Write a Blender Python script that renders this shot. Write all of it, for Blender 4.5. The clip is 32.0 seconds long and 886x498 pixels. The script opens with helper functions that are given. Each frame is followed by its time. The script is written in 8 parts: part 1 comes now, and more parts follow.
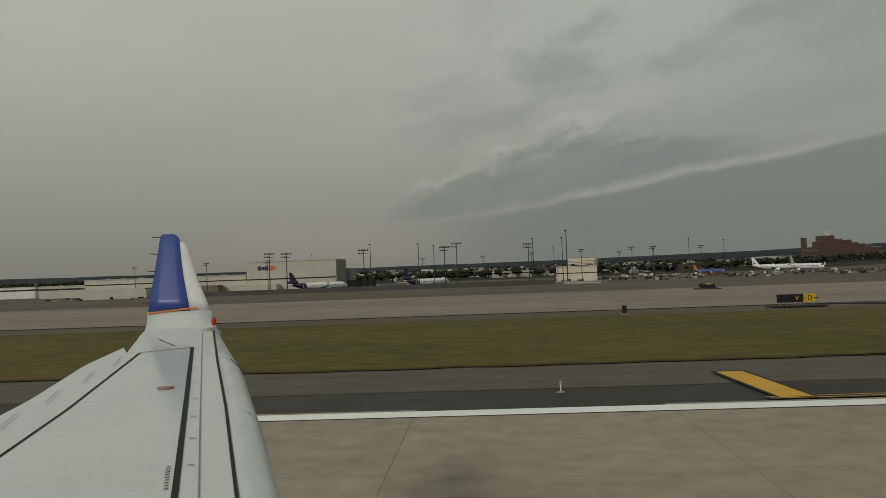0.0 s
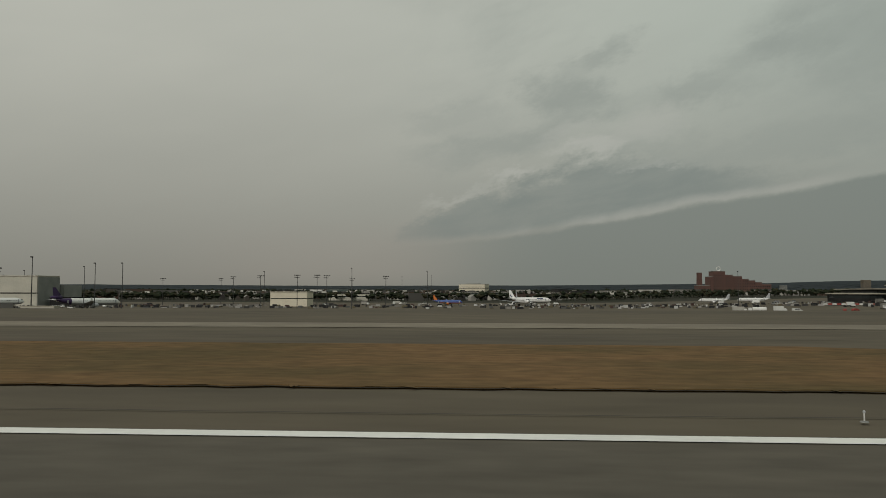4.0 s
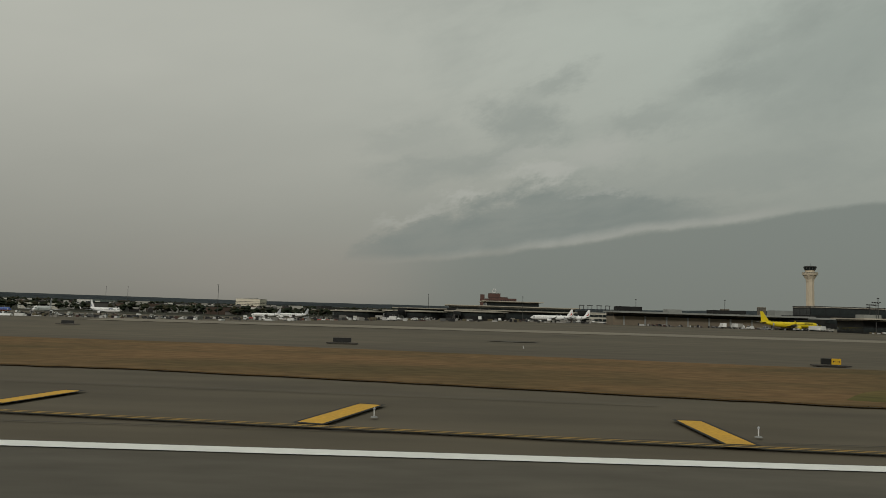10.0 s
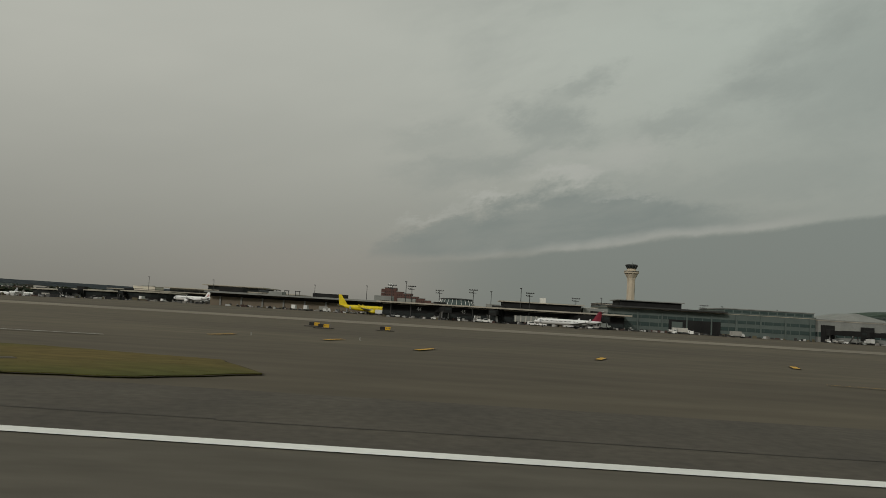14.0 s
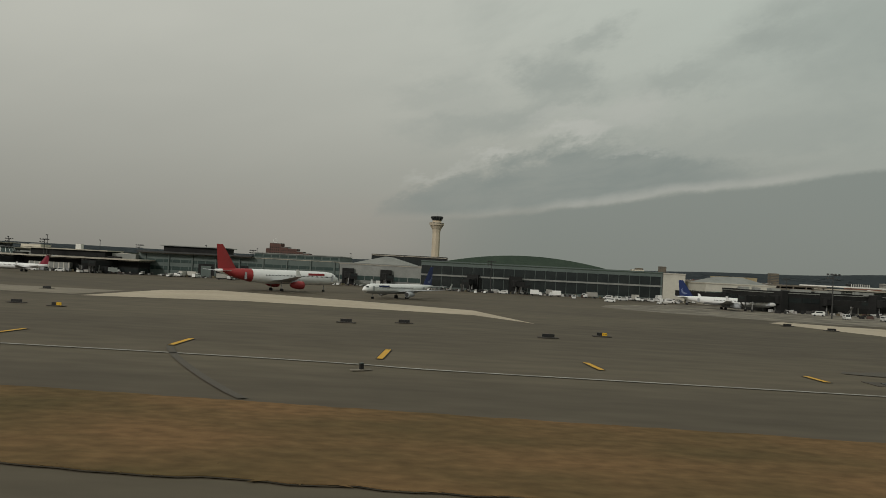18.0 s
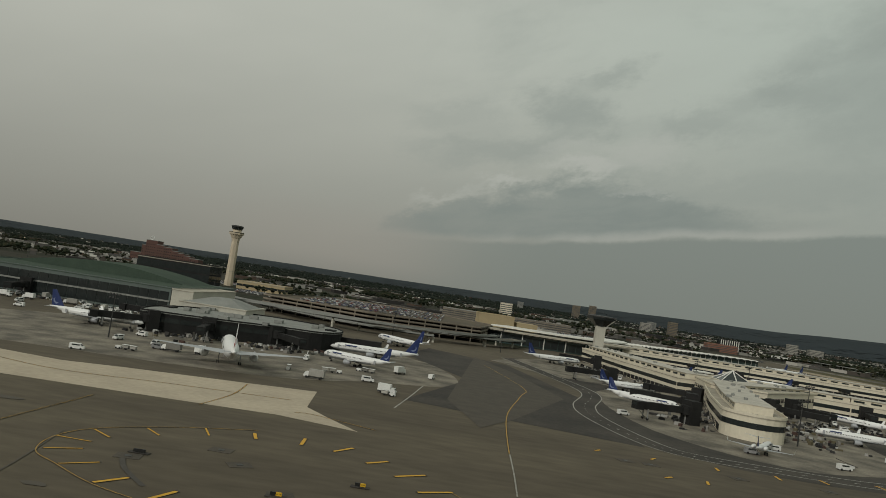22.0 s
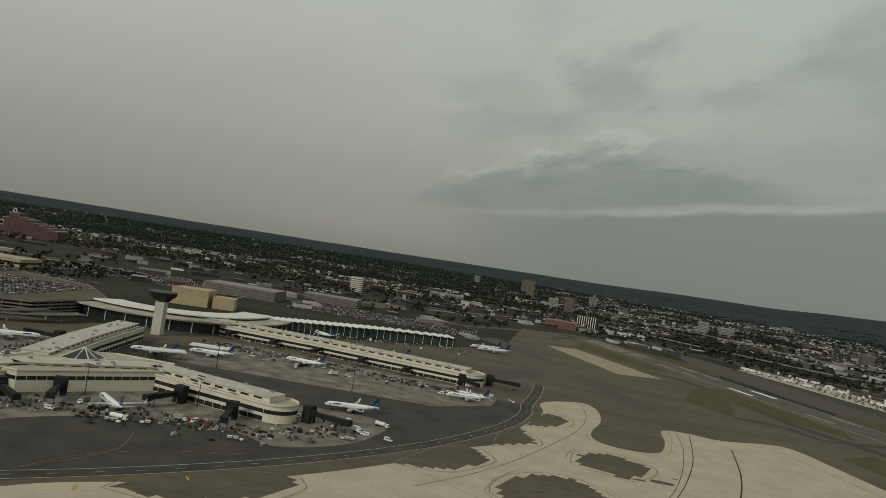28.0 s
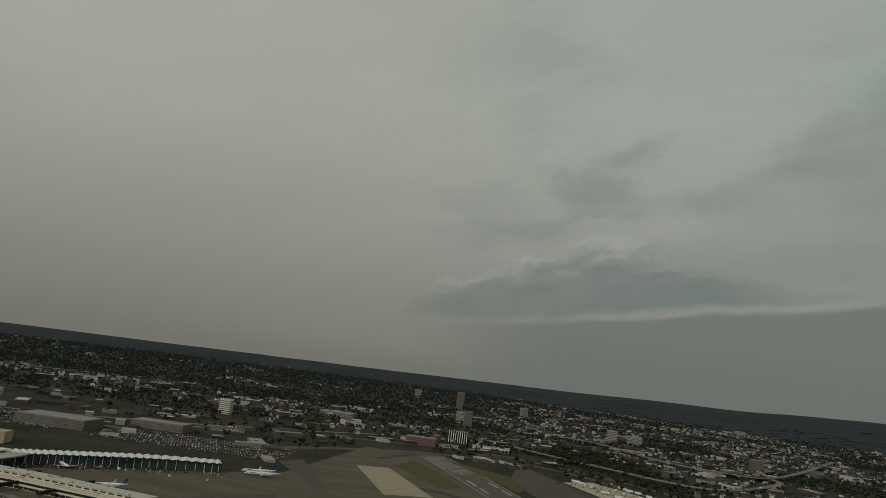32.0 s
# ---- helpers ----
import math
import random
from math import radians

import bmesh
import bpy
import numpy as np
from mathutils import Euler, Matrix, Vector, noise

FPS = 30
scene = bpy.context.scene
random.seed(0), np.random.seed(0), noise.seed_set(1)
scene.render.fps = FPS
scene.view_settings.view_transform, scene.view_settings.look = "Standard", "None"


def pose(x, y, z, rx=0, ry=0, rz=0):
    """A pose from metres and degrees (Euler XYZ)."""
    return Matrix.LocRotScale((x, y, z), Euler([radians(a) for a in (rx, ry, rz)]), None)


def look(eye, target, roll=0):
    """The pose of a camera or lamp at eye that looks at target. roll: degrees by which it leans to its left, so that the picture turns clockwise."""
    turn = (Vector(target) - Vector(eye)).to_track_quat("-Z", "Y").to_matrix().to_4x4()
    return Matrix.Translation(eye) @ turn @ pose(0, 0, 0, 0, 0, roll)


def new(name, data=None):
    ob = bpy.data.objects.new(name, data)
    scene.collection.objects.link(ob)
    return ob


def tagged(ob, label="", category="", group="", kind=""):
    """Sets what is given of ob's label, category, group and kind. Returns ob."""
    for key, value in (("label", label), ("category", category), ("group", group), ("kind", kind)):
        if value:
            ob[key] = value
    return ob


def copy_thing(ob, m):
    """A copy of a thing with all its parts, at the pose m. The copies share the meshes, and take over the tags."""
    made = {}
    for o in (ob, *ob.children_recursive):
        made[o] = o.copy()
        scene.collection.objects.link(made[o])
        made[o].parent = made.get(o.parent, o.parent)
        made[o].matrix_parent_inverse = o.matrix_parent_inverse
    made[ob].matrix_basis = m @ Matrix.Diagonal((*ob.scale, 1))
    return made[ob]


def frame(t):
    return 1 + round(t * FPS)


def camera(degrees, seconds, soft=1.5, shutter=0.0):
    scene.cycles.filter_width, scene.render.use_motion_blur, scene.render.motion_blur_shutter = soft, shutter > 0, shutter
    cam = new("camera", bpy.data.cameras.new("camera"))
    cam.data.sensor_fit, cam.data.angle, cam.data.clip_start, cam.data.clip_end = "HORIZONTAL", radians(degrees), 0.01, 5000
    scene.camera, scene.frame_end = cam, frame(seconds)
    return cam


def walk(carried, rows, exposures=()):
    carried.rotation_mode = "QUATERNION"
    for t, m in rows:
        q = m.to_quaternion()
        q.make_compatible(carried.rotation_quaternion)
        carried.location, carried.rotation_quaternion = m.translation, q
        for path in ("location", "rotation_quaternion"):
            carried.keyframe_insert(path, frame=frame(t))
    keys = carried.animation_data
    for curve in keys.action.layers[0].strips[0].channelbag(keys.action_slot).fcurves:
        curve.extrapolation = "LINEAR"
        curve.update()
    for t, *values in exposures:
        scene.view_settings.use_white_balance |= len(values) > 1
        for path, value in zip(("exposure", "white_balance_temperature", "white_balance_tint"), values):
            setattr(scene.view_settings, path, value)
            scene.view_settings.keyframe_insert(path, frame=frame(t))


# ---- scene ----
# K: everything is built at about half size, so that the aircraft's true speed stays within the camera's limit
K = 0.54


def view(x, y, z, yaw, pitch, roll):
    """A camera pose from true metres along and beside the runway, and degrees."""
    return pose(x * K, y * K, z * K, 90 + pitch, 0, yaw) @ pose(0, 0, 0, 0, 0, roll)


cam = camera(60.46, 32.0, soft=0.7)
PATH = [
    (0.0, view(0.00, 0.02, 4.25, 2.92, 1.68, -2.11)),
    (0.5, view(30.49, -0.01, 4.19, 3.32, 2.15, -0.54)),
    (1.0, view(61.37, -0.03, 4.14, 2.99, 3.08, 1.98)),
    (1.5, view(92.65, -0.03, 4.12, 3.83, 2.84, 0.14)),
    (2.0, view(124.24, -0.02, 4.16, 3.30, 3.47, 0.54)),
    (2.5, view(156.05, -0.00, 4.21, 2.88, 3.92, 1.12)),
    (3.0, view(187.95, 0.00, 4.25, 3.07, 3.70, 0.78)),
    (4.0, view(251.57, 0.00, 4.26, 3.45, 3.26, 0.10)),
    (4.5, view(283.10, 0.00, 4.25, 3.64, 3.04, -0.24)),
    (5.0, view(314.36, 0.00, 4.24, 3.42, 2.67, 1.05)),
    (5.5, view(345.31, -0.00, 4.22, 2.90, 2.23, 2.22)),
    (6.0, view(376.00, -0.00, 4.22, 2.91, 2.62, 2.53)),
    (6.5, view(406.53, -0.00, 4.22, 2.47, 2.98, 4.28)),
    (7.0, view(437.04, -0.00, 4.24, 2.57, 4.10, 1.35)),
    (7.5, view(467.75, -0.00, 4.25, 4.39, 3.84, 1.07)),
    (8.0, view(498.83, -0.01, 4.23, 3.66, 2.68, -1.62)),
    (8.5, view(530.43, -0.02, 4.18, 0.60, 4.99, 0.70)),
    (9.0, view(562.64, -0.02, 4.15, -0.17, 4.58, -0.19)),
    (9.5, view(595.49, -0.01, 4.17, 0.20, 4.49, 1.25)),
    (10.0, view(629.01, -0.01, 4.20, -0.23, 4.81, 1.77)),
    (10.5, view(663.20, -0.00, 4.21, -0.47, 4.50, 1.54)),
    (11.0, view(697.97, 0.00, 4.21, 0.12, 4.65, 1.89)),
    (11.5, view(733.19, 0.00, 4.23, 1.23, 4.27, -0.42)),
    (12.0, view(768.60, 0.00, 4.28, 1.40, 3.33, 0.13)),
    (12.5, view(803.98, 0.01, 4.34, 1.19, 4.16, 1.53)),
    (13.0, view(839.15, 0.00, 4.38, 1.29, 4.63, 2.32)),
    (13.5, view(874.00, -0.00, 4.33, 1.28, 5.16, 3.80)),
    (14.0, view(908.46, 0.01, 4.23, 1.46, 4.73, 3.41)),
    (15.0, view(976.74, 0.08, 4.26, 1.82, 3.86, 2.62)),
    (15.5, view(1010.93, 0.05, 4.68, 2.00, 3.43, 2.22)),
    (16.0, view(1045.38, -0.17, 5.51, 1.67, 3.54, 3.18)),
    (16.5, view(1080.14, -0.60, 6.73, 0.82, 3.06, 2.68)),
    (17.0, view(1115.22, -1.25, 8.18, 2.71, 0.67, 2.01)),
    (17.5, view(1150.63, -2.05, 9.81, 2.00, 1.69, 3.62)),
    (18.0, view(1186.31, -2.90, 11.65, 1.85, 1.53, 2.90)),
    (18.5, view(1222.17, -3.67, 13.78, 1.87, 2.20, 4.36)),
    (19.0, view(1257.95, -4.25, 16.25, 2.23, 2.97, 7.34)),
    (19.5, view(1293.44, -4.54, 19.05, 1.77, 2.52, 7.14)),
    (20.0, view(1328.62, -4.48, 22.18, 1.42, 2.25, 7.47)),
    (20.5, view(1363.53, -4.04, 25.68, 0.61, 0.80, 7.24)),
    (21.0, view(1398.21, -3.22, 29.56, 1.27, 1.54, 9.14)),
    (21.5, view(1432.74, -2.01, 33.85, 1.06, 3.09, 9.69)),
    (22.0, view(1467.18, -0.42, 38.49, 2.05, 3.10, 8.74)),
    (22.5, view(1501.52, 1.52, 43.42, 2.76, 5.09, 8.88)),
    (23.0, view(1535.59, 3.78, 48.56, 2.50, 5.12, 9.04)),
    (23.5, view(1569.10, 6.29, 53.83, 2.87, 3.03, 7.93)),
    (24.0, view(1601.93, 8.97, 59.16, 2.76, 2.74, 8.94)),
    (24.5, view(1634.24, 11.71, 64.49, 3.08, 2.81, 8.72)),
    (25.0, view(1666.41, 14.38, 69.84, 3.29, 2.42, 8.66)),
    (25.5, view(1698.84, 16.89, 75.26, 3.73, 0.65, 7.75)),
    (26.0, view(1731.81, 19.13, 80.77, 3.78, 0.83, 8.13)),
    (27.0, view(1799.44, 22.45, 92.10, 3.87, 1.20, 8.89)),
    (27.5, view(1833.80, 23.39, 97.92, 3.92, 1.38, 9.27)),
    (28.0, view(1868.27, 23.78, 103.83, 4.29, 0.70, 9.16)),
    (28.5, view(1902.70, 23.57, 109.84, 4.32, -0.50, 9.35)),
    (29.0, view(1937.05, 22.74, 115.97, 4.47, -1.30, 8.71)),
    (29.5, view(1971.34, 21.28, 122.22, 5.41, -1.02, 8.36)),
    (30.0, view(2005.68, 19.17, 128.62, 5.95, 1.33, 9.29)),
    (30.5, view(2040.17, 16.40, 135.17, 5.68, 4.97, 9.04)),
    (31.0, view(2074.88, 12.96, 141.87, 5.57, 6.57, 8.41)),
    (31.5, view(2109.82, 8.86, 148.73, 5.31, 7.57, 8.66)),
    (32.0, view(2145.00, 4.09, 155.74, 4.83, 9.00, 7.33)),
]
walk(cam, PATH, [(0.0, -0.06, 6450, 10.5), (2.0, 0.03, 6450, 10.5), (5.0, 0.06, 6450, 10), (13.0, 0.03, 6430, 10.5), (16.0, 0.03, 6430, 11), (17.0, 0.2, 6430, 11), (20.0, 0.19, 6420, 10), (21.0, 0.17, 6400, 9), (22.0, 0.11, 6400, 8.5), (23.0, -0.08, 6400, 8), (24.0, 0.07, 6390, 8), (25.0, 0.07, 6380, 8), (29.0, 0.15, 6380, 7.5), (30.0, 0.18, 6380, 7.5), (31.0, -0.03, 6380, 7.5), (32.0, -0.26, 6380, 7.5)])
# ---------------------------------------------------------------- overcast sky and low soft sun
SUN_ELEVATION, SUN_BEARING = 28.7, 149.0
world = bpy.data.worlds.new("world")
scene.world = world
world.use_nodes = True
N, L = world.node_tree.nodes, world.node_tree.links
sky = N.new("ShaderNodeTexSky")
sky.sky_type, sky.sun_disc = "NISHITA", False
sky.sun_elevation, sky.sun_rotation = radians(SUN_ELEVATION), radians(-SUN_BEARING)
back = N["Background"]
coord = N.new("ShaderNodeTexCoord").outputs["Generated"]
sep = N.new("ShaderNodeSeparateXYZ")
L.new(coord, sep.inputs[0])


def calc(op, a, b=None, clamp=False):
    n = N.new("ShaderNodeMath")
    n.operation, n.use_clamp = op, clamp
    for i, v in enumerate((a, b)):
        if v is None:
            continue
        if isinstance(v, (int, float)):
            n.inputs[i].default_value = v
        else:
            L.new(v, n.inputs[i])
    return n.outputs[0]


def blend(fac, a, b):
    n = N.new("ShaderNodeMix")
    n.data_type = "RGBA"
    L.new(fac, n.inputs[0])
    for i, v in ((6, a), (7, b)):
        if isinstance(v, tuple):
            n.inputs[i].default_value = (*v, 1)
        else:
            L.new(v, n.inputs[i])
    return n.outputs[2]


def spread(v, lo, hi, smooth=True):
    n = N.new("ShaderNodeMapRange")
    n.interpolation_type = "SMOOTHSTEP" if smooth else "LINEAR"
    n.inputs["From Min"].default_value, n.inputs["From Max"].default_value = lo, hi
    L.new(v, n.inputs["Value"])
    return n.outputs["Result"]


# cloud sheet: direction projected on a level layer
az = calc("ARCTAN2", sep.outputs["X"], sep.outputs["Y"])
el = calc("ARCSINE", sep.outputs["Z"])
comb = N.new("ShaderNodeCombineXYZ")
L.new(az, comb.inputs["X"])
L.new(el, comb.inputs["Y"])


def cloud(scale, squash, detail, shear, seed):
    m = N.new("ShaderNodeMapping")
    m.inputs["Rotation"].default_value = (0, 0, shear)
    m.inputs["Scale"].default_value = (scale, scale * squash, 1)
    m.inputs["Location"].default_value = (seed, seed * 0.7, 0)
    L.new(comb.outputs[0], m.inputs["Vector"])
    n = N.new("ShaderNodeTexNoise")
    n.inputs["Scale"].default_value, n.inputs["Detail"].default_value, n.inputs["Roughness"].default_value = 1.0, detail, 0.6
    L.new(m.outputs[0], n.inputs["Vector"])
    return n.outputs["Fac"]


shear = calc("SUBTRACT", el, calc("MULTIPLY", az, 0.2))
comb2 = N.new("ShaderNodeCombineXYZ")
L.new(az, comb2.inputs["X"])
L.new(shear, comb2.inputs["Y"])


def streaks(along, across, detail, seed, rough=0.6, warp=0.0):
    """Cloud noise drawn out along the slanting grain of the sky."""
    m = N.new("ShaderNodeMapping")
    m.inputs["Scale"].default_value = (along, across, 1)
    m.inputs["Location"].default_value = (seed, seed * 0.7, seed * 0.3)
    L.new(comb2.outputs[0], m.inputs["Vector"])
    n = N.new("ShaderNodeTexNoise")
    n.inputs["Scale"].default_value, n.inputs["Detail"].default_value, n.inputs["Roughness"].default_value = 1.0, detail, rough
    n.inputs["Distortion"].default_value = warp
    L.new(m.outputs[0], n.inputs["Vector"])
    return n.outputs["Fac"]


base = blend(spread(az, -0.4, 0.5), (0.47, 0.475, 0.415), (0.405, 0.445, 0.39))
soft = spread(streaks(1.6, 4.5, 4, 1.7), 0.35, 0.7)
base = blend(calc("MULTIPLY", soft, 0.22), base, (0.31, 0.325, 0.288))
base = blend(calc("POWER", spread(el, 0.36, 0.0, False), 1.3), base, (0.212, 0.206, 0.176))
# cloud forms stand at bearings u and heights v, frayed by a drifting noise
u0 = calc("ADD", az, 0.03)
fray_map = N.new("ShaderNodeMapping")
fray_map.inputs["Scale"].default_value, fray_map.inputs["Location"].default_value = (9.0, 17.0, 1), (2.3, 5.1, 0.7)
L.new(comb2.outputs[0], fray_map.inputs["Vector"])
fray = N.new("ShaderNodeTexNoise")
fray.inputs["Scale"].default_value, fray.inputs["Detail"].default_value, fray.inputs["Roughness"].default_value = 1.0, 8, 0.7
L.new(fray_map.outputs[0], fray.inputs["Vector"])
fsep = N.new("ShaderNodeSeparateXYZ")
L.new(fray.outputs["Color"], fsep.inputs[0])
u = calc("ADD", u0, calc("MULTIPLY", calc("SUBTRACT", fsep.outputs["X"], 0.5), 0.2))
v = calc("ADD", el, calc("MULTIPLY", calc("SUBTRACT", fsep.outputs["Y"], 0.5), 0.1))
v_calm = calc("ADD", el, calc("MULTIPLY", calc("SUBTRACT", fsep.outputs["Y"], 0.5), 0.02))


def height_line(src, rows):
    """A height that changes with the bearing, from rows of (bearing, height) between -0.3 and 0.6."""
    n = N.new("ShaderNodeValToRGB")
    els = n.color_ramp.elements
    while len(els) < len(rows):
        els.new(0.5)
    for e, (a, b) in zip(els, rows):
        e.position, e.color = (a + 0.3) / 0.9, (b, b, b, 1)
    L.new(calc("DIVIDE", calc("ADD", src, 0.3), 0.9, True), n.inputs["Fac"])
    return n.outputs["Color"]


def puff(bearing, height, wide, tall, slant):
    """A frayed oval of cloud."""
    du, dv = calc("SUBTRACT", u, bearing), calc("SUBTRACT", v, height)
    dv = calc("SUBTRACT", dv, calc("MULTIPLY", du, slant))
    du, dv = calc("DIVIDE", du, wide), calc("DIVIDE", dv, tall)
    return spread(calc("SQRT", calc("ADD", calc("MULTIPLY", du, du), calc("MULTIPLY", dv, dv))), 1.5, 0.2)


wisps = spread(streaks(5.0, 16.0, 7, 3.4, 0.62, 0.3), 0.36, 0.66)
mottle = calc("MULTIPLY", spread(streaks(3.2, 7.0, 6, 6.2, 0.6, 0.3), 0.44, 0.68), calc("MULTIPLY", spread(u0, -0.2, 0.15), spread(el, 0.05, 0.16)))
base = blend(calc("MULTIPLY", mottle, 0.42), base, (0.26, 0.285, 0.256))
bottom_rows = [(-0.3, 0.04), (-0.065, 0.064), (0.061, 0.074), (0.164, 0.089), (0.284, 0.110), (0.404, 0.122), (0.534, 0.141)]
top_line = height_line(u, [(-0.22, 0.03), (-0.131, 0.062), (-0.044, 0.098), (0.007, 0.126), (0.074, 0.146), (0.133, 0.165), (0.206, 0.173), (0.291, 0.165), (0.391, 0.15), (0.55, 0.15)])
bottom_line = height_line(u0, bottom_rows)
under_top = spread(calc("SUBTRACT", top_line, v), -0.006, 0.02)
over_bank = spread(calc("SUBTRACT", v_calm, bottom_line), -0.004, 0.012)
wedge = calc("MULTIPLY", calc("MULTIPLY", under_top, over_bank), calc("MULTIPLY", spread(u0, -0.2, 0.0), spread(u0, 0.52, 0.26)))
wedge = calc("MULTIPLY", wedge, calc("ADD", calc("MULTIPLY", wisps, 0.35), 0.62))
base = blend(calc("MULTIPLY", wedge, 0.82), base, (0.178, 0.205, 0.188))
for bearing, height, wide, tall, slant, dark in ((0.124, 0.256, 0.05, 0.034, 0.0, 0.5), (0.189, 0.304, 0.05, 0.018, 0.1, 0.42), (0.304, 0.248, 0.06, 0.02, 0.1, 0.36), (0.38, 0.29, 0.07, 0.02, 0.15, 0.36), (0.53, 0.31, 0.15, 0.09, 0.2, 0.5),
                                                  (0.05, 0.196, 0.10, 0.024, 0.2, 0.42), (-0.01, 0.228, 0.06, 0.02, 0.15, 0.24), (0.42, 0.18, 0.2, 0.03, 0.1, 0.3)):
    base = blend(calc("MULTIPLY", puff(bearing, height, wide, tall, slant), dark), base, (0.222, 0.248, 0.225))
for bearing, height, wide, tall, slant, pale in ((-0.015, 0.124, 0.035, 0.009, 0.35, 0.34), (0.062, 0.15, 0.035, 0.008, 0.25, 0.6), (0.165, 0.183, 0.045, 0.013, 0.1, 0.7), (0.13, 0.207, 0.05, 0.012, 0.25, 0.3), (0.235, 0.215, 0.06, 0.025, 0.1, 0.4), (0.24, 0.16, 0.03, 0.006, 0.15, 0.25)):
    base = blend(calc("MULTIPLY", puff(bearing, height, wide, tall, slant), pale), base, (0.41, 0.415, 0.37))
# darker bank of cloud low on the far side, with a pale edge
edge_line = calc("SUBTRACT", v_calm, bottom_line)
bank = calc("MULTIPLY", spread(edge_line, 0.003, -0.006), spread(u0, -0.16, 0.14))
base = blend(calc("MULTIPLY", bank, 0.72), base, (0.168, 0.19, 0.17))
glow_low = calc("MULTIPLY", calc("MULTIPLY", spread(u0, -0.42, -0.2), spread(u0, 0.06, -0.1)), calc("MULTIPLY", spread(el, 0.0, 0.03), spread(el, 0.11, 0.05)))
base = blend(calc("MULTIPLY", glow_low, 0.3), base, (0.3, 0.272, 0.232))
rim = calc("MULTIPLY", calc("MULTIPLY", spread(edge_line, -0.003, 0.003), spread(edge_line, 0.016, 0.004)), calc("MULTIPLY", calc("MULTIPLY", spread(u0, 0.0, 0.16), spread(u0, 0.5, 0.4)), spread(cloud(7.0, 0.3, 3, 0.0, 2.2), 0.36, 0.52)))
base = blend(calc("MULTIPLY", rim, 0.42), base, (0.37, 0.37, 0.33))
skymix = N.new("ShaderNodeMix")
skymix.data_type = "RGBA"
skymix.inputs[0].default_value = 0.975
dim = N.new("ShaderNodeMix")
dim.data_type, dim.blend_type = "RGBA", "MULTIPLY"
dim.inputs[0].default_value, dim.inputs[7].default_value = 1.0, (0.03, 0.03, 0.03, 1)
L.new(sky.outputs["Color"], dim.inputs[6])
L.new(dim.outputs[2], skymix.inputs[6])
L.new(base, skymix.inputs[7])
L.new(skymix.outputs[2], back.inputs["Color"])
back.inputs["Strength"].default_value = 1.0

sun = new("sun", bpy.data.lights.new("sun", "SUN"))
sun.data.energy, sun.data.angle, sun.data.color = 1.3, radians(9), (1.0, 0.95, 0.88)
s_el, s_az = radians(SUN_ELEVATION), radians(SUN_BEARING)
# the sun stands low behind the aircraft, opposite to the view
sun.matrix_world = look((-math.sin(s_az) * math.cos(s_el), math.cos(s_az) * math.cos(s_el), math.sin(s_el)), (0, 0, 0))

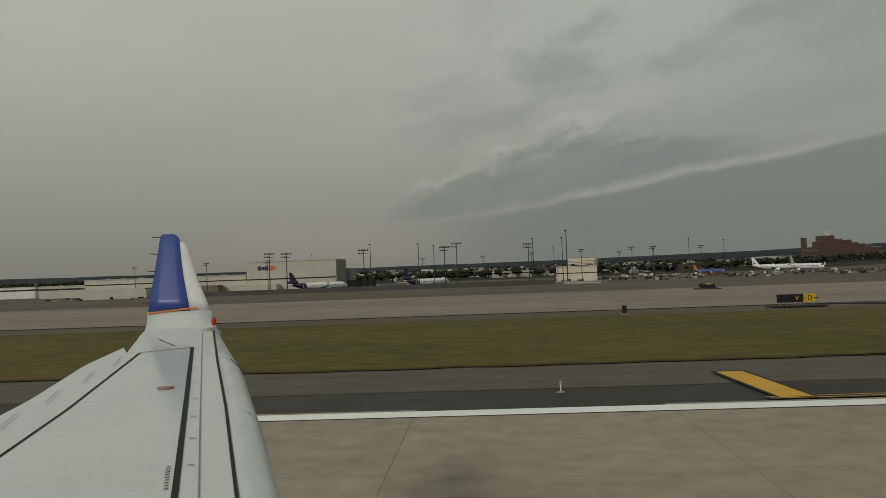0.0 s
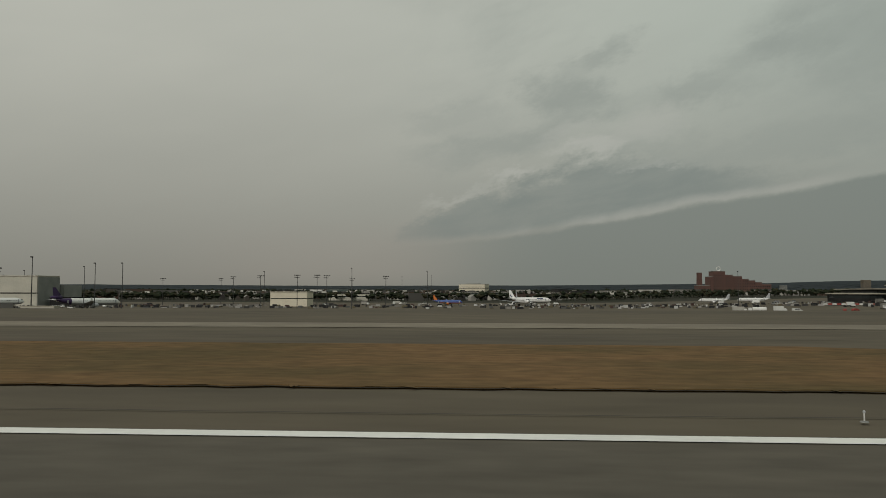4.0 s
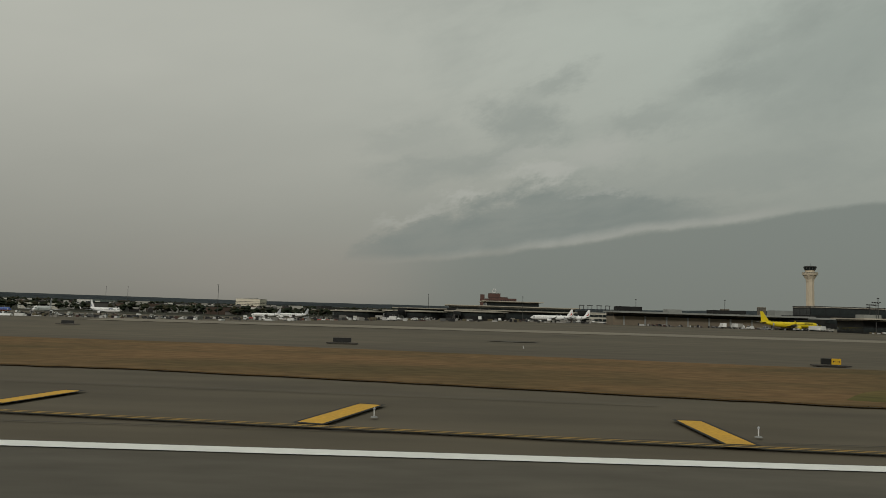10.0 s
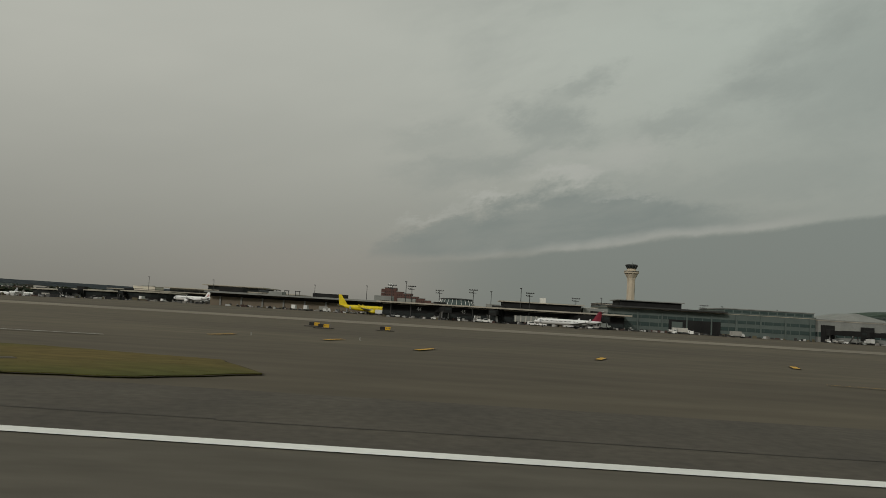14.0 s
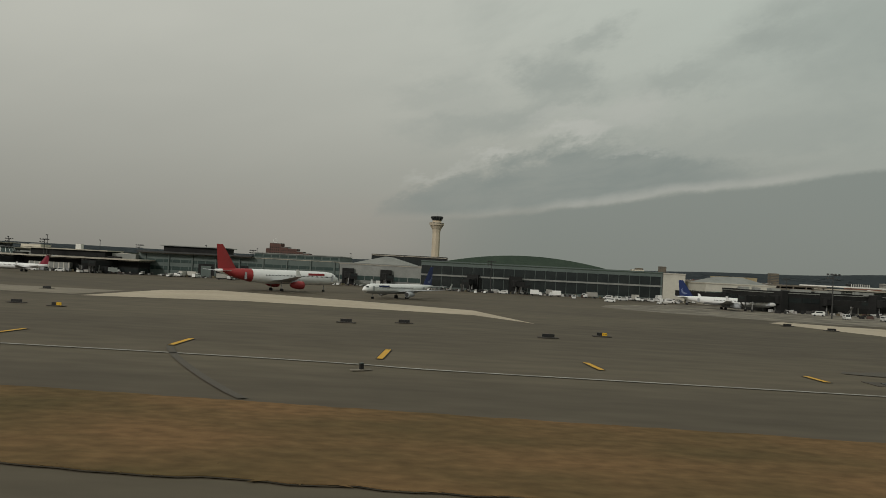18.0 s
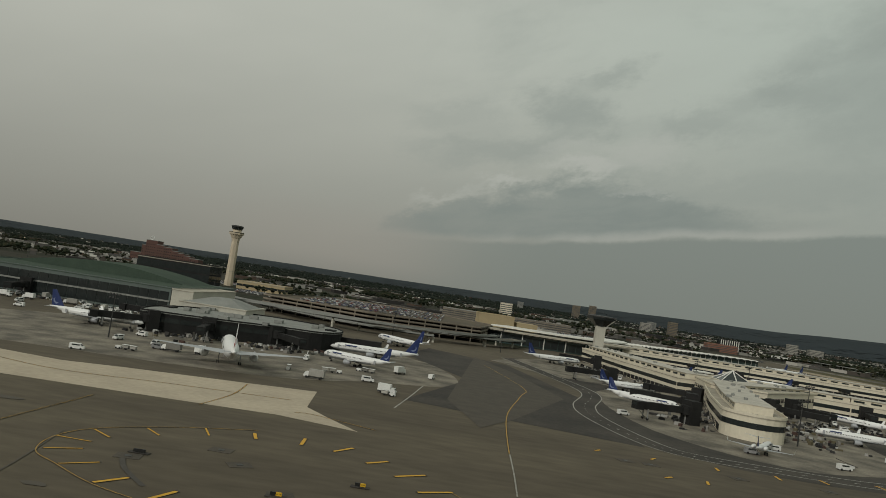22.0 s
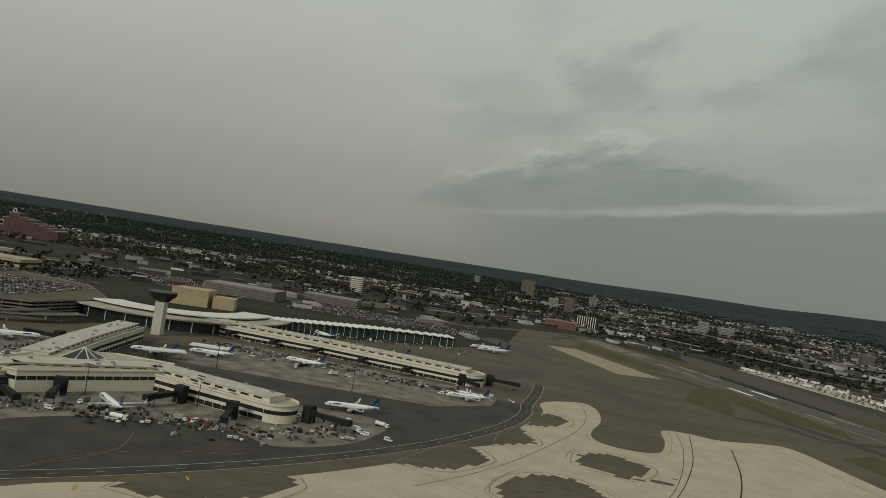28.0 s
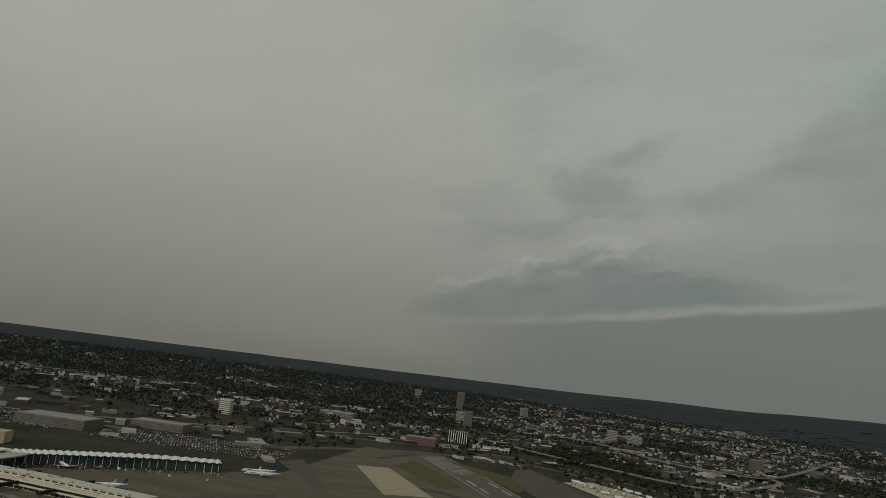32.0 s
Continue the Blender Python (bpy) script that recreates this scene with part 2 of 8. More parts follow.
# ---------------------------------------------------------------- materials
def material(name, colour, rough=0.7, metal=0.0, other=None, size=1.0, amount=0.5, fine=0.15, bump=0.0, by_object=0.0, coords="object", stretch=None, spec=0.3):
    """A surface whose colour drifts between two tones at a large and a fine size (sizes in true metres)."""
    mat = bpy.data.materials.new(name)
    mat.use_nodes = True
    nt = mat.node_tree
    N, L = nt.nodes, nt.links
    bsdf = N["Principled BSDF"]
    bsdf.inputs["Roughness"].default_value, bsdf.inputs["Metallic"].default_value = rough, metal
    bsdf.inputs["Specular IOR Level"].default_value = spec
    if coords == "world":
        src = N.new("ShaderNodeNewGeometry").outputs["Position"]
    else:
        src = N.new("ShaderNodeTexCoord").outputs["Object"]
    if stretch:
        m = N.new("ShaderNodeMapping")
        m.inputs["Scale"].default_value = stretch
        L.new(src, m.inputs["Vector"])
        src = m.outputs["Vector"]

    def noise_of(metres, detail):
        n = N.new("ShaderNodeTexNoise")
        n.inputs["Scale"].default_value, n.inputs["Detail"].default_value = 1.0 / (metres * K), detail
        L.new(src, n.inputs["Vector"])
        return n.outputs["Fac"]

    big, small = noise_of(size, 4), noise_of(size * 0.09, 3)
    ramp = N.new("ShaderNodeMapRange")
    ramp.inputs["From Min"].default_value, ramp.inputs["From Max"].default_value = 0.35, 0.65
    ramp.inputs["To Max"].default_value = amount
    L.new(big, ramp.inputs["Value"])
    mix = N.new("ShaderNodeMix")
    mix.data_type = "RGBA"
    other = other or tuple(c * 0.7 for c in colour)
    mix.inputs[6].default_value, mix.inputs[7].default_value = (*colour, 1), (*other, 1)
    L.new(ramp.outputs["Result"], mix.inputs[0])
    hsv = N.new("ShaderNodeHueSaturation")
    val = N.new("ShaderNodeMapRange")
    val.inputs["From Min"].default_value, val.inputs["From Max"].default_value = 0.25, 0.75
    val.inputs["To Min"].default_value, val.inputs["To Max"].default_value = 1 - fine, 1 + fine
    L.new(small, val.inputs["Value"])
    value = val.outputs["Result"]
    if by_object:
        info = N.new("ShaderNodeObjectInfo")
        r = N.new("ShaderNodeMapRange")
        r.inputs["To Min"].default_value, r.inputs["To Max"].default_value = 1 - by_object, 1 + by_object
        L.new(info.outputs["Random"], r.inputs["Value"])
        mul = N.new("ShaderNodeMath")
        mul.operation = "MULTIPLY"
        L.new(value, mul.inputs[0]), L.new(r.outputs["Result"], mul.inputs[1])
        value = mul.outputs["Value"]
    L.new(value, hsv.inputs["Value"])
    L.new(mix.outputs[2], hsv.inputs["Color"])
    L.new(hsv.outputs["Color"], bsdf.inputs["Base Color"])
    if bump:
        b = N.new("ShaderNodeBump")
        b.inputs["Strength"].default_value, b.inputs["Distance"].default_value = bump, 0.02 * K
        L.new(small, b.inputs["Height"])
        L.new(b.outputs["Normal"], bsdf.inputs["Normal"])
    return mat


def island_material(name, tones, rough=0.8):
    """A surface that takes one of several tones for each separate piece of its mesh."""
    mat = bpy.data.materials.new(name)
    mat.use_nodes = True
    N, L = mat.node_tree.nodes, mat.node_tree.links
    geo, ramp = N.new("ShaderNodeNewGeometry"), N.new("ShaderNodeValToRGB")
    ramp.color_ramp.interpolation = "CONSTANT"
    els = ramp.color_ramp.elements
    while len(els) < len(tones):
        els.new(0.5)
    for i, tone in enumerate(tones):
        els[i].position, els[i].color = i / len(tones), (*tone, 1)
    L.new(geo.outputs["Random Per Island"], ramp.inputs["Fac"])
    L.new(ramp.outputs["Color"], N["Principled BSDF"].inputs["Base Color"])
    N["Principled BSDF"].inputs["Roughness"].default_value = rough
    N["Principled BSDF"].inputs["Specular IOR Level"].default_value = 0.12
    return mat


# ---------------------------------------------------------------- builders (true metres, drawn at scale K)
def fall(x, y):
    """The ground drops a few metres towards the cargo side of the airport."""
    def ease(t):
        t = max(0.0, min(1.0, t))
        return t * t * (3 - 2 * t)
    return -8.0 * ease((y - 165) / 330) * ease((740 - x) / 420) * ease((1700 - y) / 500)


class Shape:
    """Collects vertices and faces of one mesh, in true metres."""

    def __init__(self):
        self.v, self.f = [], []

    def add(self, verts, faces):
        n = len(self.v)
        self.v += [tuple(p) for p in verts]
        self.f += [tuple(i + n for i in q) for q in faces]
        return self

    def box(self, cx, cy, cz, sx, sy, sz, rz=0.0, taper=1.0):
        c, s = math.cos(radians(rz)), math.sin(radians(rz))
        pts = []
        for k, dz in ((1.0, -0.5), (taper, 0.5)):
            for dx, dy in ((-0.5, -0.5), (0.5, -0.5), (0.5, 0.5), (-0.5, 0.5)):
                x, y = dx * sx * k, dy * sy * k
                pts.append((cx + x * c - y * s, cy + x * s + y * c, cz + dz * sz))
        return self.add(pts, [(3, 2, 1, 0), (4, 5, 6, 7), (0, 1, 5, 4), (1, 2, 6, 5), (2, 3, 7, 6), (3, 0, 4, 7)])

    def prism(self, poly, z0, z1):
        n = len(poly)
        area = sum(poly[i][0] * poly[(i + 1) % n][1] - poly[(i + 1) % n][0] * poly[i][1] for i in range(n))
        if area < 0:
            poly = poly[::-1]
        pts = [(x, y, z0) for x, y in poly] + [(x, y, z1) for x, y in poly]
        sides = [(i, (i + 1) % n, n + (i + 1) % n, n + i) for i in range(n)]
        return self.add(pts, [tuple(range(n - 1, -1, -1)), tuple(range(n, 2 * n))] + sides)

    def flat(self, poly, z):
        n = len(poly)
        area = sum(poly[i][0] * poly[(i + 1) % n][1] - poly[(i + 1) % n][0] * poly[i][1] for i in range(n))
        return self.add([(x, y, z) for x, y in (poly if area > 0 else poly[::-1])], [tuple(range(n))])

    def loft(self, rings, closed=True, caps=True):
        m, n = len(rings), len(rings[0])
        pts = [p for r in rings for p in r]
        faces = []
        for i in range(m - 1):
            for j in range(n if closed else n - 1):
                a, b = i * n + j, i * n + (j + 1) % n
                faces.append((a, b, b + n, a + n))
        if caps:
            faces += [tuple(range(n - 1, -1, -1)), tuple(range((m - 1) * n, m * n))]
        return self.add(pts, faces)

    def tube(self, p0, p1, r0, r1=None, n=8, caps=True):
        r1 = r0 if r1 is None else r1
        p0, p1 = Vector(p0), Vector(p1)
        q = (p1 - p0).to_track_quat("Z", "Y")
        rings = [[tuple(p + q @ Vector((r * math.cos(2 * math.pi * k / n), r * math.sin(2 * math.pi * k / n), 0))) for k in range(n)]
                 for p, r in ((p0, r0), (p1, r1))]
        return self.loft(rings, caps=caps)

    def turn(self, cx, cy, rows, n=24, a0=0.0, a1=360.0):
        """A body of revolution from rows of (radius, z)."""
        full = a1 - a0 >= 359.9
        steps = n if full else n + 1
        rings = [[(cx + r * math.cos(radians(a0 + (a1 - a0) * k / n)), cy + r * math.sin(radians(a0 + (a1 - a0) * k / n)), z) for k in range(steps)] for r, z in rows]
        return self.loft(rings)

    def band(self, pts, width, z):
        """A flat ribbon along a line of points."""
        left, right = [], []
        for i, (x, y) in enumerate(pts):
            a, b = pts[max(i - 1, 0)], pts[min(i + 1, len(pts) - 1)]
            dx, dy = b[0] - a[0], b[1] - a[1]
            d = math.hypot(dx, dy) or 1.0
            ox, oy = -dy / d * width / 2, dx / d * width / 2
            left.append((x + ox, y + oy, z))
            right.append((x - ox, y - oy, z))
        n = len(pts)
        return self.add(right + left, [(i, i + 1, n + i + 1, n + i) for i in range(n - 1)])

    def mesh(self, name, mat, smooth=False):
        me = bpy.data.meshes.new(name)
        me.from_pydata([(x * K, y * K, z * K) for x, y, z in self.v], [], self.f)
        if smooth:
            me.polygons.foreach_set("use_smooth", [True] * len(me.polygons))
        me.materials.append(mat)
        me.update()
        return me


def part(name, shape, mat, parent=None, label="", at=None, rz=0.0, smooth=False):
    """One mesh object; under a parent its place is local to it. Metres are true ones."""
    me = shape if isinstance(shape, bpy.types.Mesh) else shape.mesh(name, mat, smooth)
    ob = new(name, me)
    if parent:
        ob.parent = parent
    if at:
        ob.location = Vector(at) * K
    if rz:
        ob.rotation_euler[2] = radians(rz)
    return tagged(ob, label) if label else ob


def thing(name, label, category, x, y, z=0.0, rz=0.0, group="", kind=""):
    ob = new(name)
    ob.empty_display_size = 0.5
    ob.location, ob.rotation_euler[2] = Vector((x, y, z)) * K, radians(rz)
    return tagged(ob, label, category, group, kind)


def again(ob, x, y, z=0.0, rz=0.0, label="", scale=1.0):
    c = copy_thing(ob, pose(x * K, y * K, z * K, 0, 0, rz))
    if scale != 1.0:
        c.scale = (scale,) * 3
    return tagged(c, label) if label else c


def arc(cx, cy, r, a0, a1, n=16, ry=None):
    ry = r if ry is None else ry
    return [(cx + r * math.cos(radians(a0 + (a1 - a0) * k / n)), cy + ry * math.sin(radians(a0 + (a1 - a0) * k / n))) for k in range(n + 1)]


def smooth_line(pts, n=8):
    """A soft curve through points."""
    out = []
    for i in range(len(pts) - 1):
        p0, p1, p2, p3 = (Vector(pts[max(0, min(len(pts) - 1, j))]) for j in (i - 1, i, i + 1, i + 2))
        for k in range(n):
            t = k / n
            q = 0.5 * (2 * p1 + (p2 - p0) * t + (2 * p0 - 5 * p1 + 4 * p2 - p3) * t * t + (3 * p1 - p0 - 3 * p2 + p3) * t ** 3)
            out.append((q.x, q.y))
    return out + [tuple(pts[-1])]


# ---------------------------------------------------------------- surfaces
asphalt = material("asphalt", (0.11, 0.0915, 0.0635), 0.92, other=(0.077, 0.0635, 0.0455), size=38, amount=0.9, fine=0.2, coords="world", stretch=(0.35, 1, 1), spec=0.25)
asphalt_dark = material("dark_asphalt", (0.06, 0.053, 0.044), 0.9, other=(0.038, 0.034, 0.03), size=22, amount=1.0, fine=0.22, coords="world", spec=0.25)
asphalt_run = material("runway_asphalt", (0.101, 0.089, 0.07), 0.9, other=(0.081, 0.072, 0.057), size=14, amount=0.8, fine=0.2, coords="world", stretch=(0.4, 1, 1), spec=0.25)
concrete = material("tan_concrete", (0.455, 0.39, 0.296), 0.9, other=(0.375, 0.32, 0.244), size=20, amount=0.8, fine=0.1, coords="world", spec=0.2)
concrete_pad = material("old_tan_concrete", (0.33, 0.275, 0.19), 0.9, other=(0.27, 0.225, 0.16), size=12, amount=0.8, fine=0.12, coords="world", spec=0.2)
concrete_old = material("old_concrete", (0.235, 0.205, 0.158), 0.9, other=(0.18, 0.158, 0.124), size=16, amount=0.9, fine=0.18, coords="world", stretch=(0.4, 1, 1), spec=0.2)
concrete_grey = material("apron_concrete", (0.23, 0.205, 0.162), 0.9, other=(0.105, 0.094, 0.078), size=11, amount=1.0, fine=0.2, coords="world", spec=0.2)
slab_mat = material("runway_concrete", (0.30, 0.262, 0.2), 0.9, other=(0.245, 0.212, 0.165), size=9, amount=0.8, fine=0.18, by_object=0.05, coords="world", spec=0.2)
grass_green = material("mown_grass", (0.075, 0.078, 0.022), 1.0, other=(0.125, 0.092, 0.034), size=14, amount=0.9, fine=0.25, coords="world", stretch=(0.6, 1, 1), spec=0.1)
grass_brown = material("dry_grass", (0.17, 0.102, 0.048), 1.0, other=(0.095, 0.07, 0.032), size=12, amount=0.95, fine=0.28, coords="world", stretch=(0.6, 1, 1), spec=0.1)
grass_mixed = material("patchy_grass", (0.125, 0.088, 0.036), 1.0, other=(0.07, 0.07, 0.025), size=10, amount=1.0, fine=0.28, coords="world", stretch=(0.5, 1, 1), spec=0.1)
# dark tone for the shadowed lip of the grass, painted on
lip_shade = material("grass_lip_shade", (0.036, 0.03, 0.022), 1.0, other=(0.07, 0.056, 0.038), size=1.5, amount=0.9, fine=0.3, coords="world", spec=0.1)
grass_far = material("rough_far_grass", (0.07, 0.07, 0.029), 1.0, other=(0.098, 0.082, 0.048), size=9, amount=1.0, fine=0.3, coords="world", spec=0.1)
turf = material("green_sealed_turf", (0.022, 0.098, 0.055), 0.95, other=(0.03, 0.075, 0.042), size=8, amount=0.7, fine=0.15, coords="world", spec=0.2)
white = material("white_marking", (0.8, 0.8, 0.76), 0.7, other=(0.62, 0.62, 0.59), size=5, amount=0.5, fine=0.06, coords="world")
white_worn = material("worn_white_marking", (0.36, 0.35, 0.31), 0.8, other=(0.2, 0.19, 0.17), size=2, amount=0.9, fine=0.2, coords="world")
yellow = material("yellow_marking", (0.6, 0.335, 0.03), 0.75, other=(0.47, 0.27, 0.04), size=2, amount=0.6, fine=0.15, coords="world")
yellow_worn = material("worn_yellow_line", (0.46, 0.275, 0.05), 0.8, other=(0.27, 0.18, 0.06), size=1.6, amount=0.8, fine=0.2, coords="world")
asphalt_mid = material("brown_asphalt", (0.084, 0.073, 0.058), 0.92, other=(0.064, 0.056, 0.046), size=6, amount=0.9, fine=0.2, coords="world", spec=0.25)
black = material("black_paint", (0.02, 0.02, 0.019), 0.8, size=2)
seam = material("sealed_joint", (0.018, 0.017, 0.016), 0.8, size=2)
earth = material("suburban_ground", (0.024, 0.028, 0.017), 1.0, other=(0.048, 0.043, 0.034), size=90, amount=1.0, fine=0.35, coords="world", spec=0.1)


def sheet(name, poly, z, mat, label, category, kind="structure"):
    return tagged(part(name, Shape().flat(poly, z), mat), label, category, kind=kind)


def rect(x0, x1, y0, y1):
    return [(x0, y0), (x1, y0), (x1, y1), (x0, y1)]


def terrain(name, xs, ys, z, mat, label, category):
    """A sheet over a grid of lines that follows the fall of the land."""
    n = len(xs)
    s = Shape().add([(x, y, fall(x, y) + z) for y in ys for x in xs], [(j * n + i, j * n + i + 1, (j + 1) * n + i + 1, (j + 1) * n + i) for j in range(len(ys) - 1) for i in range(n - 1)])
    return tagged(part(name, s, mat, smooth=True), label, category, kind="structure")


terrain("ground", [-7800, -3000, -1500] + list(range(-900, 800, 50)) + [1200, 3000, 9000], [-3500, -120] + list(range(160, 1760, 40)) + [3000, 8600], -0.25, earth, "wide dull green and brown suburban ground to the horizon", "ground")
terrain("airfield_pavement", list(range(-900, 781, 40)), [-120, 0, 100] + list(range(160, 901, 20)), -0.1, asphalt, "patched grey asphalt of taxiways and aprons", "pavement")
sheet("airfield_pavement", [(780, -120), (2330, -120), (2260, 780), (2060, 1420), (1930, 1440), (1890, 1010), (1500, 640), (1340, 640), (880, 760), (780, 800)], -0.1, asphalt,
      "patched grey asphalt of taxiways and aprons", "pavement")

# ---------------------------------------------------------------- runway
sheet("runway", rect(66.2, 2300, -30, 23.6), -0.03, asphalt_run, "dark grooved asphalt runway streaked by tyres", "runway")
sheet("runway_shoulder", rect(-160, 22, 23.6, 27.4), -0.06, asphalt_dark, "dark asphalt shoulder beside the runway edge", "runway")
sheet("runway_shoulder", rect(-160, 22, 27.4, 34.2), -0.064, asphalt_run, "worn brown asphalt shoulder beside the grass", "runway")
sheet("runway_shoulder", rect(697, 1160, 23.7, 36.7), -0.064, asphalt_mid, "darker asphalt shoulder between runway and grass", "runway")
joint_fill = material("joint_filler", (0.25, 0.218, 0.17), 0.95, size=2)
stain_dark = material("faded_seal", (0.036, 0.032, 0.028), 0.9, size=2)
runway_slabs = thing("runway_concrete", "tan concrete slabs of the runway with dark joints", "runway", 0, 0, 0, kind="structure")
tagged(part("joint_bed", Shape().flat(rect(-160, 66.2, -30, 23.4), -0.03), joint_fill, runway_slabs), "dark joint filler")
slab_shape = Shape().box(0, 0, -0.058, 7.58, 7.58, 0.07).mesh("slab", slab_mat)
for i in range(30):
    for j in range(7):
        part("slab", slab_shape, slab_mat, runway_slabs, at=(-158 + 7.6 * i, -26 + 7.6 * j + (0.3 if i % 3 else 0), 0))

marks = thing("runway_marking", "white painted runway edge line and touchdown bars", "marking", 0, 0, 0, kind="structure")
for x in range(-160, 1160, 60):
    part("edge_line", Shape().flat(rect(x, x + 60, 22.42, 23.3), 0.005), white, marks)
for x in range(1160, 2300, 60):
    part("edge_line", Shape().flat(rect(x, x + 60, 22.42, 23.3), 0.005), white_worn, marks)
BARS = [22.0 - 3.55 * i for i in range(4)]
for y in BARS:
    part("threshold_bar", Shape().flat(rect(341.8, 387.5, y - 1.75, y), 0.006), white, marks)
    part("bar_border", Shape().flat(rect(341.2, 388.1, y - 1.95, y + 0.2), 0.002), black, marks)
part("threshold_line", Shape().flat([(334.9, 14.0), (338.2, 14.0), (338.7, 22.3), (335.3, 22.3)], 0.006), white, marks)
part("threshold_line", Shape().flat([(334.2, -22), (337.4, -22), (338.2, 14.0), (334.9, 14.0)], 0.006), white, marks)
for (xa, ya), (xb, yb) in (((320.9, 19.35), (331.5, 19.6)), ((320.9, 16.2), (331.5, 13.9))):
    part("arrow_bar", Shape().band([(xa, ya), (xb, yb)], 0.95, 0.006), white, marks)
for y in (20.7, 17.0, 13.3):
    part("touchdown_bar", Shape().flat(rect(494.8, 518.0, y - 1.8, y), 0.006), white, marks)
    part("bar_border", Shape().flat(rect(494.5, 518.3, y - 1.95, y + 0.15), 0.002), black, marks)
part("aiming_block", Shape().flat([(646.5, 11.5), (692.0, 11.5), (691.5, 20.9), (645.5, 20.9)], 0.006), white, marks)
part("bar_border", Shape().flat([(646.2, 11.3), (692.3, 11.3), (691.8, 21.1), (645.2, 21.1)], 0.002), black, marks)

# joints in the shoulder and sawn patches
joints = thing("shoulder_joint", "black sealed joints in the asphalt shoulder", "joint", 0, 0, 0, kind="structure")
rnd = random.Random(5)
for i in range(40):
    x = -150 + i * 30
    w = [(x + 5 * k, 27.35 + rnd.uniform(-0.12, 0.12)) for k in range(7)]
    part("seal", Shape().band(w, 0.08, -0.045), stain_dark, joints)
for x, w, d in ((833, 4.4, 1.7), (843.5, 1.9, 0.9), (1103, 3.4, 2.4), (697.0, 4.0, 2.6)):
    loop = [(x, 28.0), (x + 0.4, 28.0 + d), (x + w, 28.0 + d), (x + w - 0.5, 28.0)]
    part("seal", Shape().band(loop, 0.12, -0.04), seam, joints)


# ---------------------------------------------------------------- grass strips, gently uneven with ragged edges
def grass_strip(poly, mat, label, step=1.6, seed=1):
    r = random.Random(seed)
    edge = []
    n = len(poly)
    for i in range(n):
        (xa, ya), (xb, yb) = poly[i], poly[(i + 1) % n]
        d = math.hypot(xb - xa, yb - ya)
        for k in range(max(1, int(d / step))):
            t = k / max(1, int(d / step))
            edge.append((xa + (xb - xa) * t + r.uniform(-0.22, 0.22), ya + (yb - ya) * t + r.uniform(-0.25, 0.25)))
    s = Shape().prism(edge, -0.2, 0.03)
    # tufts
    xs, ys = [p[0] for p in poly], [p[1] for p in poly]
    area = (max(xs) - min(xs)) * (max(ys) - min(ys))
    for k in range(min(5000, int(area * 0.9))):
        x, y = r.uniform(min(xs), max(xs)), r.uniform(min(ys), max(ys))
        inside = False
        for i in range(n):
            (xa, ya), (xb, yb) = poly[i], poly[(i + 1) % n]
            if (ya > y) != (yb > y) and x < (xb - xa) * (y - ya) / (yb - ya) + xa:
                inside = not inside
        if inside:
            h, w, a = r.uniform(0.026, 0.045), r.uniform(0.3, 0.9), r.uniform(0, 3.14)
            dx, dy = math.cos(a) * w, math.sin(a) * w
            s.add([(x - dx, y - dy, 0.02), (x + dx * 0.3 - dy * 0.6, y + dy * 0.3 + dx * 0.6, 0.02), (x + dx, y + dy * 0.4, 0.02), (x, y, h)], [(0, 1, 3), (1, 2, 3), (2, 0, 3)])
    strip = tagged(part("grass_strip", s, mat), label, "grass", kind="stuff")
    if step < 4:
        # flat dark ribbon that paints the shade under the grass lip
        part("soil_edge", Shape().band(edge + [edge[0]], 0.5, -0.02), lip_shade, strip, "dark painted shade along the grass lip")
    return strip


grass_strip([(-160, 34), (37.5, 34), (45.6, 46.9), (48.5, 60.9), (40, 64), (4, 65), (-160, 65)], grass_green, "mown green grass between runway and taxiway", seed=2)
grass_strip([(138, 39), (150, 35), (240, 34.5), (296, 34.5), (305, 38), (301, 46), (290, 56), (276, 62), (180, 64), (150, 62), (136, 50)], grass_brown, "dry brown grass island between taxiways", seed=3)
grass_strip([(377, 44), (384, 41), (399, 38.6), (402, 40.2), (390, 45), (380, 49)], grass_brown, "dry brown grass along the sealed turf", seed=4)
grass_strip([(404, 40), (418, 38.5), (440, 37.5), (466, 38.5), (474, 44), (468, 54), (450, 62), (430, 66), (424, 60), (419, 50)], grass_mixed, "thin green and brown grass past the sealed turf", seed=5)
sheet("sealed_turf", [(378, 52), (379.5, 45.5), (390, 42.5), (403, 39.8), (418, 39.5), (422, 50), (426.5, 62), (428, 78), (418, 83), (405, 84), (391, 74), (381, 64)], 0.04, turf, "green painted sealed turf beside the taxiway", "turf")
sheet("drain_apron", [(410.5, 49), (420, 45), (431, 47.5), (421, 52.5)], 0.06, asphalt_dark, "dark asphalt pad round a drain", "pavement")
grass_strip([(495, 52), (560, 51), (610, 50), (640, 43), (664, 37.5), (682, 35.3), (691, 38), (693.5, 44), (693, 57), (686, 71), (660, 75), (600, 87), (500, 89)], grass_brown, "dry brown grass strip with a green end", seed=6)
sheet("green_grass_end", smooth_line([(652, 43), (664, 39), (682, 36.6), (689.6, 39), (692, 44.5), (691.6, 56), (684, 67), (672, 62), (668, 54), (658, 50), (652, 43)], 4)[:-1], 0.04, grass_green, "greener mown grass at the end of the strip", "grass")
grass_strip([(760, 40), (768, 36.4), (780, 36.4), (830, 36.5), (880, 36.4), (892, 39), (897, 45), (892, 53), (878, 56), (820, 56.5), (780, 57), (762, 52)], grass_green, "green and brown grass strip between runway and taxiway", seed=8)
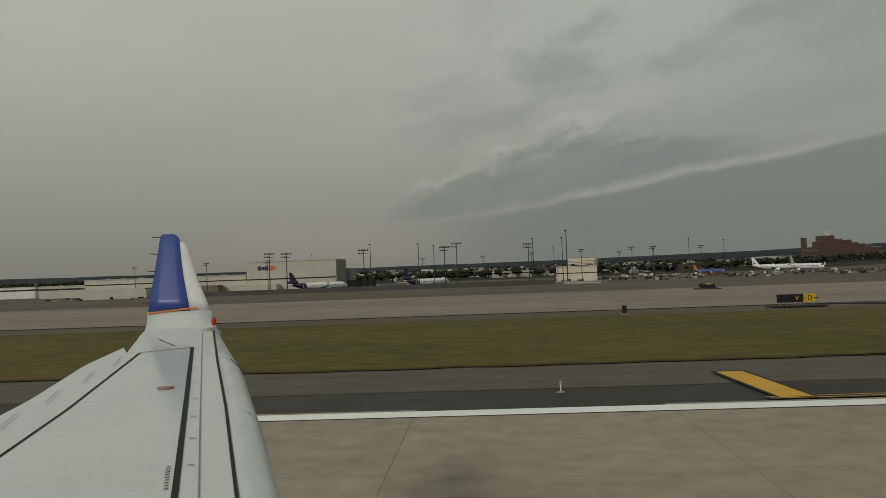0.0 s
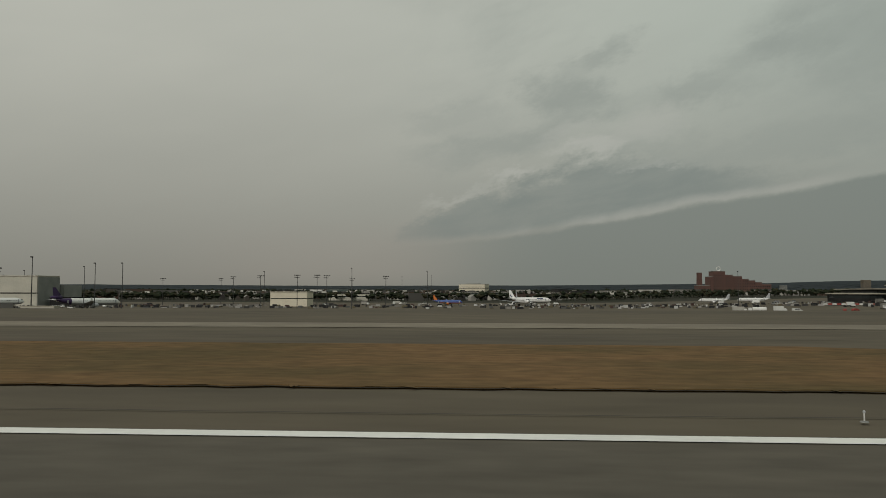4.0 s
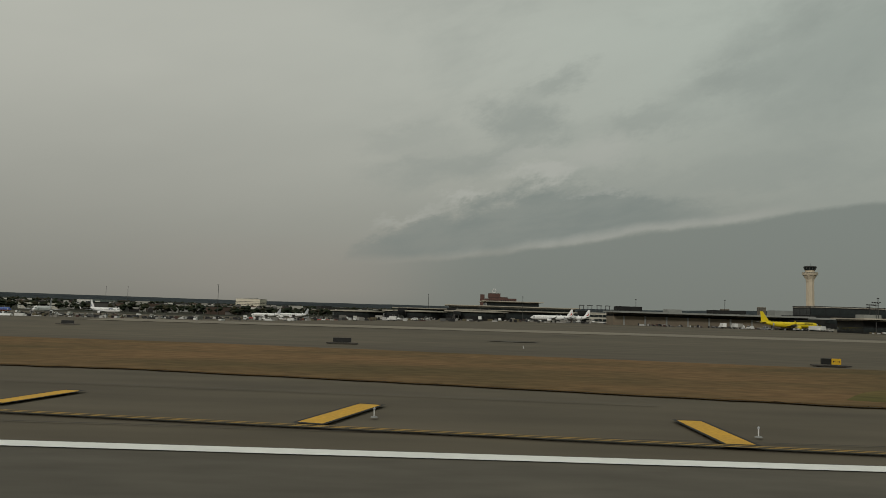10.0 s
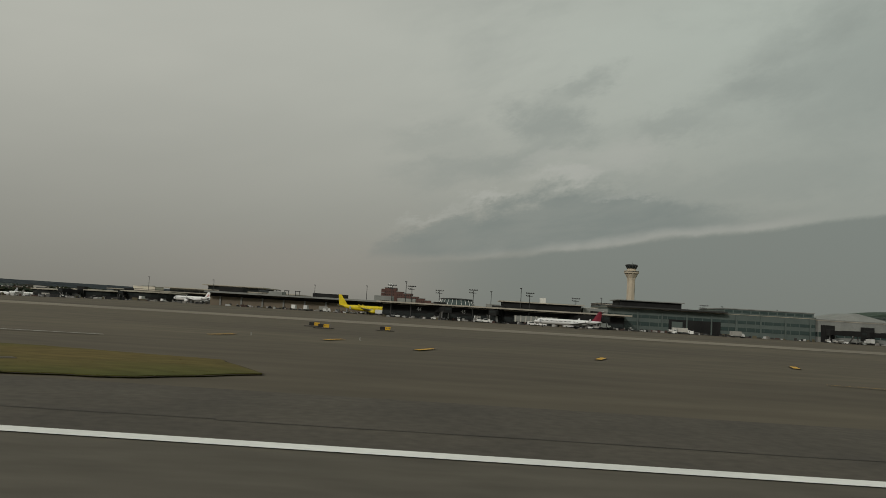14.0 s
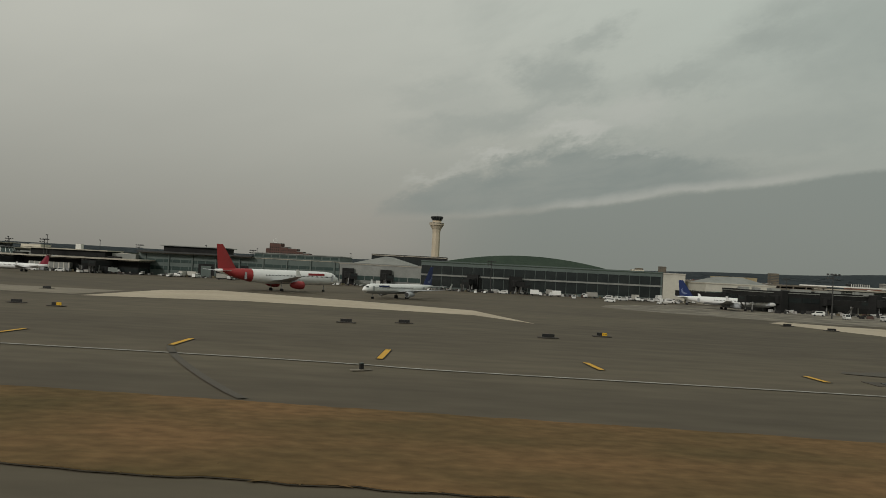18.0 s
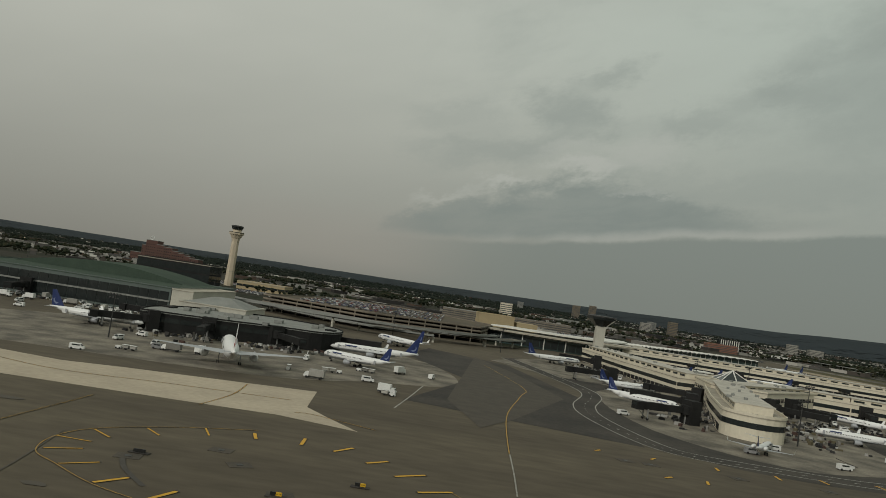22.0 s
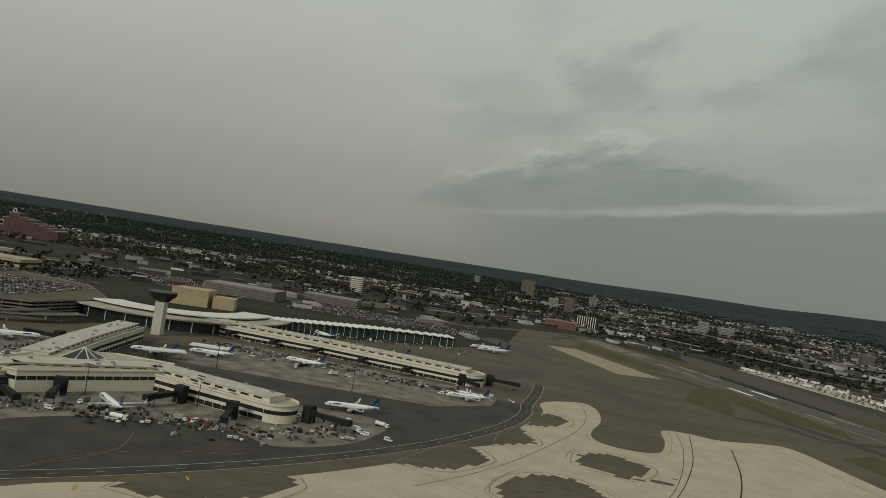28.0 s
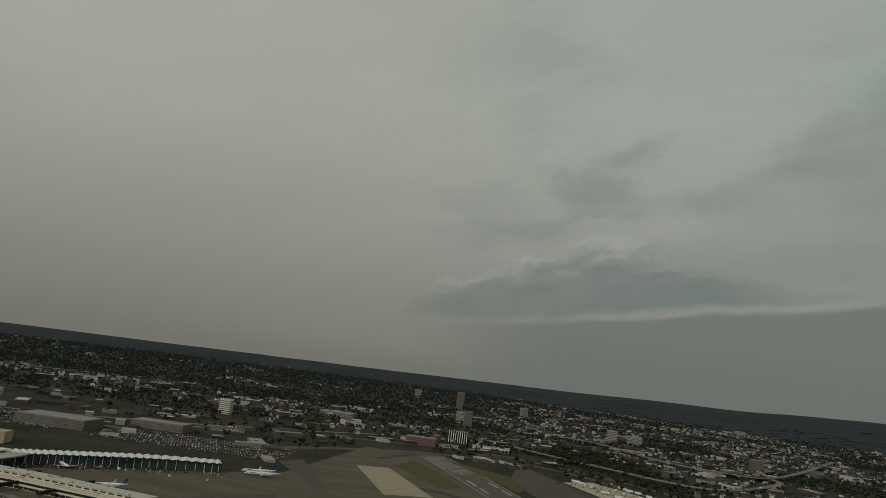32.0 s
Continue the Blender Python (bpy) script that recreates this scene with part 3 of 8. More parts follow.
grass_strip([(1078, 51), (1086, 45), (1100, 42.6), (1138, 42.5), (1165, 37.5), (1290, 36), (1302, 40), (1300, 50), (1286, 55), (1220, 57), (1165, 59.5), (1140, 61), (1096, 60), (1084, 57)], grass_brown, "dry brown grass strip beside the runway", seed=9)

# ---------------------------------------------------------------- concrete taxiways
band = "pale tan concrete taxiway with weathered slabs"
sheet("taxiway_concrete", [(-160, 74), (60, 74), (84, 66), (110, 66), (140, 92), (140, 118), (60, 130), (-160, 130)], -0.04, concrete_old, band, "taxiway")
sheet("connector_concrete", [(22, 23.4), (66.2, 23.4), (66.4, 28.7), (22, 27.6)], -0.05, slab_mat, "tan concrete strip beside the runway edge", "taxiway")
sheet("connector_concrete", [(60.6, 28.6), (66.4, 28.7), (66.6, 36.0), (60.8, 34.5)], -0.047, concrete_old, "tan concrete panel of the connector", "taxiway")
sheet("connector_concrete", [(66.5, 28.8), (73.2, 29.4), (73.6, 44), (74.6, 66.7), (67.9, 66), (66.8, 48)], -0.044, concrete_old, "wedge of tan concrete across the connector", "taxiway")
sheet("connector_asphalt", [(22, 27.7), (60.5, 28.7), (60.7, 34.7), (66.5, 36.2), (67.7, 66), (62, 73.8), (30, 73.8), (48, 61), (46, 47), (38, 34.5), (22, 34)], -0.05, asphalt_dark, "dark asphalt of the connector", "pavement")
sheet("taxiway_concrete", [(128, 93), (300, 93), (312, 97), (306, 107), (128, 107)], -0.045, concrete_old, band, "taxiway")
sheet("taxiway_concrete", [(540, 186), (700, 196), (900, 199), (1080, 200), (1080, 232), (900, 232), (700, 228), (540, 215)], -0.04, concrete_old, band, "taxiway")
sheet("taxiway_concrete", [(1084, 196), (1126, 209), (1189, 198.5), (1203, 177), (1189, 222), (1150, 245), (1096, 270), (1084, 250)], -0.042, concrete, band, "taxiway")
sheet("taxiway_concrete", [(1296, 197), (1342, 195), (1400, 197.5), (1424, 199), (1446, 193.5), (1436, 206), (1428, 217), (1425, 247), (1402, 242), (1366, 235), (1349, 230), (1328, 233), (1303, 240), (1290, 250), (1282, 240), (1288, 220)], -0.04, concrete, band, "taxiway")
sheet("taxiway_concrete", [(1668, 262), (1715, 285), (1742, 278), (1800, 200), (1800, 140), (1640, 200)], -0.04, concrete, band, "taxiway")


def stepped(poly, cell, turn):
    """An outline that follows the edges of square slabs."""
    c, s = math.cos(radians(turn)), math.sin(radians(turn))
    cells = []
    n = len(poly)
    for i in range(n):
        (xa, ya), (xb, yb) = poly[i], poly[(i + 1) % n]
        m = max(1, int(math.hypot(xb - xa, yb - ya) / (cell * 0.3)))
        for k in range(m):
            x, y = xa + (xb - xa) * k / m, ya + (yb - ya) * k / m
            q = (round((x * c + y * s) / cell), round((y * c - x * s) / cell))
            if not cells or cells[-1] != q:
                if cells and cells[-1][0] != q[0] and cells[-1][1] != q[1]:
                    cells.append((q[0], cells[-1][1]))
                cells.append(q)
    while len(cells) > 1 and cells[0] == cells[-1]:
        cells.pop()
    return [((u * c - v * s) * cell, (u * s + v * c) * cell) for u, v in cells]


big = smooth_line([(1700, 270), (1716, 290), (1738, 306), (1760, 318), (1795, 352), (1836, 404), (1868, 458), (1885, 482), (1901, 543), (1919, 606), (1920, 650), (1938, 676), (1960, 687), (1968, 662), (1964, 613), (1952, 570), (1950, 545), (1960, 531), (1980, 529), (1994, 540),
                   (2005, 578), (2012, 621), (2034, 628), (2058, 622), (2096, 640), (2117, 638), (2130, 590), (2143, 533), (2154, 497), (2205, 380), (2270, 200)], 4) + [(2180, 120), (1900, 130), (1700, 200)]
sheet("taxiway_concrete", big, -0.034, concrete, "broad tan concrete taxiway junction with curved edges", "taxiway")
BAYS = (
    [(1835, 402), (1848, 403), (1862, 408), (1876, 430), (1879, 442), (1874, 454), (1867, 459), (1852, 440)],
    [(1884, 478), (1898, 490), (1907, 498), (1908, 508), (1904, 522), (1899, 536), (1890, 512)],
    [(1903, 552), (1918, 558), (1932, 574), (1937, 592), (1932, 606), (1920, 608), (1911, 580)],
    [(1740, 300), (1752, 330), (1789, 348), (1798, 342), (1799, 334), (1790, 318), (1766, 300)],
    [(1931, 467), (1935, 490), (1943, 500), (1958, 506), (1966, 498), (1975, 490), (1974, 476), (1964, 460), (1956, 452), (1948, 459), (1938, 461)],
    [(1885, 382), (1888, 404), (1904, 425), (1923, 431), (1933, 419), (1940, 405), (1932, 387), (1916, 364), (1902, 366), (1893, 371)],
    [(1838, 318), (1852, 344), (1864, 350), (1876, 344), (1882, 332), (1872, 312), (1850, 304)],
)
worn_edge = material("worn_edge_line", (0.15, 0.122, 0.088), 0.9, other=(0.22, 0.185, 0.138), size=5, amount=0.8, fine=0.15, coords="world")
for poly in BAYS:
    cx, cy = sum(p[0] for p in poly) / len(poly), sum(p[1] for p in poly) / len(poly)
    loop = [(x + (x - cx) * 4.6 / math.hypot(x - cx, y - cy), y + (y - cy) * 4.6 / math.hypot(x - cx, y - cy)) for x, y in poly]
    tagged(part("edge_line", Shape().band(smooth_line(loop + [loop[0]], 6), 0.55, -0.024), worn_edge), "thin worn edge line round an asphalt island", "marking", kind="structure")
    sheet("asphalt_island", stepped(smooth_line(poly + [poly[0]], 3)[:-1], 4.2, -22), -0.02, asphalt, "worn asphalt island inside the concrete taxiway", "pavement")
sheet("apron_concrete", smooth_line([(1538, 306), (1543, 281), (1555, 260), (1569, 248), (1584, 244), (1600, 250), (1617, 260), (1632, 279), (1641, 301), (1648, 334), (1665, 368), (1704, 400), (1750, 404), (1774, 391), (1802, 414),
      (1815, 445), (1818, 478), (1790, 492), (1700, 480), (1600, 450), (1545, 400), (1536, 340), (1538, 306)], 4)[:-1], -0.05, concrete_grey, "stained grey concrete apron round the concourse", "apron")
sheet("apron_concrete", smooth_line([(1300, 250), (1400, 262), (1436, 290), (1466, 312), (1470, 345), (1460, 384), (1449, 404), (1420, 420), (1300, 380), (1240, 300), (1300, 250)], 4)[:-1], -0.059, concrete_grey, "stained grey concrete apron by the satellite", "apron")
sheet("apron_concrete", [(1490, 482), (1506, 520), (1545, 590), (1600, 610), (1600, 480), (1560, 430), (1520, 440)], -0.057, concrete_grey, "grey concrete stand between the piers", "apron")
sheet("apron_concrete", [(1640, 560), (1840, 560), (1880, 600), (1885, 640), (1850, 660), (1640, 690)], -0.057, concrete_grey, "grey concrete stands along the middle pier", "apron")
sheet("dark_apron", smooth_line([(1503, 520), (1520, 450), (1535, 378), (1524, 322), (1523, 293), (1531, 257), (1541, 240), (1562, 236), (1600, 237), (1640, 253), (1678, 275), (1738, 322), (1797, 383), (1850, 456), (1889, 535), (1905, 592), (1908, 630)], 4) + [(1640, 640), (1560, 600)], -0.075, asphalt_dark, "dark resurfaced asphalt round the piers", "apron")
sheet("dark_apron", [(1640, 470), (1790, 505), (1860, 560), (1640, 560)], -0.053, asphalt_dark, "dark asphalt taxilane between two piers", "apron")
tagged(part("dark_apron", Shape().band(smooth_line([(1536, 262), (1560, 240), (1600, 240), (1650, 262), (1700, 300), (1780, 385)], 6), 26, -0.056), asphalt_dark), "dark asphalt taxilane beside the apron", "apron", kind="structure")
sheet("dark_apron", [(1452, 260), (1530, 240), (1530, 330), (1500, 460), (1450, 500), (1440, 430), (1475, 350)], -0.054, asphalt_dark, "dark resurfaced asphalt taxilane", "apron")
far_run = thing("crosswind_runway", "grey crosswind runway with worn white marks", "runway", 0, 0, 0, kind="structure")
part("strip", Shape().band([(2046, 1450), (2105, 1290), (2200, 1000), (2292, 705), (2340, 550)], 58, -0.02), asphalt_run, far_run)
for off in (-26, 26):
    part("edge_line", Shape().band([(2062 + off, 1410 + off * 0.32), (2105 + off, 1290 + off * 0.32), (2200 + off, 1000 + off * 0.32), (2292 + off, 705 + off * 0.32)], 1.4, -0.004), white_worn, far_run)
for pts in ([(2040, 1400), (2068, 1446), (2112, 1322), (2084, 1266)], [(2090, 1268), (2118, 1316), (2136, 1262), (2108, 1220)]):
    part("threshold_block", Shape().flat(pts, -0.006), concrete_grey, far_run)
for y0, y1, w, paint in ((1180, 1136, 5, white_worn), (1120, 1080, 4, white_worn), (1016, 970, 7, white), (884, 842, 4, white_worn), (742, 706, 5, white)):
    for off in (-16, 16):
        part("stripe", Shape().band([(2200 + off + (1000 - y) * 0.322, y + off * 0.32) for y in (y0, y1)], w, 0.0), paint, far_run)
sheet("taxiway_concrete", [(1958, 1174), (2006, 1192), (2090, 978), (2031, 952)], -0.016, concrete_pad, "pale tan concrete hold pad", "taxiway")
for k, poly in enumerate(([(2077, 817), (2114, 930), (2162, 978), (2176, 935), (2199, 864), (2222, 784), (2212, 742), (2176, 792), (2156, 868), (2138, 870), (2110, 756)], [(2155, 636), (2195, 673), (2217, 562), (2205, 536), (2181, 553), (2165, 593)],
                          [(2264, 905), (2279, 925), (2324, 892), (2330, 760), (2296, 800)], [(2075, 1390), (2121, 1359), (2190, 1287), (2215, 1180), (2200, 1120), (2150, 1240), (2110, 1340)], [(2005, 1230), (2030, 1330), (2075, 1230), (2120, 1095), (2100, 1060), (2060, 1120), (2020, 1215)])):
    grass_strip(poly, grass_far, "rough grass between far runways", step=8, seed=11 + k)
for pts, w in (([(1990, 1150), (2044, 1049), (2114, 1012), (2150, 888), (2169, 779), (2205, 700), (2241, 610), (2290, 480)], 15), ([(2110, 756), (2151, 750), (2170, 712), (2230, 730), (2262, 760)], 9), ([(1975, 1290), (2010, 1390), (2060, 1450)], 14)):
    tagged(part("taxiway_asphalt", Shape().band(smooth_line(pts, 6), w, -0.026 + w * 0.0002), asphalt_dark), "dark asphalt taxiway winding through the far field", "taxiway", kind="structure")
sheet("service_yard", [(2281, 1313), (2334, 1365), (2400, 1270), (2480, 1080), (2560, 880), (2440, 860), (2412, 963)], -0.15, concrete, "pale yard full of parked trailers", "yard")
sheet("dark_field", [(2230, 1290), (2275, 1310), (2390, 1000), (2440, 840), (2390, 800), (2330, 960)], -0.16, asphalt_dark, "dark burnt strip beside the yard", "ground")


# ---------------------------------------------------------------- yellow lines
stain_soft = material("worn_asphalt", (0.072, 0.065, 0.056), 0.9, size=2, fine=0.2)
line_edge = material("worn_black_paint", (0.042, 0.039, 0.034), 0.9, size=2, fine=0.2)
lines = thing("taxiway_marking", "yellow taxiway lines with black borders", "marking", 0, 0, 0, kind="structure")


def yellow_bar(xa, ya, xb, yb, w=1.0):
    d = math.hypot(xb - xa, yb - ya)
    ex, ey = (xb - xa) / d * 0.25, (yb - ya) / d * 0.25
    part("bar_border", Shape().band([(xa - ex, ya - ey), (xb + ex, yb + ey)], w * 1.3, 0.006), black, lines)
    part("bar", Shape().band([(xa, ya), (xb, yb)], w, 0.01), yellow, lines)


def yellow_line(pts, w=0.2, double=False, z=0.012):
    pts = smooth_line(pts, 6)
    part("line_border", Shape().band(pts, (0.56 if double else w * 1.7), z - 0.006), line_edge, lines)
    if double:
        for off in (-0.15, 0.15):
            q = []
            for i, (x, y) in enumerate(pts):
                a, b = pts[max(i - 1, 0)], pts[min(i + 1, len(pts) - 1)]
                d = math.hypot(b[0] - a[0], b[1] - a[1]) or 1
                q.append((x - (b[1] - a[1]) / d * off, y + (b[0] - a[0]) / d * off))
            part("line", Shape().band(q, w * 0.6, z), yellow_worn, lines)
    else:
        part("line", Shape().band(pts, w * 0.85, z), yellow_worn, lines)


def plain_line(pts, mat, w=0.25, name="line"):
    part(name, Shape().band(smooth_line(pts, 6), w, 0.008), mat, lines)


for x0, x1 in ((9.5, 9.3), (19.8, 18.9)):
    yellow_bar(x0, 24.0, x1, 29.9)
yellow_bar(26.8, 30.5, 24.6, 33.3, 0.7)
yellow_line([(8.6, 24.0), (14, 24.2), (30, 25.6), (42, 28.2), (51.3, 31.6), (55, 34.6), (62.4, 41.3), (67, 47.6), (69.7, 55.4), (70.6, 59.5), (70, 62), (66, 63.5)], 0.17, double=True)
yellow_bar(50.5, 36.7, 53.9, 33.6, 0.8)
yellow_bar(59.7, 46.7, 64.6, 44.8, 0.35)
yellow_bar(63.1, 56.9, 67.2, 57.8, 0.35)
yellow_line([(89.6, 23.8), (91.4, 46), (93, 73.6), (94.6, 100)], 0.3)
yellow_line([(91.5, 46), (93.5, 35), (95.3, 31), (97.1, 27.2), (99.5, 23.8), (106, 20)], 0.18)
yellow_line([(123, 72), (122.2, 69.4), (118, 60), (116, 54), (116.5, 49), (120, 42), (127, 34), (137.4, 28), (150, 25)], 0.18, double=True)
yellow_bar(127.8, 35.1, 132.6, 38.2, 0.4)
yellow_bar(121, 43.4, 126.4, 45.3, 0.4)
yellow_bar(137.4, 28.3, 141, 33.7)
for x, dx in ((154, 3.5), (168, 2.5)):
    yellow_bar(x, 24.0, x + dx, 29.0)
yellow_line([(336.5, 53), (339.6, 66.5), (340.9, 61), (340, 40), (339, 23.6)], 0.2, double=True)
yellow_bar(332.6, 36.6, 339.2, 38.4, 0.35)
yellow_bar(334.7, 52.9, 340, 53.6, 0.35)
yellow_line([(351.4, 23.8), (351.5, 35), (351.7, 69), (352.5, 97), (355, 128)], 0.28)
yellow_line([(389, 24.8), (384.5, 25.4), (377.2, 28.4), (371.5, 32.9), (368.4, 38.7), (365.8, 44.1), (365.1, 51.3), (366.2, 54), (370, 55.5)], 0.2, double=True)
yellow_bar(367.7, 40.8, 374, 41.5, 0.35)
yellow_bar(374, 31.6, 379.2, 35.6, 0.45)
yellow_bar(385.0, 25.6, 387.3, 31.3)
yellow_bar(398.0, 25.5, 398.4, 30.3)
yellow_line([(464, 24.3), (475, 24.3), (483, 24.7), (490, 27), (493.2, 32), (490, 38), (481, 43)], 0.17, double=True)
yellow_bar(474.5, 24.8, 474.0, 30)
yellow_bar(474, 31.5, 488, 27.6, 0.45)
yellow_bar(475, 33.0, 490, 36.0, 0.45)
yellow_bar(449.3, 56, 454, 62.8, 0.5)
yellow_bar(552.4, 44.3, 554.6, 48.3, 0.7)
yellow_bar(565.4, 40.2, 567.0, 44.2, 0.8)
yellow_bar(579.8, 41, 579.6, 36.4, 0.8)
for x, y in ((596, 38.6), (611, 36.6), (654, 30.4), (668, 29)):
    yellow_bar(x, y - 5, x + 0.8, y, 0.85)
yellow_bar(624.4, 28.6, 626.1, 34.7)
yellow_bar(639.7, 32.4, 639.6, 26.6)
yellow_line([(520, 38.5), (536, 35.3), (551, 31.6), (558.7, 29.3), (565, 27.2), (572, 24.9), (582, 24.0)], 0.15, double=True)
yellow_line([(606, 30.4), (618.5, 28.6), (644.1, 25.7), (662, 24.6), (690, 24.2), (698.4, 26), (703, 29.6), (706.7, 34.1), (708.7, 39), (709.3, 45.8), (708, 50), (701.7, 52)], 0.17, double=True)
yellow_bar(684.9, 23.9, 684.9, 29.4)
yellow_bar(694.2, 31.4, 698.8, 26.5, 0.4)
yellow_bar(700.4, 37.8, 706.5, 35.4, 0.3)
yellow_bar(701.8, 45.1, 709, 45.7, 0.3)
yellow_line([(735, 24.2), (728, 40), (722, 75), (718, 110)], 0.14)
yellow_line([(745, 44), (744, 38), (749, 30), (760, 25)], 0.15, double=True)
yellow_bar(755, 30.2, 758, 31.8, 0.35)
yellow_bar(764.9, 24.4, 765.8, 29.8)
plain_line([(759.8, 35.2), (759.3, 31), (759.0, 26.7)], seam, 0.16, "seal")
plain_line([(774.7, 35.8), (774.3, 31), (774.1, 27.5)], seam, 0.16, "seal")
plain_line([(776.7, 35.9), (776.5, 31), (776.4, 27.6)], seam, 0.16, "seal")
for x, y in ((826.2, 88.6), (833.2, 87.8), (846, 90.7), (880, 92), (893, 96), (905, 85), (925, 88), (950, 95)):
    yellow_bar(x - 0.8, y - 2.5, x + 0.8, y + 2.5, 0.8)
plain_line([(700, 71), (818, 72.9), (844, 73), (873, 76)], white_worn, 0.7, "white_line")
yellow_line([(940, 66), (985, 55), (1010, 49.5), (1028.4, 43.2), (1047.7, 33.5), (1061, 28), (1080, 26.0), (1118, 25.0), (1180, 24.6)], 0.24, double=False)
yellow_line([(995, 24.3), (1011, 24), (1016, 24.2), (1019.3, 27.2), (1019.0, 31), (1015, 36), (1006, 42), (992, 46)], 0.18, double=True)
yellow_bar(1010.6, 24.3, 1010.8, 29.4)
yellow_bar(1013.0, 31.2, 1018.7, 28, 0.35)
yellow_bar(1009, 32.5, 1012.5, 37, 0.35)
yellow_bar(1102.2, 29.0, 1104.0, 34.5, 0.9)
yellow_bar(1115.9, 25.2, 1117.4, 31.6, 0.9)
for xa, ya, xb, yb in ((1040.8, 49.1, 1043.9, 54.9), (1052.2, 44.8, 1055.4, 50.2), (1068.1, 46.6, 1065.2, 40.3), (1019.3, 84.2, 1018.5, 93.4), (1042, 90.1, 1042.2, 100.4), (1069.8, 107.7, 1069.1, 97.1), (1102.2, 113, 1101.5, 105.5), (1122.5, 98, 1122.6, 106), (1148.1, 96, 1147.6, 104.9), (1175.9, 93.1, 1175.9, 104.1), (1203.1, 101.2, 1204, 93.9), (1231.6, 99.3, 1232, 93.8), (1130.4, 25.2, 1131.4, 31), (1258, 90, 1258.2, 98)):
    yellow_bar(xa, ya, xb, yb, 0.8)
plain_line([(1030, 53.6), (1034.6, 51.8), (1052.9, 44.2), (1067.3, 39.7), (1080, 36)], white_worn, 0.2, "white_line")
plain_line([(1050, 84), (1060, 88), (1098, 88.3), (1152.8, 88), (1174, 86.7), (1186, 85.1), (1233, 83.8), (1294, 80.5), (1322, 78)], white_worn, 0.6, "white_line")
plain_line([(1340, 103), (1368, 103.5), (1401, 103.7), (1440, 104)], white_worn, 0.6, "white_line")
for x, y, dx, dy in ((1285, 88, 0.3, 8), (1312.6, 88, 0.2, 8), (1340.5, 96.7, 0.1, -7.8), (1350, 87.6, 3.3, 6.4), (1313.2, 118.4, 0.3, 5.5), (1324.7, 118, 0.6, 6.8), (1335.2, 125.8, 2.1, -4.6), (1302.2, 117.1, 0.4, 6.5), (1344.9, 129.9, 3.4, -4.9), (1353, 135.3, 5.6, -1.4), (1361.5, 145.9, 5.2, -1.7),
                     (1282.1, 169.8, 3.2, -6.3), (1292.3, 175.8, 1.8, -8), (1303.5, 171, 0.1, 7.6), (1314.1, 171.8, 0.5, 9), (1325.9, 181.9, 0.3, -10), (1344.8, 165.8, 4.3, 9.6), (1290.9, 119.2, 2, 4.7), (1352.8, 159.7, 5.3, 7.1),
                     (1511, 221, 2, 2.5), (1527, 221, 2, 3), (1525, 198, 2.5, 2.5), (1536, 198, 1, 4), (1546, 220, 0.4, 4), (1564, 221, 0.2, 5), (1580, 226, -0.5, 5), (1600, 232, -1, 5), (1622, 242, -1.6, 5), (1690, 252, -2, 5), (1730, 290, -2, 5), (1760, 322, -3, 4)):
    yellow_bar(x, y, x + dx, y + dy, 0.8)
yellow_line([(1346, 170), (1358, 163), (1367, 149), (1367, 142), (1363, 132), (1350, 124)], 0.2)
yellow_line([(1425, 177), (1409.7, 167.4), (1397.6, 155.7), (1394.2, 144.7), (1396.8, 133.3), (1403.7, 127.4), (1413.3, 120.3), (1423.6, 115.9), (1432, 114.3), (1446, 116), (1462, 126), (1472, 138.2), (1473.5, 144.6), (1470.8, 149.5)], 0.22)
yellow_line([(1426.8, 205.8), (1432.4, 206.7), (1449.9, 199)], 0.3)
for xa, ya, xb, yb in ((1394.2, 144.7, 1401.3, 144.4), (1397.2, 154.0, 1402.5, 149.5), (1404.8, 162.1, 1409.3, 157.4), (1414.5, 170.7, 1417.5, 164.3), (1397.1, 135.3, 1402.5, 138.8), (1404.0, 127.6, 1409.0, 132.1)):
    yellow_bar(xa, ya, xb, yb, 0.4)
for xa, ya, xb, yb in ((1413.4, 120.9, 1416.9, 126.2), (1424.9, 173.6, 1426.7, 168.2), (1436.1, 176.4, 1436.6, 169.5), (1444.1, 168.2, 1447.6, 174.5), (1452.2, 162.4, 1456.4, 167.0), (1458.9, 155.2, 1465.0, 160.2), (1423.7, 116.7, 1426.2, 123.2), (1434.8, 120.6, 1435.6, 116.4), (1464.2, 146.1, 1470.8, 150.1), (1464.9, 140.7, 1471.8, 141.3)):
    yellow_bar(xa, ya, xb, yb, 0.8)
yellow_line([(1379, 80), (1379, 101), (1379.4, 126), (1380, 163), (1380.4, 187)], 0.13, double=True)
yellow_line([(1314, 228), (1353, 214), (1385, 219), (1422, 224)], 0.3)
yellow_line([(1404, 196), (1406, 218), (1404, 240)], 0.3)
plain_line([(1420.6, 123.1), (1414, 131), (1410.8, 137)], stain_soft, 1.0, "crack")
yellow_line([(1484.8, 197), (1485.6, 221.6), (1487, 250), (1489.7, 275.6), (1497, 320), (1500.6, 353.6), (1485, 439)], 0.36)
plain_line([(1484.9, 196), (1484.5, 174), (1483.9, 154.8)], white_worn, 0.34, "white_line")
plain_line([(1451, 238.8), (1454, 270), (1456.7, 303)], white_worn, 0.5, "white_line")
yellow_line([(1648, 262), (1668, 272), (1676, 290), (1672, 305), (1655, 316)], 0.2)
yellow_line([(1700, 300), (1712, 330), (1735, 352), (1770, 372)], 0.2)
yellow_line([(1700, 300), (1718, 340), (1712, 372)], 0.2)
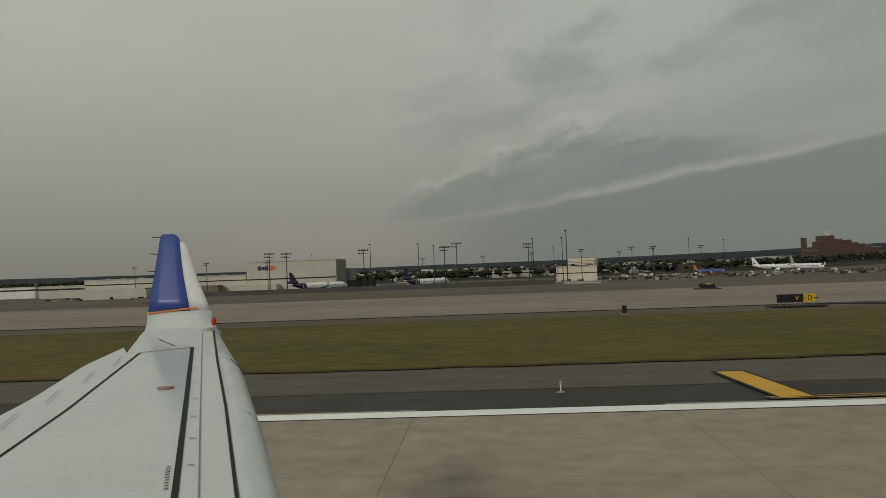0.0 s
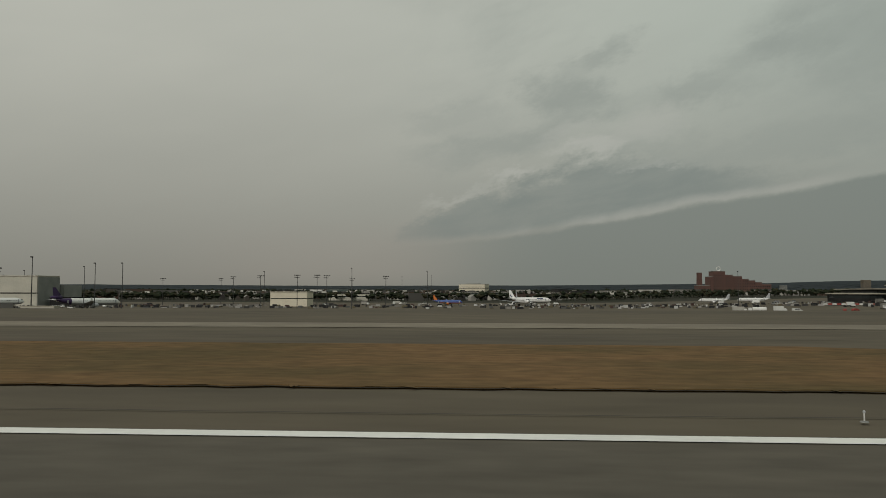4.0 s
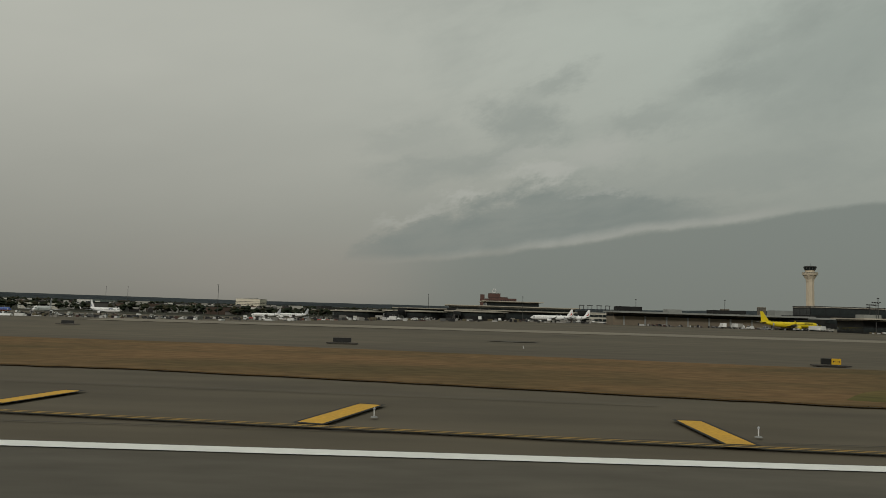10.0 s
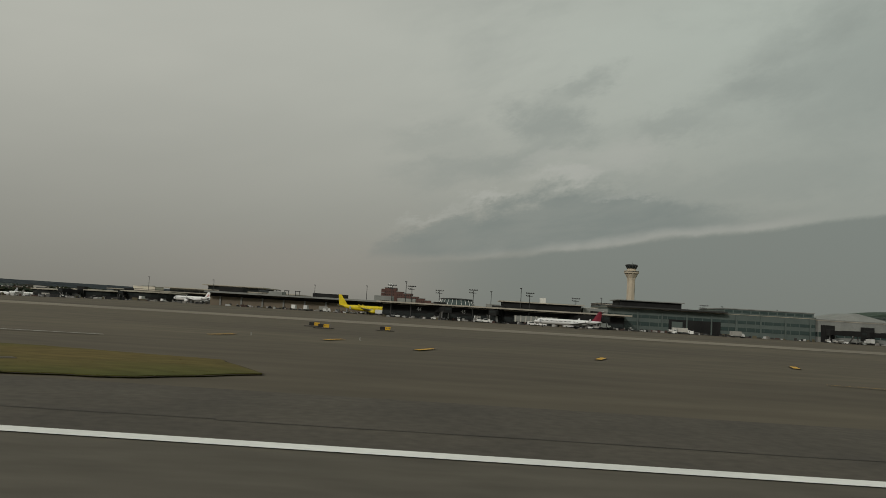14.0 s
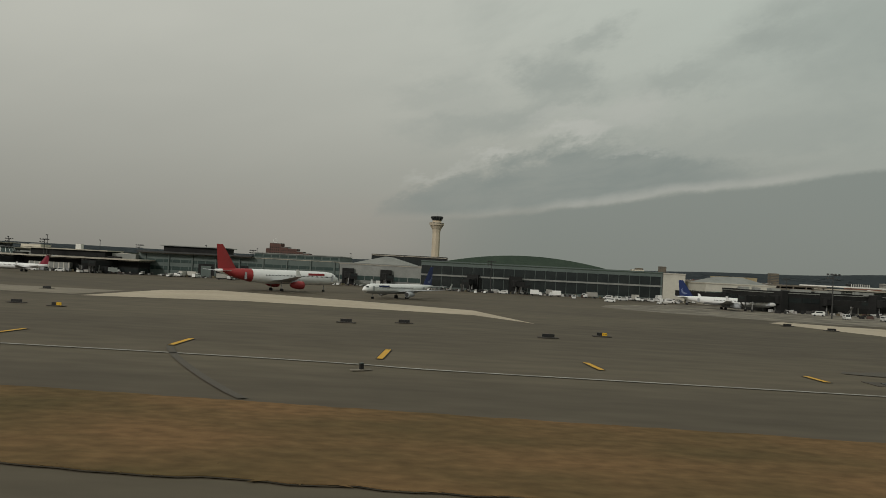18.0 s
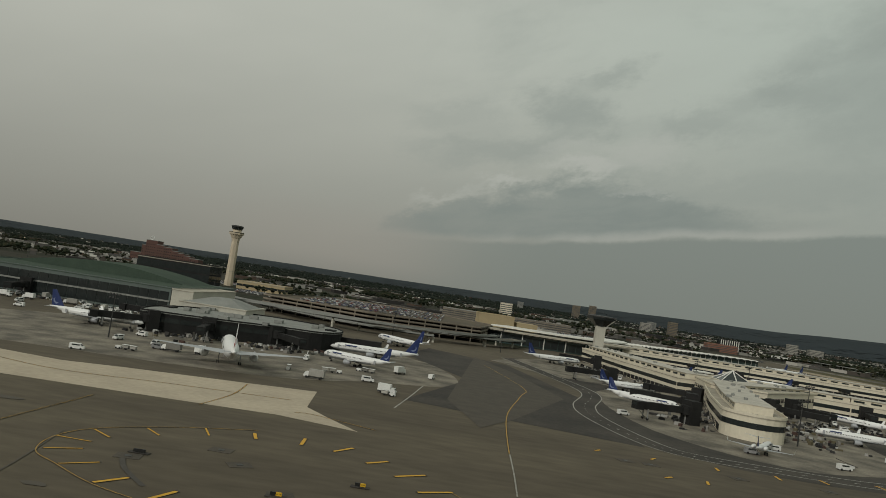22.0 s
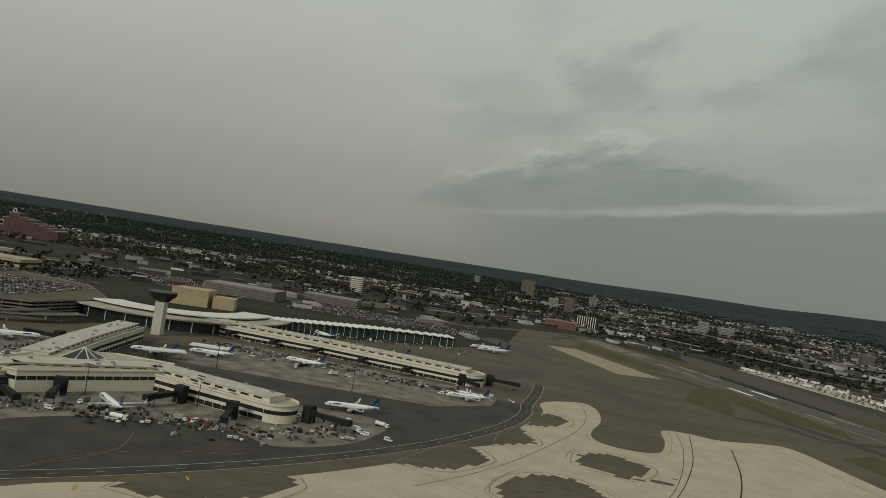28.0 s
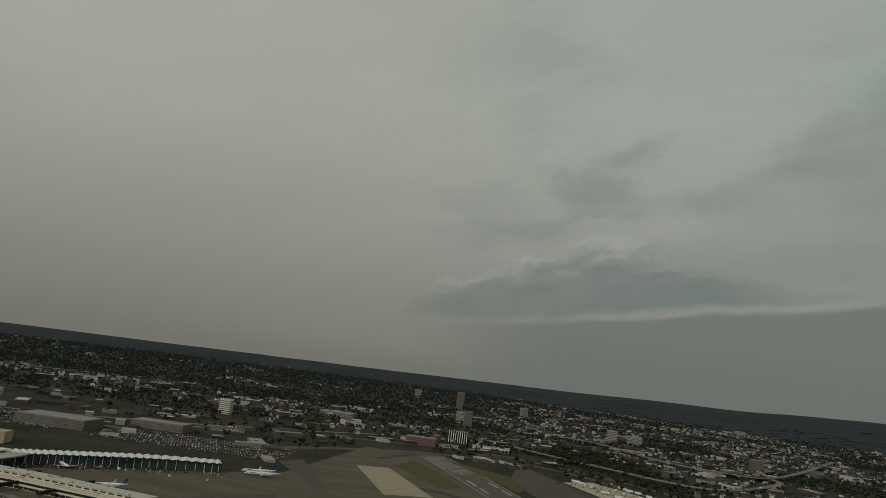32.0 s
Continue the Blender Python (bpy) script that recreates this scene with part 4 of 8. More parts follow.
for pts, w in (([(2033, 622), (2015, 539), (1994, 470), (1972, 414), (1944, 364), (1905, 300)], 0.6), ([(2023, 623), (2014, 562), (1996, 490), (1976, 431), (1957, 397), (1927, 356), (1890, 300)], 0.4), ([(2056, 592), (2037, 510), (2013, 438), (1987, 388), (1955, 330)], 0.9)):
    plain_line(pts, line_edge, w, "taxi_line")
plain_line([(2097, 625), (2101, 612), (2121, 543), (2142, 470), (2175, 380)], line_edge, 0.5, "taxi_line")
plain_line([(1835, 402), (1864, 379), (1892, 352), (1925, 322)], joint_fill, 0.35, "slab_joint")
plain_line([(1846, 368), (1870, 403), (1893, 445), (1921, 510), (1942, 566), (1954, 622), (1956, 679)], line_edge, 0.4, "taxi_line")
for loop in ([(1884.8, 383.6), (1897.3, 422.0), (1919.4, 428.8), (1940.0, 412.2), (1933.6, 382.8), (1917.6, 366.2), (1900.7, 364.4)], [(1929.7, 475.6), (1936.7, 500.4), (1956.7, 507.7), (1974.4, 487.1), (1964.2, 460.5), (1947.4, 457.6)]):
    mx, my = sum(p[0] for p in loop) / len(loop), sum(p[1] for p in loop) / len(loop)
    wide = [(mx + (x - mx) * 1.22, my + (y - my) * 1.16) for x, y in loop]
    yellow_line(wide + wide[:2], 0.16)
yellow_line([(2018, 622), (2010, 578), (1998, 536), (1982, 524), (1958, 525), (1946, 545), (1950, 572)], 0.16)
for loop in ([(1848, 398), (1864, 403), (1880, 428), (1884, 443), (1876, 460)], [(1898, 485), (1911, 496), (1913, 509), (1907, 526)], [(1918, 553), (1936, 571), (1942, 592), (1935, 611)], [(1760, 296), (1792, 314), (1804, 333), (1801, 346), (1790, 353)]):
    yellow_line(loop, 0.16)

# dark resurfaced patches on the far taxiways
for poly in ([(1858, 1102), (1881, 1155), (1963, 946), (1956, 923)], [(1975, 817), (1991, 834), (2032, 716), (2013, 700)],
             [(2212, 1495), (2274, 1305), (2364, 865), (2330, 790), (2262, 960), (2190, 1230)], [(1467, 278), (1478, 228), (1489, 252), (1517, 334), (1500, 420), (1480, 485)], [(1850, 700), (1900, 760), (1935, 820), (1925, 860), (1870, 800), (1836, 730)]):
    sheet("resurfaced_patch", poly, -0.012, asphalt_mid, "dark resurfaced asphalt patch on the taxiway", "pavement")
sheet("asphalt_patch", smooth_line([(372, 65), (379, 68), (380, 48), (381, 42), (384, 34), (374, 30), (371, 40), (372, 65)], 4)[:-1], -0.022, asphalt_mid, "darker patch of newer asphalt", "pavement")
rr = random.Random(31)
count_ = 0
stain = material("oil_stain", (0.092, 0.081, 0.065), 0.92, other=(0.076, 0.068, 0.056), size=2, fine=0.2)
for xa, xb, ya, yb, n in ((1240, 1500, 95, 190, 6), (400, 820, 110, 180, 4), (1840, 1990, 280, 520, 6)):
    for _ in range(n):
        x, y, a = rr.uniform(xa, xb), rr.uniform(ya, yb), rr.uniform(2, 9)
        edge = [(x + a * math.cos(q * 0.7) * rr.uniform(0.7, 1.2), y + a * 0.45 * math.sin(q * 0.7) * rr.uniform(0.7, 1.2)) for q in range(9)]
        count_ += 1
        sheet("stain", edge, -0.009 + 0.0001 * count_, stain, "dark worn stain on the taxiway asphalt", "stain")

for pts, w in (([(1148.4, 94.7), (1153, 85), (1159.8, 73.2), (1165, 65), (1168.1, 60.7)], 0.9), ([(128, 52), (129, 48), (128.4, 44)], 0.3), ([(20, 34.6), (34, 34.2), (44, 33.4)], 0.12), ([(520, 44), (560, 43), (600, 41), (640, 38)], 0.14), ([(740, 60), (752, 57), (760, 62)], 0.2), ([(1030, 72), (1050, 75), (1090, 72), (1130, 74)], 0.25), ([(1240, 66), (1290, 72), (1340, 70), (1390, 78)], 0.3), ([(1395, 80), (1400, 110), (1393, 150)], 0.35), ([(180, 70), (230, 74), (300, 71)], 0.25), ([(345, 60), (349, 90), (344, 120)], 0.25)):
    plain_line(pts, stain, w, "crack")

# ---------------------------------------------------------------- service road round the piers
road = thing("service_road", "dark service road with white edge lines and dashes", "road", 0, 0, 0, kind="structure")
ROAD = smooth_line([(1503, 520), (1520, 450), (1535, 378), (1524, 322), (1523, 293), (1531, 257), (1541, 240), (1562, 236), (1600, 237), (1640, 253), (1678, 275), (1738, 322), (1797, 383), (1850, 456), (1889, 535), (1905, 592), (1908, 630), (1918, 690), (1924, 748)], 10)
part("roadway", Shape().band(ROAD, 10, -0.015), asphalt_dark, road)
for off in (-4.6, 4.6):
    q = [(x - (ROAD[min(i + 1, len(ROAD) - 1)][1] - ROAD[max(i - 1, 0)][1]) / (math.hypot(ROAD[min(i + 1, len(ROAD) - 1)][0] - ROAD[max(i - 1, 0)][0], ROAD[min(i + 1, len(ROAD) - 1)][1] - ROAD[max(i - 1, 0)][1]) or 1) * off,
          y + (ROAD[min(i + 1, len(ROAD) - 1)][0] - ROAD[max(i - 1, 0)][0]) / (math.hypot(ROAD[min(i + 1, len(ROAD) - 1)][0] - ROAD[max(i - 1, 0)][0], ROAD[min(i + 1, len(ROAD) - 1)][1] - ROAD[max(i - 1, 0)][1]) or 1) * off) for i, (x, y) in enumerate(ROAD)]
    part("edge_line", Shape().band(q, 0.55, 0.0), white_worn, road)
for i in range(0, len(ROAD) - 1, 2):
    part("dash", Shape().band([ROAD[i], ((ROAD[i][0] + ROAD[i + 1][0]) / 2, (ROAD[i][1] + ROAD[i + 1][1]) / 2)], 0.45, 0.002), white_worn, road)

# ---------------------------------------------------------------- surfaces of buildings, aircraft and vehicles
cream = material("cream_panel", (0.62, 0.57, 0.45), 0.75, other=(0.54, 0.49, 0.385), size=12, amount=0.6, fine=0.06)
pale_roof = material("pale_roof_gravel", (0.4, 0.365, 0.295), 0.95, other=(0.28, 0.257, 0.21), size=10, amount=0.9, fine=0.12)
spine_pale = material("pale_membrane_roof", (0.5, 0.47, 0.41), 0.8, other=(0.36, 0.335, 0.285), size=7, amount=0.8, fine=0.1)
garage_wall = material("stained_garage_concrete", (0.22, 0.19, 0.148), 0.9, other=(0.14, 0.123, 0.1), size=9, amount=0.8, fine=0.15)
white_roof = material("white_roof", (0.66, 0.65, 0.6), 0.7, other=(0.52, 0.51, 0.47), size=8, amount=0.6, fine=0.06)
grey_wall = material("grey_wall", (0.24, 0.245, 0.225), 0.7, other=(0.17, 0.175, 0.162), size=8, amount=0.7, fine=0.1)
pale_wall = material("pale_wall", (0.47, 0.45, 0.38), 0.75, other=(0.38, 0.365, 0.31), size=10, amount=0.6, fine=0.07)
green_wall = material("green_grey_cladding", (0.1, 0.124, 0.112), 0.6, other=(0.075, 0.095, 0.086), size=9, amount=0.6, fine=0.08)
dark_wall = material("dark_cladding", (0.022, 0.022, 0.021), 0.75, other=(0.012, 0.012, 0.012), size=6, amount=0.7, fine=0.15, spec=0.12)
green_roof = material("green_copper_roof", (0.06, 0.083, 0.062), 0.9, other=(0.045, 0.064, 0.05), size=10, amount=0.7, fine=0.1, spec=0.1)
tan_wall = material("tan_masonry", (0.4, 0.32, 0.19), 0.8, other=(0.33, 0.265, 0.16), size=9, amount=0.6, fine=0.08)
brown_wall = material("dull_brown_masonry", (0.17, 0.14, 0.1), 0.85, other=(0.13, 0.108, 0.08), size=9, amount=0.6, fine=0.1)
brick_red = material("red_brick", (0.115, 0.062, 0.05), 0.9, other=(0.085, 0.048, 0.04), size=10, amount=0.7, fine=0.15)
tower_stone = material("tower_concrete", (0.5, 0.43, 0.32), 0.8, other=(0.42, 0.36, 0.27), size=8, amount=0.6, fine=0.06)
metal_dark = material("dark_steel", (0.05, 0.05, 0.048), 0.55, 0.3, size=3)
metal_grey = material("galvanised_steel", (0.26, 0.26, 0.25), 0.5, 0.4, size=3, fine=0.1)
rubber = material("black_rubber", (0.018, 0.018, 0.018), 0.85, size=1)
glass_dark = material("dark_window_glass", (0.018, 0.022, 0.022), 0.12, 0.0, other=(0.028, 0.033, 0.032), size=5, amount=0.6, fine=0.1, spec=0.45)
glass_green = material("green_window_glass", (0.03, 0.05, 0.047), 0.15, 0.0, other=(0.045, 0.066, 0.06), size=6, amount=0.6, fine=0.1, spec=0.7)
plane_white = material("aircraft_white", (0.74, 0.74, 0.72), 0.35, other=(0.66, 0.66, 0.64), size=6, amount=0.5, fine=0.03)
plane_grey = material("aircraft_grey", (0.36, 0.37, 0.38), 0.4, other=(0.3, 0.31, 0.32), size=5, amount=0.5, fine=0.04)
tail_blue = material("aircraft_blue", (0.02, 0.034, 0.115), 0.4, other=(0.017, 0.029, 0.095), size=4, amount=0.4, fine=0.04)
tail_red = material("aircraft_red", (0.42, 0.045, 0.025), 0.4, other=(0.36, 0.035, 0.02), size=4, amount=0.4, fine=0.04)
tail_crimson = material("aircraft_crimson", (0.3, 0.035, 0.036), 0.4, other=(0.26, 0.03, 0.03), size=4, amount=0.4, fine=0.04)
tail_maroon = material("aircraft_maroon", (0.2, 0.02, 0.035), 0.4, size=4, amount=0.4, fine=0.04)
tail_purple = material("aircraft_purple", (0.05, 0.03, 0.085), 0.4, size=4, amount=0.4, fine=0.04)
plane_yellow = material("aircraft_yellow", (0.68, 0.52, 0.015), 0.4, other=(0.6, 0.46, 0.015), size=4, amount=0.4, fine=0.04)
plane_blue = material("aircraft_mid_blue", (0.07, 0.12, 0.34), 0.4, size=4, amount=0.4, fine=0.04)
orange = material("orange_paint", (0.55, 0.16, 0.03), 0.5, size=3)
sign_yellow = material("sign_yellow", (0.58, 0.35, 0.02), 0.5, other=(0.5, 0.3, 0.02), size=1)
sign_black = material("sign_black", (0.014, 0.014, 0.013), 0.5, size=1)
van_white = material("vehicle_white", (0.66, 0.66, 0.63), 0.45, other=(0.55, 0.55, 0.52), size=2, amount=0.6, fine=0.08, by_object=0.15)
van_grey = material("vehicle_grey", (0.2, 0.2, 0.2), 0.5, size=2, by_object=0.4)
van_red = material("vehicle_red", (0.3, 0.05, 0.04), 0.5, size=2, by_object=0.2)
cargo_tone = material("cargo_canvas", (0.3, 0.29, 0.26), 0.8, size=2, by_object=0.5)


# ---------------------------------------------------------------- airliner
def airliner(length, span, radius, body, tail, label, engines="wing", belly=None, fin=None, swoosh=None, pods=None, rear=False, group="parked airliners", name="airliner"):
    """A parked airliner along +x, wheels on the ground, nose at the front."""
    top = thing(name, label, "airliner", 0, 0, 0, group=group)
    n, h = 14, radius * 1.95
    rows = [(0.0, 0.06, -0.25), (0.012, 0.3, -0.18), (0.035, 0.62, -0.08), (0.075, 0.88, -0.02), (0.13, 1.0, 0), (0.62, 1.0, 0), (0.74, 0.9, 0.1), (0.86, 0.6, 0.34), (0.95, 0.3, 0.56), (1.0, 0.1, 0.68)]
    rings = [[(length * (0.5 - t), radius * k * math.cos(2 * math.pi * j / n), h + radius * dz + radius * k * math.sin(2 * math.pi * j / n)) for j in range(n)] for t, k, dz in rows]
    part("fuselage", Shape().loft(rings), body, top, smooth=True)
    if belly:
        low = [[(x, y * 1.012, h + (z - h) * 1.012) for x, y, z in r[n // 2:] + r[:1]] for r in rings[2:7]]
        part("belly", Shape().loft([[q[i] for i in range(1, len(q) - 1)] for q in low], closed=False, caps=False), belly, top, smooth=True)
    # cockpit and cabin windows
    part("cockpit_window", Shape().box(length * 0.462, 0, h + radius * 0.42, length * 0.018, radius * 1.25, radius * 0.28, taper=0.8), glass_dark, top)
    win = Shape()
    for s in (-1, 1):
        for k in range(int(length * 0.9)):
            win.box(length * 0.4 - k * 0.62, s * radius * 0.985, h + radius * 0.22, 0.26, 0.04, 0.4)
    tagged(part("cabin_glazing", win, glass_dark, top), kind="stuff")
    for s in (-1, 1):
        for k in (0.41, -0.3):
            part("cabin_door", Shape().box(length * k, s * radius * 0.99, h + radius * 0.05, 0.9, 0.06, radius * 0.95), plane_grey, top)
    # wings
    t_tail = engines == "tail"
    wx = length * (0.03 if not t_tail else -0.06)
    for s, nm in ((1, "left_wing"), (-1, "right_wing")):
        w, sweep = span / 2, span * 0.26
        secs = []
        for q, chord, thick in ((0.05, length * 0.19, 0.11), (0.36, length * 0.115, 0.1), (1.0, length * 0.042, 0.07)):
            x, y, z = wx + length * 0.07 - sweep * q, s * w * q, h - radius * 0.62 + w * q * 0.1
            th = chord * thick
            secs.append([(x, y, z), (x - chord * 0.3, y, z + th * 0.6), (x - chord, y, z), (x - chord * 0.4, y, z - th * 0.4)][::s])
        part(nm, Shape().loft(secs), plane_grey, top)
        tipx = wx + length * 0.07 - sweep
        part("winglet", Shape().loft([[(tipx, s * w, h - radius * 0.62 + w * 0.1), (tipx - length * 0.042, s * w, h - radius * 0.62 + w * 0.1), (tipx - length * 0.02, s * (w + 0.1), h - radius * 0.6 + w * 0.1)],
                                      [(tipx - length * 0.03, s * (w + 0.5), h + w * 0.1 + 0.9), (tipx - length * 0.05, s * (w + 0.5), h + w * 0.1 + 0.9), (tipx - length * 0.04, s * (w + 0.55), h + w * 0.1 + 0.9)]]), body, top)
        # tailplane
        zt = h + radius * 0.55 if not t_tail else h + radius * 0.7 + length * 0.145
        xt = -length * (0.40 if not t_tail else 0.455)
        part("tailplane", Shape().loft([[(xt, s * 0.3, zt), (xt - length * 0.05, s * 0.3, zt + 0.12), (xt - length * 0.09, s * 0.3, zt), (xt - length * 0.05, s * 0.3, zt - 0.1)][::s],
                                        [(xt - length * 0.07, s * span * 0.19, zt + 0.4), (xt - length * 0.085, s * span * 0.19, zt + 0.45), (xt - length * 0.1, s * span * 0.19, zt + 0.4), (xt - length * 0.085, s * span * 0.19, zt + 0.36)][::s]]), plane_grey, top)
        # engines
        if t_tail:
            ex, ey, ez, er, el = -length * 0.30, s * (radius + 0.75), h + radius * 0.35, 0.7, length * 0.12
        else:
            ex, ey, ez, er, el = wx + length * 0.075 - sweep * 0.3, s * w * 0.34, h - radius * 0.98, radius * 0.56, length * 0.1
        eng = part("engine", Shape().loft([[(ex + el * (0.5 - a), ey + er * k * math.cos(2 * math.pi * j / 12), ez + er * k * math.sin(2 * math.pi * j / 12)) for j in range(12)] for a, k in ((0, 0.86), (0.06, 1.0), (0.45, 1.0), (0.8, 0.75), (1.0, 0.45))]), pods or belly or body, top, smooth=True)
        part("intake", Shape().tube((ex + el * 0.5 + 0.03, ey, ez), (ex + el * 0.46, ey, ez), er * 0.78, n=12), metal_dark, eng)
        if not t_tail:
            part("pylon", Shape().box(ex - el * 0.1, ey, ez + er * 1.05, el * 0.7, 0.25, er * 0.8), plane_grey, top)
        # main gear
        gear = part("main_gear", Shape().tube((wx - length * 0.06, s * radius * 1.35, 0.5), (wx - length * 0.06, s * radius * 1.3, h - radius * 0.5), 0.16), metal_grey, top)
        for q in (-0.38, 0.38):
            part("wheel", Shape().tube((wx - length * 0.06, s * radius * 1.35 + q - 0.16, 0.55), (wx - length * 0.06, s * radius * 1.35 + q + 0.16, 0.55), 0.55, n=12), rubber, gear)
    nose = part("nose_gear", Shape().tube((length * 0.37, 0, 0.4), (length * 0.37, 0, h - radius * 0.8), 0.12), metal_grey, top)
    for q in (-0.25, 0.25):
        part("wheel", Shape().tube((length * 0.37, q - 0.1, 0.4), (length * 0.37, q + 0.1, 0.4), 0.4, n=10), rubber, nose)
    # fin
    fx, fz, fh, fc = -length * 0.34, h + radius * 0.75, length * (0.165 if not t_tail else 0.15), length * 0.14
    part("tail_fin", Shape().loft([[(fx, 0, fz), (fx - fc * 0.4, 0.22, fz), (fx - fc, 0, fz + 0.3), (fx - fc * 0.4, -0.22, fz)], [(fx - fc * 0.8, 0, fz + fh), (fx - fc * 0.95, 0.1, fz + fh), (fx - fc * 1.12, 0, fz + fh), (fx - fc * 0.95, -0.1, fz + fh)]]), tail, top)
    if rear or engines == "three":
        part("tail_paint", Shape().loft([[(x, y * 1.015, h + (z - h) * 1.015) for x, y, z in q] for q in rings[6:9]], caps=False), tail, top, smooth=True)
    if engines == "three":
        third = part("engine", Shape().tube((fx - fc * 0.2, 0, fz + radius * 0.5), (fx - fc * 1.25, 0, fz + radius * 0.55), radius * 0.5, radius * 0.34, n=12), tail, top, smooth=True)
        part("intake", Shape().tube((fx - fc * 0.19, 0, fz + radius * 0.5), (fx - fc * 0.26, 0, fz + radius * 0.5), radius * 0.4, n=12), metal_dark, third)
    if fin:
        # pale emblem on both sides of the fin
        for s in (-1, 1):
            part("fin_emblem", Shape().add([(fx - fc * (0.66 + a), s * 0.235, fz + fh * (0.32 + b)) for a, b in ((-0.2, -0.12), (0.02, -0.2), (0.22, -0.08), (0.27, 0.1), (0.16, 0.2), (0.17, 0.06), (0.06, -0.06), (-0.08, -0.08))], [(0, 1, 2, 6, 7), (2, 3, 4, 5, 6)]), fin, top)
    if swoosh:
        # the airline's lettering, as a plain bar
        for s in (-1, 1):
            part("lettering_bar", Shape().box(length * 0.27, s * radius * 0.93, h + radius * 0.52, length * 0.14, 0.05, radius * 0.3), swoosh, top)
    return top


def place(tail, nose):
    """Middle and heading of an airliner whose tail and nose stand over two places."""
    rz = math.degrees(math.atan2(nose[1] - tail[1], nose[0] - tail[0]))
    return (tail[0] + nose[0]) / 2, (tail[1] + nose[1]) / 2, rz


def park(make, spots):
    """Builds an airliner once and parks it and its copies at (tail, nose) spots."""
    x, y, rz = place(*spots[0])
    make.location, make.rotation_euler[2] = Vector((x, y, fall(x, y))) * K, radians(rz)
    for spot in spots[1:]:
        x, y, rz = place(*spot)
        again(make, x, y, fall(x, y), rz)
    return make


# ---------------------------------------------------------------- vehicles
def wheels(top, xs, y, r=0.42):
    for x in xs:
        part("axle", Shape().tube((x, -y - 0.14, r), (x, -y + 0.14, r), r, n=10).tube((x, y - 0.14, r), (x, y + 0.14, r), r, n=10).tube((x, -y, r), (x, y, r), 0.07, n=5), rubber, top)


def box_truck(mat, label, long=6.5, cab=van_white, name="box_truck", tall=3.2):
    top = thing(name, label, "truck", 0, 0, 0, group="apron vehicles")
    part("cargo_box", Shape().box(-0.9, 0, tall / 2 + 0.55, long - 1.9, 2.3, tall - 0.9, taper=0.99), mat, top)
    part("cab", Shape().prism([(long / 2 - 1.8, 0.55), (long / 2, 0.55), (long / 2, 1.3), (long / 2 - 0.6, 2.25), (long / 2 - 1.8, 2.3)], -1.0, 1.0), cab, top).rotation_euler = (radians(90), 0, 0)
    part("windscreen", Shape().box(long / 2 - 0.28, 0, 1.8, 0.12, 1.8, 0.7), glass_dark, top)
    part("chassis", Shape().box(0, 0, 0.5, long, 1.0, 0.25), metal_dark, top)
    wheels(top, (long / 2 - 1.1, -long / 2 + 1.4), 0.95)
    return top


def van(mat, label, name="van"):
    top = thing(name, label, "van", 0, 0, 0, group="apron vehicles")
    part("body", Shape().prism([(-2.4, 0.35), (2.45, 0.35), (2.5, 1.0), (1.75, 1.2), (1.1, 2.0), (-2.3, 2.05)], -0.95, 0.95), mat, top).rotation_euler = (radians(90), 0, 0)
    part("windscreen", Shape().add([(1.78, -0.8, 1.24), (1.78, 0.8, 1.24), (1.18, 0.75, 1.96), (1.18, -0.75, 1.96)], [(0, 1, 2, 3)]), glass_dark, top)
    for s in (-1, 1):
        part("side_window", Shape().box(-0.2, s * 0.955, 1.6, 2.6, 0.02, 0.45), glass_dark, top)
    wheels(top, (1.5, -1.5), 0.85, 0.36)
    return top


def fuel_truck(label):
    top = thing("fuel_truck", label, "truck", 0, 0, 0, group="apron vehicles")
    part("tank", Shape().tube((-4.6, 0, 1.9), (2.2, 0, 1.9), 1.15, n=14), van_white, top, smooth=False)
    part("cab", Shape().box(3.6, 0, 1.6, 1.9, 2.2, 2.0, taper=0.9), van_white, top)
    part("windscreen", Shape().box(4.5, 0, 1.9, 0.1, 1.8, 0.7), glass_dark, top)
    part("chassis", Shape().box(-0.2, 0, 0.6, 9.2, 1.2, 0.3), metal_dark, top)
    wheels(top, (3.5, -2.6, -3.9), 0.95, 0.48)
    return top


def baggage_train(label, count=2):
    top = thing("baggage_train", label, "cart", 0, 0, 0, group="apron vehicles")
    part("tug", Shape().box(3.4, 0, 0.7, 2.2, 1.4, 0.9, taper=0.85), van_white, top)
    wheels(top, (4.1, 2.7), 0.6, 0.32)
    for k in range(count):
        c = part("cart", Shape().box(0.6 - 2.9 * k, 0, 0.55, 2.5, 1.4, 0.2), metal_dark, top)
        part("canopy", Shape().box(0.6 - 2.9 * k, 0, 1.75, 2.5, 1.5, 0.12), van_white, c)
        part("luggage", Shape().box(0.6 - 2.9 * k, 0, 1.05, 2.2, 1.2, 0.8), cargo_tone, c)
        part("axle", Shape().tube((0.6 - 2.9 * k, -0.7, 0.25), (0.6 - 2.9 * k, 0.7, 0.25), 0.26, n=8), rubber, c)
    return top


